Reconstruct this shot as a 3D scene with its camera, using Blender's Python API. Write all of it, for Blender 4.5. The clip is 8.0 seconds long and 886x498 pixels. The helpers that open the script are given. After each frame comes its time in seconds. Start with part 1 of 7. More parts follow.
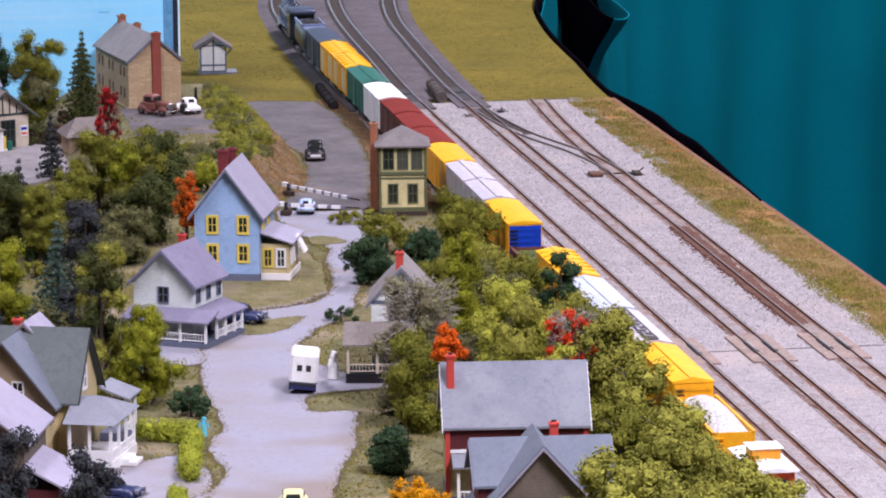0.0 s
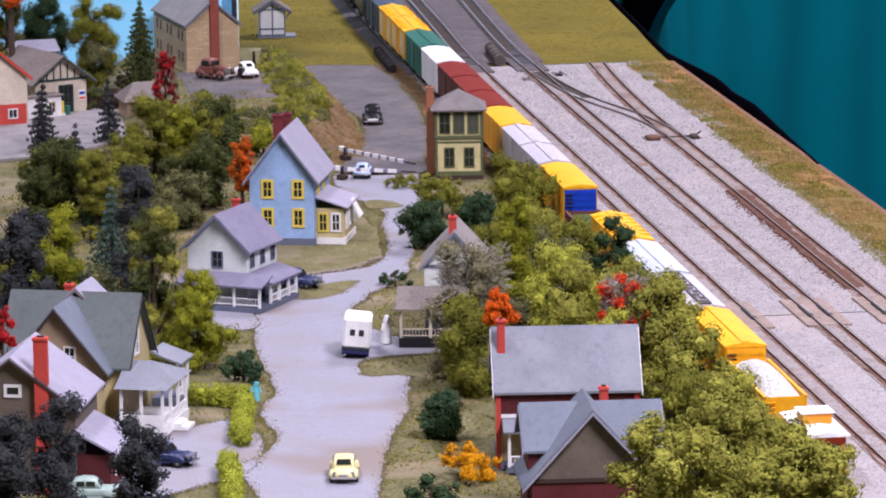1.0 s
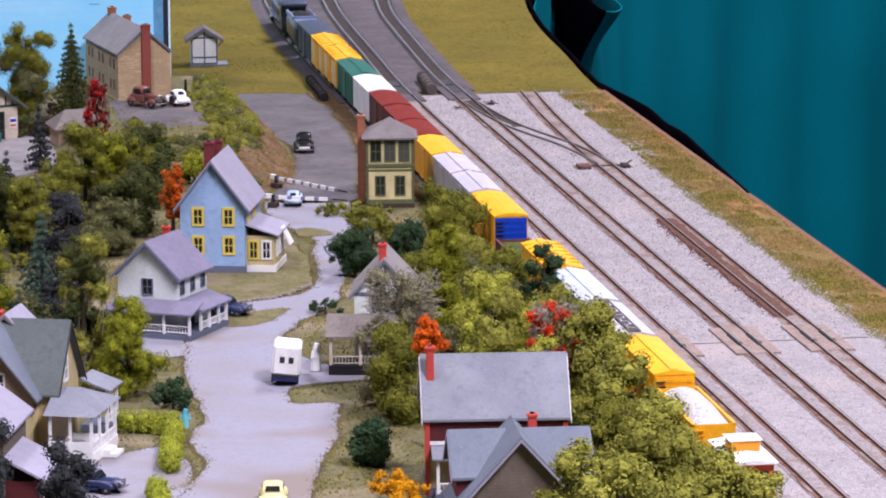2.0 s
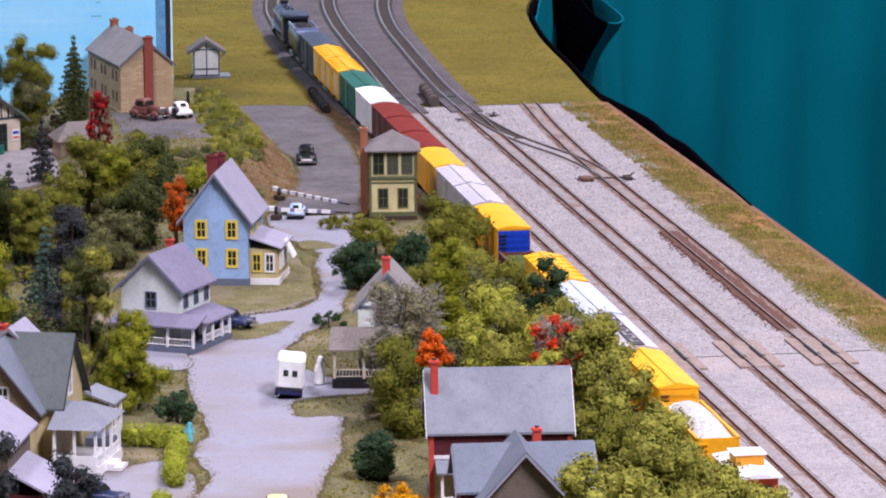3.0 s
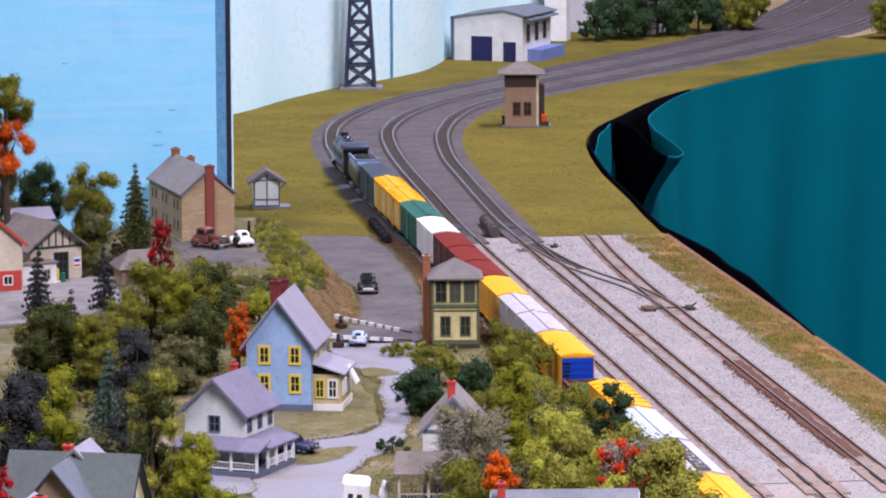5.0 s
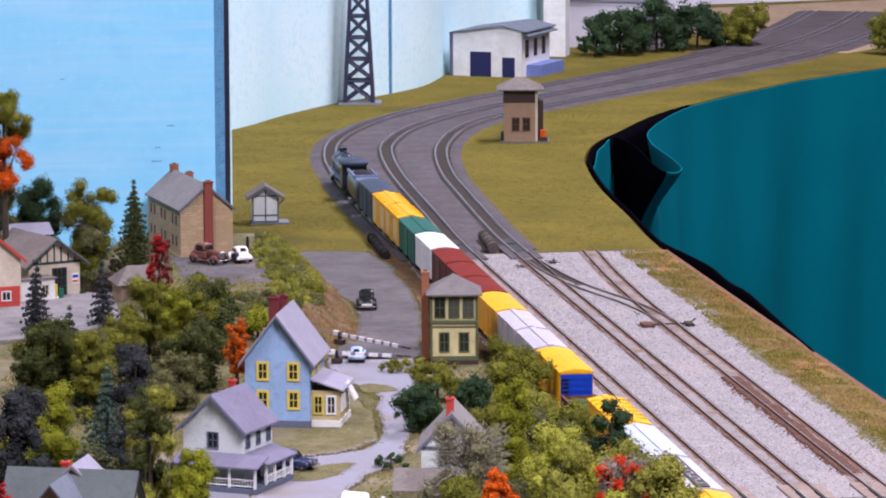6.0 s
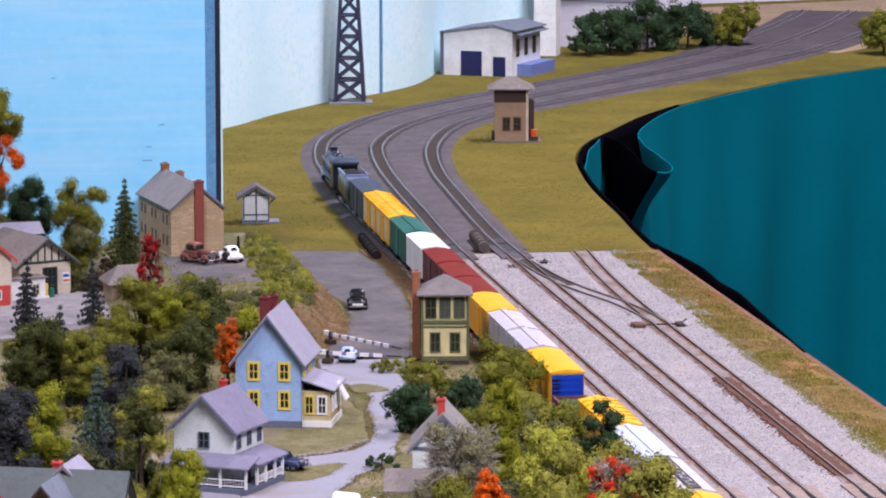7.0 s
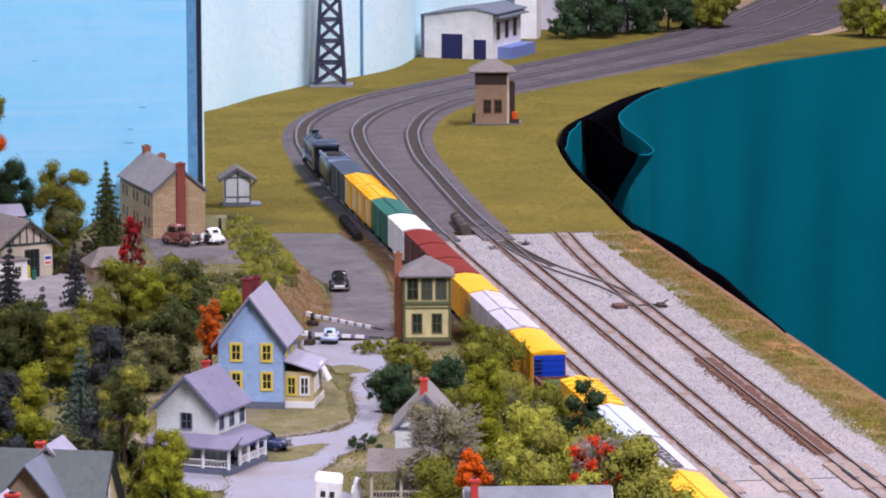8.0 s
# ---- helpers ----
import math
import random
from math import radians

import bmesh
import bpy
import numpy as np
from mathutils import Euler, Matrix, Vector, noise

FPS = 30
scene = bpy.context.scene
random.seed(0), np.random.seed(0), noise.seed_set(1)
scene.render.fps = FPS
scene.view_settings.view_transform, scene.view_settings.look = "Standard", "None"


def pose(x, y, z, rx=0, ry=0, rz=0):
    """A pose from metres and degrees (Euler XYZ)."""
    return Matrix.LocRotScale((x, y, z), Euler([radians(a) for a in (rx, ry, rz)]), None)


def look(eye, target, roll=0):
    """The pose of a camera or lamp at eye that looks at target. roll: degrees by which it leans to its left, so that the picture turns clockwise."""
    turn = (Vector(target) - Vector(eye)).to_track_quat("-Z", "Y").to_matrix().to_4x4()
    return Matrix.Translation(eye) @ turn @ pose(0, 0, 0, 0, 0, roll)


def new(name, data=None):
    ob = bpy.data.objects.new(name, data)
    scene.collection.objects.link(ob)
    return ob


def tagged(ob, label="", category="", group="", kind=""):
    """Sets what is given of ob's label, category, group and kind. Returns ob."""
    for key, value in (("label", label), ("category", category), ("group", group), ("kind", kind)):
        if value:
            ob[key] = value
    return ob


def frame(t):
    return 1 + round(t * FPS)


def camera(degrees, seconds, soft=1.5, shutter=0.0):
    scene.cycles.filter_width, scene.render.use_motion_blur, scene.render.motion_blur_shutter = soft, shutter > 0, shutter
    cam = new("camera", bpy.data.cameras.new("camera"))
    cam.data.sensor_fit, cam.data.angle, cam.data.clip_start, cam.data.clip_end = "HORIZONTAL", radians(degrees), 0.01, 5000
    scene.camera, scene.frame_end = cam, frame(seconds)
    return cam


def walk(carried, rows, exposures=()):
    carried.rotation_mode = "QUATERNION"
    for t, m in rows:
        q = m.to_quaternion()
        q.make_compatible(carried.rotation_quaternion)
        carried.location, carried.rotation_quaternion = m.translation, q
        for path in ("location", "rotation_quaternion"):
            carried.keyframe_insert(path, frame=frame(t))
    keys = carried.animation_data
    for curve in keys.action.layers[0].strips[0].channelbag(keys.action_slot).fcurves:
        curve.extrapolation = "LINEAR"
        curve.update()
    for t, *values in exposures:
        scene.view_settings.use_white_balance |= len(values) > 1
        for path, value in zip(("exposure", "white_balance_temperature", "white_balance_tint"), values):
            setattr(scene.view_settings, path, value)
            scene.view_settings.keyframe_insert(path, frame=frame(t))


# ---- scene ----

FOV = 11.935
PATH = [
    (0, (-0.43675, -2.90994, 0.41721), (0.02624, 0.00700, -0.10921), -0.417),
    (0.2, (-0.43457, -2.90920, 0.41727), (0.01593, 0.00686, -0.12494), -0.467),
    (0.3, (-0.43349, -2.90883, 0.41729), (0.01227, 0.00679, -0.13343), -0.494),
    (0.5, (-0.43131, -2.90809, 0.41735), (-0.00046, 0.00665, -0.14714), -0.553),
    (0.7, (-0.42993, -2.90870, 0.41755), (-0.00938, 0.00806, -0.14461), -0.601),
    (0.8, (-0.42924, -2.90900, 0.41766), (-0.01224, 0.00877, -0.14275), -0.622),
    (1, (-0.42786, -2.90961, 0.41786), (-0.01574, 0.01018, -0.13441), -0.686),
    (1.2, (-0.42688, -2.91061, 0.41722), (-0.01008, 0.00859, -0.12538), -0.572),
    (1.3, (-0.42640, -2.91112, 0.41691), (-0.00005, 0.00779, -0.12153), -0.537),
    (1.5, (-0.42542, -2.91212, 0.41627), (0.02175, 0.00620, -0.11612), -0.412),
    (1.7, (-0.42542, -2.91212, 0.41627), (0.02988, 0.00620, -0.11532), -0.409),
    (2.8, (-0.42815, -2.91197, 0.41907), (0.03359, 0.00572, -0.11267), -0.401),
    (2.9, (-0.42815, -2.91197, 0.41907), (0.03253, 0.00572, -0.11023), -0.410),
    (3, (-0.42815, -2.91197, 0.41907), (0.03136, 0.00572, -0.10624), -0.398),
    (3.1, (-0.42799, -2.91294, 0.41862), (0.03002, 0.00787, -0.10065), -0.455),
    (3.2, (-0.42784, -2.91390, 0.41817), (0.02536, 0.01002, -0.08565), -0.537),
    (3.3, (-0.42768, -2.91487, 0.41773), (0.01860, 0.01216, -0.05655), -0.586),
    (3.4, (-0.42753, -2.91583, 0.41728), (0.02028, 0.01431, -0.04235), -0.639),
    (3.5, (-0.42737, -2.91680, 0.41683), (0.01813, 0.01646, -0.02757), -0.727),
    (3.6, (-0.42805, -2.91551, 0.41495), (0.01681, 0.01808, -0.01297), -0.677),
    (3.7, (-0.42873, -2.91423, 0.41306), (0.01507, 0.01970, -0.00580), -0.642),
    (3.8, (-0.42940, -2.91294, 0.41118), (0.01436, 0.02132, -0.00414), -0.572),
    (3.9, (-0.43008, -2.91166, 0.40929), (0.01366, 0.02294, -0.01153), -0.563),
    (4, (-0.43076, -2.91037, 0.40741), (0.01384, 0.02456, -0.02676), -0.501),
    (4.1, (-0.43125, -2.90988, 0.40780), (0.01343, 0.02479, -0.04294), -0.460),
    (4.2, (-0.43174, -2.90939, 0.40819), (0.01128, 0.02502, -0.05061), -0.421),
    (4.3, (-0.43222, -2.90891, 0.40858), (0.00800, 0.02524, -0.05369), -0.365),
    (4.4, (-0.43271, -2.90842, 0.40897), (0.00512, 0.02547, -0.04943), -0.301),
    (4.5, (-0.43320, -2.90793, 0.40936), (0.00270, 0.02570, -0.04213), -0.274),
    (4.6, (-0.43369, -2.90781, 0.40909), (0.00151, 0.02689, -0.03628), -0.262),
    (4.7, (-0.43418, -2.90769, 0.40882), (-0.00126, 0.02807, -0.02858), -0.255),
    (4.8, (-0.43467, -2.90756, 0.40854), (-0.00316, 0.02926, -0.02136), -0.253),
    (4.9, (-0.43516, -2.90744, 0.40827), (-0.00509, 0.03044, -0.01705), -0.222),
    (5, (-0.43565, -2.90732, 0.40800), (-0.00726, 0.03163, -0.01519), -0.225),
    (5.1, (-0.43565, -2.90732, 0.40800), (-0.00852, 0.03163, -0.01229), -0.213),
    (5.2, (-0.43565, -2.90732, 0.40800), (-0.00966, 0.03163, -0.01027), -0.223),
    (6.3, (-0.43507, -2.90412, 0.40829), (-0.00323, 0.03575, -0.00351), -0.193),
    (6.5, (-0.43507, -2.90412, 0.40829), (-0.00142, 0.03575, -0.00294), -0.197),
    (6.8, (-0.43559, -2.90335, 0.40879), (-0.00026, 0.03601, -0.00468), -0.132),
    (7, (-0.43593, -2.90283, 0.40913), (0.00093, 0.03618, -0.00488), -0.088),
    (7.2, (-0.43636, -2.90359, 0.40895), (0.00194, 0.03480, -0.00579), -0.135),
    (7.3, (-0.43658, -2.90397, 0.40885), (0.00299, 0.03412, -0.00604), -0.132),
    (7.5, (-0.43701, -2.90473, 0.40867), (0.00791, 0.03274, -0.00764), -0.201),
    (7.7, (-0.43725, -2.90545, 0.40815), (0.01145, 0.03120, -0.01016), -0.187),
    (7.8, (-0.43736, -2.90582, 0.40789), (0.01178, 0.03043, -0.01159), -0.162),
    (8, (-0.43760, -2.90654, 0.40737), (0.01309, 0.02889, -0.01711), -0.157),
]
cam = camera(FOV, 8.0, soft=2.0)
walk(cam, [(t, look(eye, target, roll)) for t, eye, target, roll in PATH])

# ---- light: a hall with long ceiling fittings ----
U = 0.01  # lengths below are in centimetres, the table top at z = 0
world = bpy.data.worlds.new("hall")
scene.world = world
world.use_nodes = True
world.node_tree.nodes["Background"].inputs[0].default_value = (0.75, 0.82, 1.0, 1)
world.node_tree.nodes["Background"].inputs[1].default_value = 0.1
scene.view_settings.exposure = 0.0
CEILING = 190.0
LAMP_POWER = 51.0
for lx, ly, share in ((55, -265, 2.7), (-95, -120, 0.9), (80, 50, 1.5)):
    light = bpy.data.lights.new("ceiling_lamp", "AREA")
    light.shape, light.size, light.size_y = "RECTANGLE", 0.3, 1.2
    light.energy, light.color = LAMP_POWER * share, (0.875, 0.80, 0.955)
    new("ceiling_lamp", light).matrix_world = pose(lx * U, ly * U, (CEILING - 4) * U)


# ---- materials ----
def material(name, base, second=None, grain=0.1, patch=2.0, rough=0.8, metal=0.0, bump=0.3, mix=0.5, island=False, spec=0.3, third=None):
    """A surface with grain and larger patches; grain and patch are sizes in centimetres."""
    m = bpy.data.materials.new(name)
    m.use_nodes = True
    n, l = m.node_tree.nodes, m.node_tree.links
    b = n["Principled BSDF"]
    b.inputs["Roughness"].default_value, b.inputs["Metallic"].default_value = rough, metal
    b.inputs["Specular IOR Level"].default_value = spec
    second = second or tuple(c * 0.72 for c in base)
    tc = n.new("ShaderNodeNewGeometry")

    def noise_at(size, detail):
        t = n.new("ShaderNodeTexNoise")
        t.inputs["Scale"].default_value, t.inputs["Detail"].default_value = 100.0 / size, detail
        l.new(tc.outputs["Position"], t.inputs["Vector"])
        return t

    def spread(socket, lo, hi):
        r = n.new("ShaderNodeMapRange")
        r.inputs["From Min"].default_value, r.inputs["From Max"].default_value = lo, hi
        l.new(socket, r.inputs["Value"])
        return r.outputs["Result"]

    def blend(fac, a, c):
        x = n.new("ShaderNodeMix")
        x.data_type = "RGBA"
        if isinstance(fac, float):
            x.inputs[0].default_value = fac
        else:
            l.new(fac, x.inputs[0])
        for i, v in ((6, a), (7, c)):
            if isinstance(v, tuple):
                x.inputs[i].default_value = (*v, 1)
            else:
                l.new(v, x.inputs[i])
        return x.outputs[2]

    fine, broad = noise_at(grain, 3), noise_at(patch, 4)
    colour = blend(spread(broad.outputs[0], 0.35, 0.68), base, second)
    dark, light = tuple(c * (1 - mix) for c in base), tuple(min(1.0, c * (1 + 0.45 * mix)) for c in base)
    colour = blend(spread(noise_at(grain * 5, 3).outputs[0], 0.5, 0.8), colour, tuple(c * (1 - 0.6 * mix) for c in second))
    colour = blend(spread(fine.outputs[0], 0.5, 0.68), colour, dark)
    colour = blend(spread(noise_at(grain * 1.3, 2).outputs[0], 0.6, 0.72), colour, light)
    if third:
        colour = blend(spread(noise_at(patch * 2.3, 2).outputs[0], 0.55, 0.7), colour, third)
    if island:
        ob = n.new("ShaderNodeObjectInfo")
        hs = n.new("ShaderNodeHueSaturation")
        r = n.new("ShaderNodeMapRange")
        r.inputs["To Min"].default_value, r.inputs["To Max"].default_value = 0.68, 1.28
        l.new(tc.outputs["Random Per Island"], r.inputs["Value"])
        l.new(r.outputs["Result"], hs.inputs["Value"])
        l.new(colour, hs.inputs["Color"])
        colour = hs.outputs["Color"]
    l.new(colour, b.inputs["Base Color"])
    if bump:
        bm_ = n.new("ShaderNodeBump")
        bm_.inputs["Strength"].default_value = bump
        bm_.inputs["Distance"].default_value = grain * 0.35 * U
        l.new(fine.outputs[0], bm_.inputs["Height"])
        l.new(bm_.outputs[0], b.inputs["Normal"])
    return m


def streaked(m, light, amount=0.5):
    """Level brush strokes over a painted board."""
    n, l = m.node_tree.nodes, m.node_tree.links
    b = n["Principled BSDF"]
    src = b.inputs["Base Color"].links[0].from_socket
    geo, vec, tex, rng, mx = n.new("ShaderNodeNewGeometry"), n.new("ShaderNodeVectorMath"), n.new("ShaderNodeTexNoise"), n.new("ShaderNodeMapRange"), n.new("ShaderNodeMix")
    vec.operation = "MULTIPLY"
    vec.inputs[1].default_value = (9, 9, 150)
    l.new(geo.outputs["Position"], vec.inputs[0]), l.new(vec.outputs[0], tex.inputs["Vector"])
    tex.inputs["Scale"].default_value, tex.inputs["Detail"].default_value = 1.0, 4
    rng.inputs["From Min"].default_value, rng.inputs["From Max"].default_value, rng.inputs["To Max"].default_value = 0.45, 0.75, amount
    l.new(tex.outputs[0], rng.inputs["Value"])
    mx.data_type = "RGBA"
    mx.inputs[7].default_value = (*light, 1)
    l.new(rng.outputs["Result"], mx.inputs[0]), l.new(src, mx.inputs[6]), l.new(mx.outputs[2], b.inputs["Base Color"])
    return m


def masonry(name, brick, other, mortar, wide, high, bump=0.5):
    """Coursed stone or brick on upright walls; sizes in centimetres."""
    m = material(name, brick, other, grain=0.05, patch=0.8, rough=0.9, bump=0.0)
    n, l = m.node_tree.nodes, m.node_tree.links
    b = n["Principled BSDF"]
    src = b.inputs["Base Color"].links[0].from_socket
    tc, sep, add, com = n.new("ShaderNodeTexCoord"), n.new("ShaderNodeSeparateXYZ"), n.new("ShaderNodeMath"), n.new("ShaderNodeCombineXYZ")
    l.new(tc.outputs["Object"], sep.inputs[0])
    l.new(sep.outputs[0], add.inputs[0]), l.new(sep.outputs[1], add.inputs[1])
    l.new(add.outputs[0], com.inputs[0]), l.new(sep.outputs[2], com.inputs[1])
    t = n.new("ShaderNodeTexBrick")
    l.new(com.outputs[0], t.inputs["Vector"])
    t.inputs["Scale"].default_value = 1.0 / U
    t.inputs["Brick Width"].default_value, t.inputs["Row Height"].default_value = wide, high
    t.inputs["Mortar Size"].default_value = high * 0.10
    t.inputs["Mortar"].default_value = (*mortar, 1)
    t.inputs["Color2"].default_value = (*other, 1)
    l.new(src, t.inputs["Color1"])
    l.new(t.outputs["Color"], b.inputs["Base Color"])
    k = n.new("ShaderNodeBump")
    k.inputs["Strength"].default_value, k.inputs["Distance"].default_value, k.invert = bump, 0.02 * U, True
    l.new(t.outputs["Fac"], k.inputs["Height"])
    l.new(k.outputs[0], b.inputs["Normal"])
    return m


def siding(name, base, pitch=0.14, second=None):
    """Clapboards: fine level courses as relief."""
    m = material(name, base, second, grain=0.08, patch=1.5, rough=0.75, bump=0.0, mix=0.12)
    n, l = m.node_tree.nodes, m.node_tree.links
    tc, w, k = n.new("ShaderNodeTexCoord"), n.new("ShaderNodeTexWave"), n.new("ShaderNodeBump")
    w.wave_type, w.bands_direction, w.wave_profile = "BANDS", "Z", "SAW"
    w.inputs["Scale"].default_value = 0.314 / (pitch * U)
    l.new(tc.outputs["Object"], w.inputs["Vector"])
    k.inputs["Strength"].default_value, k.inputs["Distance"].default_value = 0.6, 0.02 * U
    l.new(w.outputs["Fac"], k.inputs["Height"])
    l.new(k.outputs[0], n["Principled BSDF"].inputs["Normal"])
    return m


def paint(name, base, rough=0.45, metal=0.0, mix=0.18, spec=0.4, second=None):
    return material(name, base, second or tuple(c * 0.82 for c in base), grain=0.06, patch=1.2, rough=rough, metal=metal, bump=0.15, mix=mix, spec=spec)


M_BALLAST = material("light_ballast", (0.33, 0.31, 0.318), (0.265, 0.248, 0.253), grain=0.12, patch=3.0, rough=0.95, bump=0.8, mix=0.42, third=(0.33, 0.29, 0.28))
M_STONES = material("ballast_stone", (0.44, 0.42, 0.425), (0.35, 0.33, 0.335), grain=0.10, patch=2.0, rough=0.95, bump=0.4, island=True)
M_BED = material("dark_roadbed", (0.122, 0.106, 0.116), (0.074, 0.063, 0.068), grain=0.14, patch=3.0, rough=0.95, bump=0.9, mix=0.5)
M_BEDDARK = material("track_ballast", (0.058, 0.044, 0.037), (0.036, 0.028, 0.024), grain=0.07, patch=1.5, rough=0.95, bump=1.0, mix=0.5)
M_GRASS = material("grass_mat", (0.178, 0.141, 0.027), (0.118, 0.101, 0.02), grain=0.16, patch=7.0, rough=1.0, bump=1.0, mix=0.55, spec=0.1, third=(0.075, 0.066, 0.02))
M_STRIP = material("coarse_turf", (0.215, 0.15, 0.055), (0.15, 0.118, 0.038), grain=0.17, patch=2.2, rough=1.0, bump=1.0, mix=0.5, spec=0.1, third=(0.29, 0.15, 0.06))
M_TOWN = material("town_earth", (0.165, 0.150, 0.080), (0.105, 0.105, 0.045), grain=0.17, patch=2.2, rough=1.0, bump=1.0, mix=0.6, spec=0.1, third=(0.225, 0.19, 0.13))
M_LAWN = material("pale_lawn", (0.185, 0.165, 0.085), (0.125, 0.118, 0.05), grain=0.15, patch=1.6, rough=1.0, bump=1.0, mix=0.45, spec=0.1, third=(0.20, 0.17, 0.115))
M_ROAD = material("grey_road", (0.252, 0.258, 0.315), (0.24, 0.23, 0.25), grain=0.10, patch=3.5, rough=0.8, bump=0.3, mix=0.16, third=(0.205, 0.172, 0.155))
M_LOT = material("asphalt_lot", (0.130, 0.119, 0.126), (0.072, 0.065, 0.067), grain=0.13, patch=2.6, rough=0.8, bump=0.4, mix=0.26, third=(0.165, 0.135, 0.118))
M_YARD = material("pale_paving", (0.245, 0.23, 0.235), (0.17, 0.158, 0.16), grain=0.13, patch=2.2, rough=0.85, bump=0.3, mix=0.3)
M_RAIL = material("rail_side", (0.15, 0.075, 0.045), (0.10, 0.055, 0.036), grain=0.1, patch=3.0, rough=0.85, bump=0.2, spec=0.15)
M_SHINE = paint("rail_head", (0.30, 0.28, 0.29), rough=0.42, metal=0.8)
M_TIE = material("tie_wood", (0.10, 0.065, 0.05), (0.15, 0.095, 0.07), grain=0.06, patch=1.0, rough=0.95, island=True)
M_RUST = material("rusty_ties", (0.105, 0.046, 0.03), (0.15, 0.082, 0.062), grain=0.11, patch=0.7, rough=0.95, bump=0.8)
M_SKY = material("sky_panel_paint", (0.30, 0.73, 1.0), (0.25, 0.68, 0.99), grain=0.5, patch=22.0, rough=0.75, bump=0.05, mix=0.04, spec=0.1, third=(0.37, 0.75, 1.0))
streaked(M_SKY, (0.50, 0.78, 0.99))
M_SKYFAR = material("pale_sky_paint", (0.60, 0.90, 1.0), (0.76, 0.96, 1.0), grain=0.5, patch=16.0, rough=0.75, bump=0.05, mix=0.03)
M_EDGE = material("panel_edge", (0.10, 0.30, 0.52), (0.14, 0.36, 0.58), grain=0.1, patch=0.7, rough=0.8, bump=0.4)
M_DARKEDGE = paint("panel_dark_edge", (0.012, 0.016, 0.035), rough=0.8)
M_TEAL = material("teal_cloth", (0.0, 0.152, 0.198), (0.0, 0.134, 0.178), grain=0.08, patch=14.0, rough=0.85, bump=0.2, mix=0.1, spec=0.04)
M_BANK = material("brown_bank", (0.155, 0.098, 0.052), (0.10, 0.075, 0.04), grain=0.15, patch=1.2, rough=1.0, bump=1.0, mix=0.55, third=(0.19, 0.125, 0.07))
M_PALEBOARD = material("pale_far_board", (0.80, 0.78, 0.86), (0.70, 0.68, 0.78), grain=0.6, patch=14.0, rough=0.9, bump=0.05, mix=0.05)
# the black edge cloth, and the shade painted on the pleat's inner sheet
M_BLACKCLOTH_SHADE = material("black_cloth_and_shade", (0.004, 0.0035, 0.006), grain=0.1, patch=3.0, rough=1.0, spec=0.0)
M_FASCIA = material("brown_fascia", (0.22, 0.105, 0.06), (0.16, 0.09, 0.06), grain=0.15, patch=2.0, rough=0.9)
# kept very dark so the added walls and ceiling bounce little light
M_HALL = material("hall_wall_paint", (0.075, 0.073, 0.08), (0.06, 0.058, 0.066), grain=1.0, patch=40.0, rough=0.9, bump=0.05, mix=0.05)
M_HALLFLOOR = material("hall_floor", (0.14, 0.13, 0.13), (0.11, 0.10, 0.10), grain=0.5, patch=25.0, rough=0.6, bump=0.1)
M_GLASS = paint("dark_window", (0.02, 0.024, 0.022), rough=0.12, spec=0.5)
M_SHADE = paint("dim_window_shade", (0.075, 0.08, 0.068), rough=0.15, spec=0.5)
M_BLACK = paint("black_paint", (0.012, 0.012, 0.014), rough=0.5)
M_WHITE = paint("white_paint", (0.80, 0.80, 0.80), rough=0.5, mix=0.08)
M_TRUCK = paint("truck_black", (0.02, 0.017, 0.016), rough=0.7)
M_STEEL = paint("steel", (0.45, 0.44, 0.43), rough=0.4, metal=0.9)
M_ROOFSLATE = material("slate_shingle", (0.15, 0.175, 0.215), (0.125, 0.145, 0.18), grain=0.06, patch=1.6, rough=0.9, bump=0.4, mix=0.2)
M_ROOFGREY = material("grey_shingle", (0.215, 0.23, 0.268), (0.165, 0.178, 0.21), grain=0.06, patch=1.8, rough=0.9, bump=0.4, mix=0.22, third=(0.26, 0.27, 0.30))
M_ROOFLILAC = material("lilac_shingle", (0.31, 0.30, 0.375), (0.265, 0.255, 0.325), grain=0.06, patch=1.6, rough=0.9, bump=0.4, mix=0.15)
M_ROOFPURPLE = material("purple_grey_shingle", (0.195, 0.185, 0.26), (0.16, 0.15, 0.215), grain=0.07, patch=1.4, rough=0.9, bump=0.4, mix=0.2)
M_DARKBROWN = paint("dark_brown_paint", (0.045, 0.026, 0.02), rough=0.7)
M_MASTBLUE = paint("mast_dark_blue", (0.03, 0.035, 0.075), rough=0.5)
M_NICKEL = paint("nickel_rail", (0.26, 0.24, 0.285), rough=0.5, metal=0.3)
M_WORN = material("worn_turnout_rail", (0.27, 0.215, 0.185), (0.19, 0.13, 0.10), grain=0.1, patch=1.5, rough=0.6, bump=0.2, mix=0.35)
M_PLATE = material("dark_joint_plate", (0.055, 0.053, 0.056), (0.04, 0.038, 0.04), grain=0.1, patch=1.2, rough=0.7, bump=0.3, mix=0.3)
M_SOOT = material("soot_black_pipe", (0.012, 0.011, 0.012), (0.02, 0.018, 0.018), grain=0.1, patch=1.0, rough=0.95, bump=0.3, mix=0.3, spec=0.1)
M_PIPE = material("brown_grey_pipe", (0.085, 0.07, 0.064), (0.06, 0.05, 0.046), grain=0.1, patch=1.0, rough=0.75, bump=0.3, mix=0.3)
M_GRIME = material("oily_ballast", (0.032, 0.024, 0.021), (0.07, 0.052, 0.045), grain=0.12, patch=0.9, rough=0.9, bump=0.9, mix=0.5)
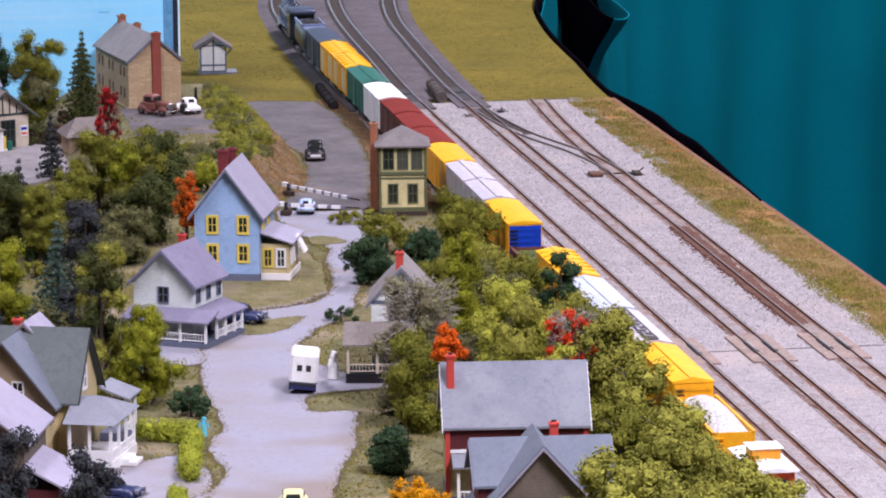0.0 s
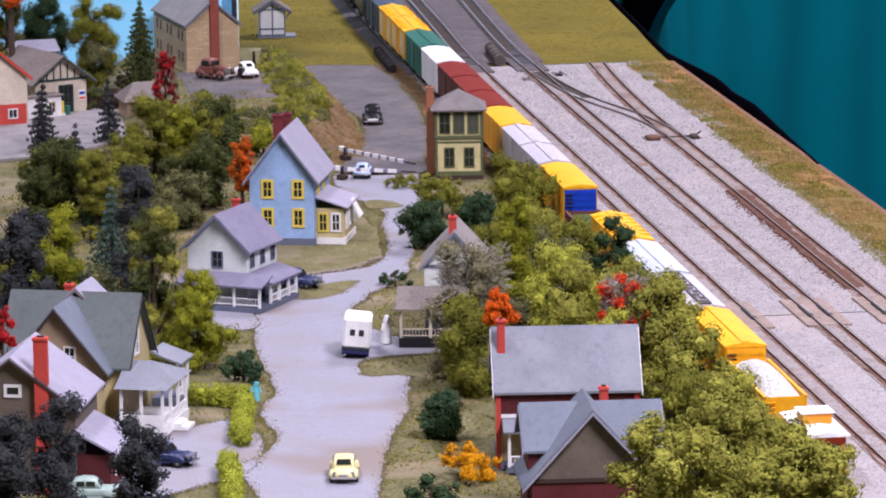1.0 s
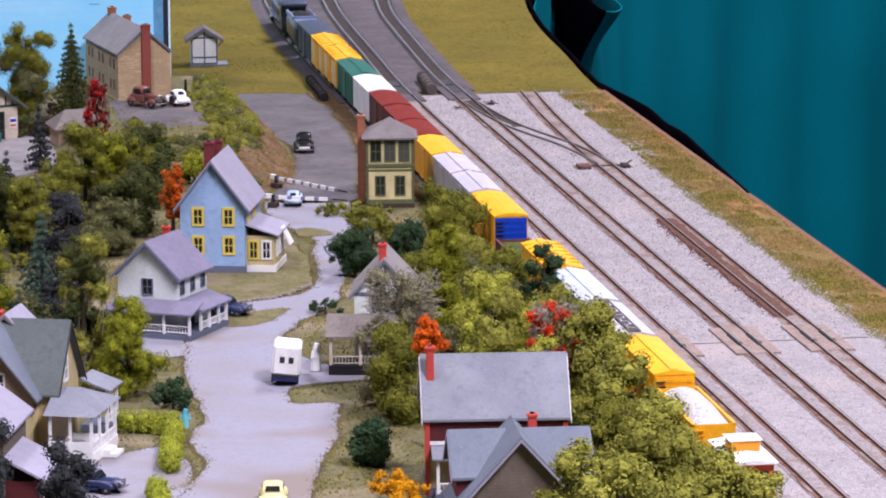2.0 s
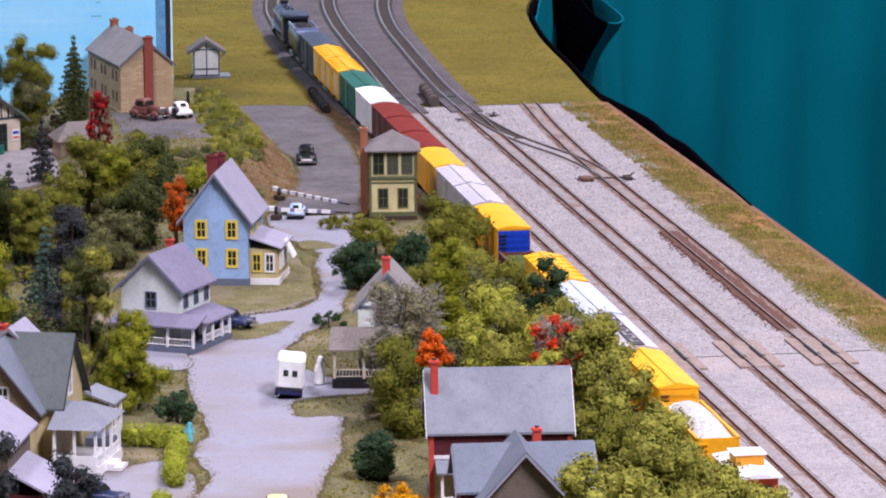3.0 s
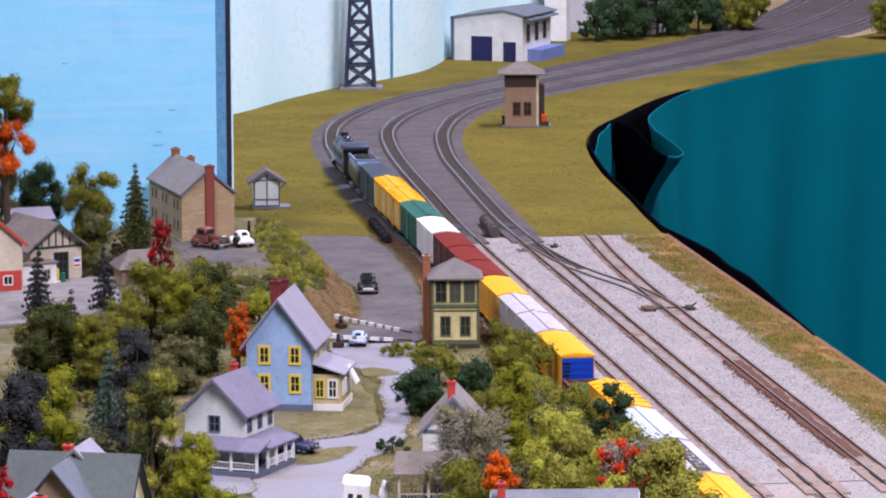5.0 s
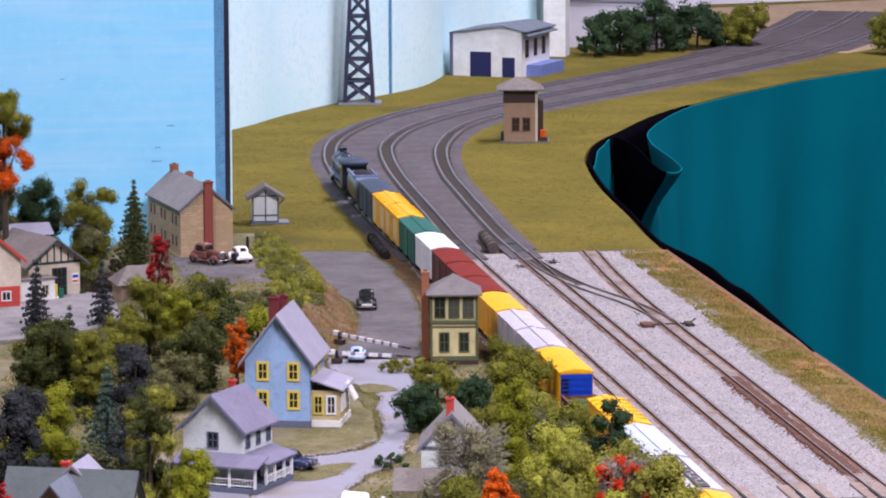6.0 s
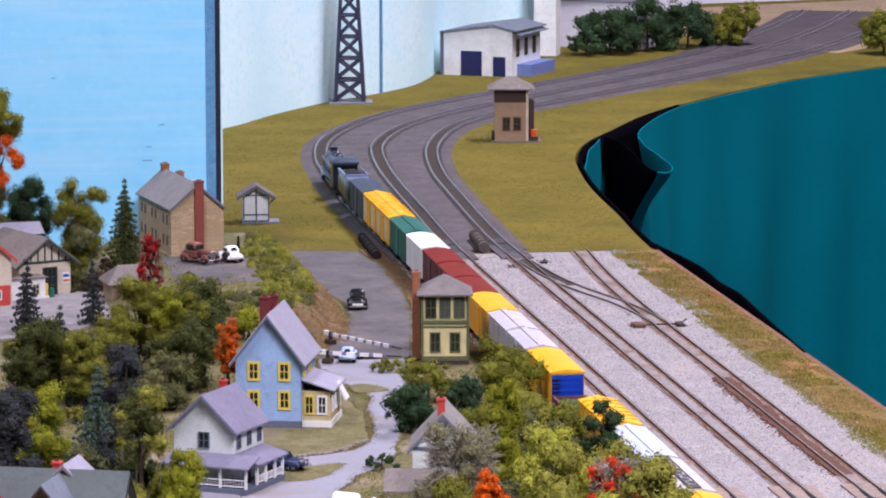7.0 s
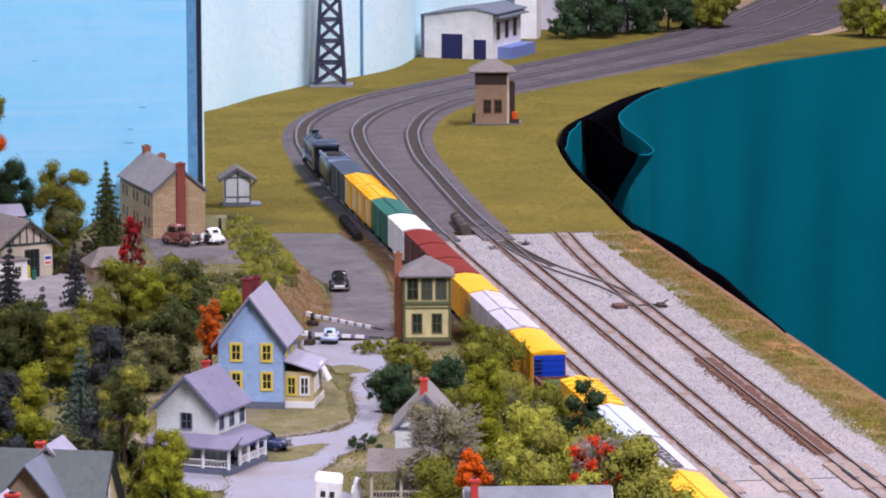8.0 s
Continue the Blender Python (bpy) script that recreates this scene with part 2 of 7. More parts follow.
M_VERGE = material("brown_verge", (0.20, 0.105, 0.045), (0.13, 0.085, 0.04), grain=0.18, patch=1.5, rough=1.0, bump=1.0, mix=0.6, third=(0.25, 0.14, 0.05))
M_CREAMSIDE = paint("cream_side", (0.74, 0.55, 0.28), rough=0.5)
M_ROOFGREEN = material("dark_green_shingle", (0.105, 0.125, 0.125), (0.085, 0.10, 0.10), grain=0.06, patch=1.8, rough=0.85, bump=0.4, mix=0.2)
M_ROOFWARM = material("warm_grey_shingle", (0.245, 0.228, 0.225), (0.20, 0.185, 0.18), grain=0.06, patch=1.3, rough=0.9, bump=0.4, mix=0.25)
M_ROOFBROWN = material("brown_grey_shingle", (0.20, 0.175, 0.16), (0.16, 0.14, 0.13), grain=0.06, patch=1.5, rough=0.9, bump=0.4)
M_BRICK = masonry("red_brick", (0.27, 0.04, 0.028), (0.20, 0.034, 0.024), (0.32, 0.15, 0.12), 0.30, 0.12)
M_BRICKBROWN = masonry("orange_brick", (0.33, 0.105, 0.045), (0.26, 0.085, 0.04), (0.42, 0.22, 0.14), 0.26, 0.10)
M_REDPAINT = paint("red_chimney_paint", (0.52, 0.06, 0.045), rough=0.7)
M_DULLRED = paint("dull_red_chimney_paint", (0.15, 0.02, 0.024), rough=0.8)
M_STONE = masonry("tan_stone", (0.64, 0.50, 0.31), (0.43, 0.31, 0.18), (0.31, 0.225, 0.135), 0.62, 0.15, 0.9)
M_BOULDER = material("grey_boulder", (0.26, 0.225, 0.18), (0.19, 0.165, 0.13), grain=0.06, patch=0.5, rough=0.95, bump=0.5)
M_TANSTONE = masonry("hut_stone", (0.42, 0.28, 0.185), (0.32, 0.215, 0.14), (0.26, 0.175, 0.12), 0.34, 0.14)
M_CREAM = siding("cream_siding", (0.60, 0.50, 0.27))
M_BLUE = siding("blue_siding", (0.33, 0.49, 0.76))
M_MINT = siding("pale_mint_siding", (0.75, 0.81, 0.79))
M_TOWERY = siding("tower_yellow_siding", (0.68, 0.60, 0.31))
M_TOWERG = paint("tower_green_trim", (0.10, 0.115, 0.05), rough=0.7)
M_YELLOWTRIM = paint("yellow_trim", (0.72, 0.56, 0.10), rough=0.6)
M_MAROON = siding("maroon_siding", (0.115, 0.022, 0.026))
M_BROWNWALL = siding("brown_siding", (0.165, 0.135, 0.11))
M_TANWALL = siding("tan_siding", (0.46, 0.35, 0.24))
M_SLATE = paint("slate_trim", (0.12, 0.14, 0.20), rough=0.7)
M_DKGREEN = paint("dark_green_trim", (0.03, 0.055, 0.05), rough=0.7)
M_CREAMFLAT = material("cream_stucco", (0.66, 0.58, 0.46), grain=0.08, patch=1.2, rough=0.85, mix=0.15)
M_DOCKBLUE = paint("dock_blue", (0.16, 0.22, 0.50), rough=0.6)
M_NAVY = paint("navy_door", (0.012, 0.014, 0.09), rough=0.6)
M_TRUNK = material("bark", (0.075, 0.055, 0.04), grain=0.06, patch=0.5, rough=0.95)


def leafy(name, base, second):
    return material(name, base, second, grain=0.12, patch=1.4, rough=1.0, bump=0.3, mix=0.22, island=True, spec=0.1)


M_LEAF = leafy("olive_foliage", (0.185, 0.185, 0.027), (0.105, 0.112, 0.018))
M_LEAFBRIGHT = leafy("bright_foliage", (0.25, 0.265, 0.022), (0.13, 0.142, 0.015))
M_LEAFPALE = leafy("pale_foliage", (0.29, 0.288, 0.05), (0.165, 0.168, 0.032))
M_LEAFDARK = leafy("deep_green_foliage", (0.030, 0.060, 0.030), (0.045, 0.075, 0.03))
M_LEAFGREY = leafy("grey_green_foliage", (0.15, 0.148, 0.06), (0.08, 0.088, 0.036))
M_LEAFBLACK = leafy("blackish_foliage", (0.05, 0.055, 0.058), (0.025, 0.028, 0.031))
M_SPRUCE = leafy("spruce_needles", (0.075, 0.085, 0.025), (0.045, 0.06, 0.02))
M_BLUESPRUCE = leafy("blue_spruce_needles", (0.09, 0.135, 0.10), (0.05, 0.085, 0.07))
M_TWIG = leafy("grey_twigs", (0.26, 0.235, 0.21), (0.16, 0.15, 0.10))
M_LICHEN = leafy("grey_lichen_clumps", (0.25, 0.235, 0.13), (0.14, 0.138, 0.07))
M_ORANGE = leafy("orange_foliage", (0.66, 0.12, 0.01), (0.50, 0.07, 0.01))
M_RED = leafy("red_foliage", (0.42, 0.02, 0.02), (0.27, 0.015, 0.02))
M_GOLD = leafy("golden_foliage", (0.76, 0.36, 0.01), (0.58, 0.26, 0.01))
M_TURF = leafy("turf_tufts", (0.18, 0.16, 0.03), (0.11, 0.105, 0.022))
M_DUST = leafy("dry_tufts", (0.27, 0.19, 0.07), (0.19, 0.13, 0.05))
M_MATTUFT = leafy("grass_mat_fibres", (0.16, 0.135, 0.028), (0.12, 0.105, 0.024))
M_LEAFLIGHT = leafy("light_green_foliage", (0.40, 0.41, 0.06), (0.26, 0.275, 0.04))
M_DARKRED = leafy("dark_red_foliage", (0.24, 0.03, 0.026), (0.15, 0.025, 0.022))
M_RUSTLEAF = leafy("rust_orange_foliage", (0.50, 0.11, 0.015), (0.30, 0.08, 0.015))
M_SCARLET = leafy("scarlet_foliage", (0.66, 0.055, 0.015), (0.5, 0.035, 0.012))
M_STRAW = leafy("straw_tufts", (0.26, 0.17, 0.08), (0.16, 0.105, 0.055))
M_CRUMB = leafy("earth_crumbs", (0.15, 0.122, 0.08), (0.10, 0.085, 0.055))
M_BRUSH = leafy("dead_brown_brush", (0.075, 0.05, 0.032), (0.045, 0.035, 0.024))
M_HEDGE = leafy("lime_hedge", (0.33, 0.36, 0.04), (0.22, 0.26, 0.03))


# ---- building blocks ----
def part(name, bm, mat, parent, label="", at=(0, 0, 0), rz=0.0, smooth=False):
    """Links a bmesh, drawn in centimetres, as one mesh under a thing or part."""
    if not isinstance(bm, bpy.types.Mesh):
        me = bpy.data.meshes.new(name)
        bmesh.ops.scale(bm, vec=(U, U, U), verts=bm.verts)
        bmesh.ops.recalc_face_normals(bm, faces=bm.faces)
        if smooth:
            for f in bm.faces:
                f.smooth = True
        bm.to_mesh(me)
        bm.free()
        me.materials.append(mat)
    else:
        me = bm
    ob = new(name, me)
    ob.parent = parent
    ob.matrix_basis = pose(at[0] * U, at[1] * U, at[2] * U, 0, 0, rz)
    if label:
        tagged(ob, label)
    return ob


def thing(name, x, y, z, rz, label, category, group=""):
    ob = new(name)
    ob.empty_display_size = 0.01
    ob.matrix_basis = pose(x * U, y * U, z * U, 0, 0, rz)
    return tagged(ob, label, category, group)


def solo(name, bm, mat, x, y, z, rz, label, category, group="", kind="", smooth=False):
    ob = part(name, bm, mat, None, label, (x, y, z), rz, smooth)
    return tagged(ob, label, category, group, kind)


def bx(bm, x0, x1, y0, y1, z0, z1, bevel=0.0):
    r = bmesh.ops.create_cube(bm, size=1.0)
    vs = r["verts"]
    for v in vs:
        v.co = Vector((x0 if v.co.x < 0 else x1, y0 if v.co.y < 0 else y1, z0 if v.co.z < 0 else z1))
    if bevel:
        es = list({e for v in vs for e in v.link_edges})
        bmesh.ops.bevel(bm, geom=es, offset=bevel, segments=1, affect="EDGES")
    return bm


def box(*a, bevel=0.0):
    return bx(bmesh.new(), *a, bevel=bevel)


def tube(bm, a, b, r0, r1=None, seg=8):
    a, b = Vector(a), Vector(b)
    d = b - a
    m = Matrix.Translation((a + b) / 2) @ d.to_track_quat("Z", "Y").to_matrix().to_4x4()
    bmesh.ops.create_cone(bm, cap_ends=True, segments=seg, radius1=r0, radius2=r0 if r1 is None else r1, depth=d.length, matrix=m)
    return bm


def prism(bm, pts, z0, z1):
    """A slab with the given outline in plan."""
    lo, hi = [bm.verts.new((x, y, z0)) for x, y in pts], [bm.verts.new((x, y, z1)) for x, y in pts]
    bm.faces.new(lo[::-1]), bm.faces.new(hi)
    n = len(pts)
    for i in range(n):
        bm.faces.new((lo[i], lo[(i + 1) % n], hi[(i + 1) % n], hi[i]))
    return bm


def extrude_y(bm, pts, y0, y1):
    """A bar along y with the given outline in x and z."""
    a, b = [bm.verts.new((x, y0, z)) for x, z in pts], [bm.verts.new((x, y1, z)) for x, z in pts]
    bm.faces.new(a), bm.faces.new(b[::-1])
    n = len(pts)
    for i in range(n):
        bm.faces.new((a[i], b[i], b[(i + 1) % n], a[(i + 1) % n]))
    return bm


def spline(ctrl, step=1.5):
    """A smooth line through the given points."""
    p = [Vector(c) for c in ctrl]
    p = [p[0] * 2 - p[1]] + p + [p[-1] * 2 - p[-2]]
    out = []
    for a, b, c, d in zip(p, p[1:], p[2:], p[3:]):
        n = max(1, int((c - b).length / step))
        for i in range(n):
            t = i / n
            out.append(0.5 * (2 * b + (c - a) * t + (2 * a - 5 * b + 4 * c - d) * t * t + (3 * b - a - 3 * c + d) * t ** 3))
    return out + [p[-2]]


def tangents(line):
    return [(line[min(i + 1, len(line) - 1)] - line[max(i - 1, 0)]).normalized() for i in range(len(line))]


def shifted(line, off):
    """The line moved to its right by off."""
    return [p + Vector((t.y, -t.x)) * off for p, t in zip(line, tangents(line))]


def sweep(bm, line, outline):
    """An outline in (across, up) drawn along a line in plan."""
    rings = []
    for p, t in zip(line, tangents(line)):
        nrm = Vector((t.y, -t.x))
        rings.append([bm.verts.new((p.x + nrm.x * a, p.y + nrm.y * a, z)) for a, z in outline])
    n = len(outline)
    for r, s in zip(rings, rings[1:]):
        for i in range(n):
            bm.faces.new((r[i], r[(i + 1) % n], s[(i + 1) % n], s[i]))
    bm.faces.new(rings[0]), bm.faces.new(rings[-1][::-1])
    return bm


def ribbon(bm, left, right, z0, z1):
    """A slab between two lines of equally many points."""
    pts = [(p[0], p[1]) for p in left] + [(p[0], p[1]) for p in reversed(right)]
    return prism(bm, pts, z0, z1)


# ---- the hall ----
def structure(name, bm, mat, label, parent=None):
    return tagged(part(name, bm, mat, parent, label), label, "", "", "structure")


structure("floor", box(-420, 420, -520, 520, -104, -100), M_HALLFLOOR, "grey hall floor under the layout tables")
structure("ceiling", box(-420, 420, -520, 520, CEILING, CEILING + 5), M_HALL, "plain dark unseen hall ceiling")
structure("wall_north", box(-420, 420, 515, 520, -100, CEILING), M_HALL, "dark unseen hall wall closing the room")
structure("wall_south", box(-420, 420, -520, -515, -100, CEILING), M_HALL, "dark unseen hall wall closing the room")
structure("wall_west", box(-420, -415, -515, 515, -100, CEILING), M_HALL, "dark unseen hall wall closing the room")
structure("wall_east", box(415, 420, -515, 515, -100, CEILING), M_HALL, "dark unseen hall wall closing the room")

# ---- track lines in plan ----
EDGE_X = 13.87
JOINT = -3.2  # where the ballast section meets the corner section
LINE_MID = spline([(0, -185), (0, -100), (0, -40), (0, -8), (0.15, 4), (0.65, 20), (1.05, 34), (1.6, 46), (2.5, 57), (3.7, 64.5), (6.5, 74), (11, 83.5), (18, 94), (28, 107), (40, 122.5), (54, 143), (66, 166), (76, 190)])
LINE_TRAIN = spline([(-3.8, -185), (-3.8, -100), (-3.8, -40), (-3.8, 0), (-3.8, 17), (-3.65, 32), (-3.1, 45), (-2.5, 54.5), (-0.8, 66), (2.6, 77), (7.6, 87.5), (14.8, 98), (25, 111), (36.5, 126), (50, 146), (62, 170), (71, 192)])
LINE_RIGHT = spline([(3.81, -185), (3.81, -100), (3.81, -40), (3.81, -4), (3.95, 7), (4.3, 17), (4.8, 29), (5.45, 42), (6.8, 55), (8.4, 64), (11, 73.5), (14.6, 81.5), (21.4, 91.5), (31.5, 104), (43.5, 119), (58, 139), (70.5, 162), (81, 188)])
LINE_SPUR = spline([(7.45, -185), (7.5, -100), (7.62, -60), (7.66, -32), (7.78, -24), (8.1, -14.3), (8.68, JOINT - 0.4)])
LINE_CROSS = spline([(3.95, -8.0), (4.25, -13), (4.9, -19), (5.85, -23.7), (6.7, -27.2), (7.45, -32.5), (7.75, -39)])

# ---- table tops ----


def step(v):
    v = max(0.0, min(1.0, v))
    return v * v * (3 - 2 * v)


def land(x, y):
    """Height of the town's ground."""
    near = -39.0 - 16.0 * step((-15.2 - x) / 2.5)
    foot = -10.7 - 1.9 * step((-27.0 - y) / 9.0) - 0.7 * step((y + 14.0) / 8.0)
    hill = 1.5 * step((foot - x) / 2.2) * step((y - near) / 5.0) * step((x + 26.5) / 4)
    rough = 0.22 * (noise.noise((x * 0.35, y * 0.35, 3.1)) + 0.5 * noise.noise((x * 0.9, y * 0.9, 7.7)))
    flat = step((-6.8 - x) / 2.0)
    rough *= 1 - step((x + 22.5) / 1.5) * step((-13.6 - x) / 1.5) * step((y + 25.5) / 3.0)
    return hill + flat * (rough * (0.2 + 1.0 * step(hill)) - 0.01)


def module_top(name, x0, x1, y0, y1, nx, ny, mat, label, height):
    bm = bmesh.new()
    grid = [[bm.verts.new((x0 + (x1 - x0) * i / nx, y0 + (y1 - y0) * j / ny, height(x0 + (x1 - x0) * i / nx, y0 + (y1 - y0) * j / ny))) for i in range(nx + 1)] for j in range(ny + 1)]
    for j in range(ny):
        for i in range(nx):
            bm.faces.new((grid[j][i], grid[j][i + 1], grid[j + 1][i + 1], grid[j + 1][i]))
    return structure(name, bm, mat, label)


module_top("ground", -62, -4.6, -91.4, -0.06, 115, 183, M_TOWN, "earth and turf of the small town's ground", land)
module_top("ground", -62, -4.6, -185, -91.46, 115, 187, M_TOWN, "earth and turf of the small town's ground", land)
structure("table_base", box(-62, EDGE_X - 0.3, -91.4, -0.06, -8, -0.6), M_FASCIA, "plywood frame below the layout section")
structure("table_base", box(-62, EDGE_X - 0.3, -185, -91.46, -8, -0.6), M_FASCIA, "plywood frame below the layout section")

SEAMS = []
# wooden legs below the tables
for lx, ly in ((-58, -182), (9, -182), (-58, -95), (9, -95), (-58, -88), (9, -88), (-58, -4), (9, -4)):
    structure("table_leg", box(lx - 2, lx + 2, ly - 2, ly + 2, -100, -8), M_FASCIA, "square wooden leg below the layout table")
for lx, ly in ((-50, 8), (8, 8), (6, 60), (10, 100), (50, 150), (75, 160), (70, 200)):
    structure("table_leg", box(lx - 2, lx + 2, ly - 2, ly + 2, -100, -3), M_FASCIA, "square wooden leg below the layout table")
# ballast field with the turf strip along the edge
for y0, y1 in ((-91.35, JOINT - 0.06), (-185, -91.5)):
    ys = np.linspace(y0, y1, 420)
    seam = [(10.7 + 0.5 * noise.noise((y * 0.11, 2.0, 0)) + 0.3 * noise.noise((y * 0.5, 5.0, 0)) + 0.05 * noise.noise((y * 1.9, 8.0, 0)) + (0.5 if y > -35 else 0.0), y) for y in ys]
    SEAMS.append(seam)
    structure("ballast_field", ribbon(bmesh.new(), [(-4.7, y) for y in ys], [(x + 0.25, y) for x, y in seam], -0.6, 0.10), M_BALLAST, "light grey ballast spread round the tracks")
    structure("turf_strip", ribbon(bmesh.new(), seam, [(EDGE_X, y) for y in ys], -0.6, 0.14), M_STRIP, "brown and olive turf along the table's edge")
    structure("fascia", box(EDGE_X, EDGE_X + 0.35, y0, y1, -7.0, 0.10), M_FASCIA, "brown painted wooden edge of the table")

# far corner section: grass mat and grey roadbed
EDGE_FAR = spline([(13.95, JOINT + 0.06), (14.4, 6), (15.1, 16.1), (16.1, 33.2), (17.9, 49.3), (19.7, 58), (21.8, 64.5), (24.9, 71.6), (28.8, 80.6), (32.6, 87.8), (36.3, 93.7), (42.5, 102.6), (50.6, 113.3), (58.1, 120.7), (63, 125.3), (85, 147), (110, 176)], 1.0)
BACK_FAR = spline([(-58, 0.06), (-56, 20), (-34, 48), (-20, 63), (-8, 79.4), (-2.2, 90.6), (3.4, 99.6), (9.6, 107.5), (13.6, 114), (16.2, 121), (18.6, 128.5), (23.5, 137), (33, 150), (45, 172), (60, 205)], 2.0)
far_outline = [(p.x, p.y) for p in EDGE_FAR] + [(100, 215)] + [(p.x, p.y) for p in reversed(BACK_FAR)] + [(-4.75, 0.06), (-4.75, JOINT + 0.06)]
bm = prism(bmesh.new(), far_outline, -3.0, 0.0)
bmesh.ops.triangulate(bm, faces=[f for f in bm.faces if len(f.verts) > 4])
structure("ground", bm, M_GRASS, "olive grass mat on the corner section")


def bed_between(a, b, lo, hi, y_min):
    left = [p for p in a if p.y > y_min]
    right = [p for p in b if p.y > y_min]
    n = 70
    pick = lambda s: [s[round(i * (len(s) - 1) / (n - 1))] for i in range(n)]  # noqa: E731
    l, r = pick(left), pick(right)
    bm = bmesh.new()
    rows = []
    for p, q in zip(l, r):
        rows.append([bm.verts.new((p.x, p.y, lo)), bm.verts.new((p.x + (q.x - p.x) * 0.06, p.y + (q.y - p.y) * 0.06, hi)),
                     bm.verts.new((q.x + (p.x - q.x) * 0.06, q.y + (p.y - q.y) * 0.06, hi)), bm.verts.new((q.x, q.y, lo))])
    for s, t in zip(rows, rows[1:]):
        for i in range(3):
            bm.faces.new((s[i], s[i + 1], t[i + 1], t[i]))
    bm.faces.new(rows[0]), bm.faces.new(rows[-1][::-1])
    return bm


structure("ballast", bed_between(shifted(LINE_TRAIN, -2.4), shifted(LINE_RIGHT, 2.4), -0.02, 0.16, 142), M_BED, "dark cinder bed of the far section")
structure("roadbed", bed_between(shifted(LINE_TRAIN, -1.9), shifted(LINE_RIGHT, 1.9), -0.05, 0.12, JOINT + 0.2), M_BED, "dark grey roadbed round the curved tracks")

def worn(pts, wobble=0.22, step_cm=0.3):
    """A closed outline, rounded and made uneven."""
    line = spline(pts + pts[:1], step_cm)[:-1]
    return [(p.x + wobble * noise.noise((p.x * 0.8, p.y * 0.8, 1.7)) + 0.4 * wobble * noise.noise((p.x * 3.1, p.y * 3.1, 6.0)) + wobble * noise.noise((p.x * 0.25, p.y * 0.25, 4.0)), p.y + wobble * noise.noise((p.x * 0.8, p.y * 0.8, 9.2))) for p in line]


PAVED = []


def slab(name, pts, z0, z1, mat, label, wobble=0.2):
    outline = worn(pts, wobble)
    PAVED.append(outline)
    bm = prism(bmesh.new(), outline, z0, z1)
    bmesh.ops.triangulate(bm, faces=[f for f in bm.faces if len(f.verts) > 4])
    return structure(name, bm, mat, label)


# parking lot, town road and crossing, laid a little over the ground
slab("parking_lot", [(-6.4, -0.4), (-5.9, -8), (-6.1, -22), (-7.4, -34), (-8.6, -42), (-9.6, -46), (-14.2, -45), (-12.0, -37), (-10.6, -27), (-11.2, -16), (-12.3, -9), (-11.9, -0.4)], -0.5, 0.075, M_LOT, "worn grey asphalt lot beside the railroad")
slab("road", [(-9.6, -46.02), (-10.2, -52), (-11.1, -58), (-11.8, -62.1), (-12.7, -68), (-13.6, -72.9), (-14.7, -77.4), (-16.3, -80.7), (-17.8, -83.7), (-18.6, -87), (-17.8, -91), (-16.2, -94.3), (-15.4, -96.6), (-18.0, -97.0), (-19.5, -98.0), (-19.7, -101.1), (-17.8, -101.4), (-18.0, -104.5), (-18.8, -108.5), (-20.3, -114.2), (-21.3, -119.8), (-22.1, -127), (-24, -150), (-33, -150), (-27.4, -128), (-26.9, -122), (-27.3, -118), (-25.7, -115.8), (-25.0, -112.4), (-25.2, -107.2), (-24.1, -103.2), (-24.1, -96), (-23.6, -88), (-22.6, -84.4), (-21.4, -81), (-20.9, -77.5), (-18.6, -75.9), (-16.1, -74.5), (-15.0, -71.8), (-14.4, -68.5), (-14.0, -63.4), (-13.4, -58.2), (-14.6, -52.5), (-14.8, -50), (-14.3, -45.02)], -0.5, 0.075, M_ROAD, "pale grey dusty road through the town")
slab("pavement", [(-29.2, -110.5), (-26.6, -109.2), (-25.6, -114.5), (-27.5, -119.5), (-34, -124), (-35, -116)], -0.5, 0.07, M_ROAD, "grey paved yard beside the house")
slab("pavement", [(-34, -19), (-25.8, -17.5), (-24.5, -24), (-28, -33), (-37, -36)], -0.5, 0.22, M_YARD, "pale grey paved yard before the store")

slab("pavement", [(-26.2, -81.5), (-23.6, -83.2), (-23.3, -86.4), (-23.75, -89.2), (-25.6, -88.4)], -0.5, 0.09, M_ROAD, "pale dusty drive beside the porch")
slab("lawn", [(-14.1, -55.3), (-12.9, -54.7), (-12.2, -57.0), (-13.9, -57.3)], -0.3, 0.10, M_LAWN, "small grass island in the road")
slab("lawn", [(-17.0, -60.5), (-15.0, -59.2), (-14.5, -63.4), (-14.8, -68.4), (-15.3, -72.0), (-16.3, -74.2), (-18.6, -75.6), (-20.9, -77.0), (-21.2, -72.0), (-20.6, -66.6), (-17.2, -65.0)], -0.3, 0.10, M_LAWN, "pale worn lawn beside the blue house")
slab("lawn", [(-21.0, -82.5), (-20.3, -79.8), (-18.9, -78.9), (-17.4, -78.5), (-18.1, -80.8), (-19.7, -82.6)], -0.3, 0.10, M_LAWN, "grassy island between the two drives")
slab("verge", [(-4.68, -0.3), (-4.68, -44), (-6.0, -44.5), (-8.3, -41), (-7.2, -34), (-5.95, -22), (-5.75, -8), (-6.25, -0.3)], -0.5, 0.13, M_VERGE, "brown earth verge between lot and track")

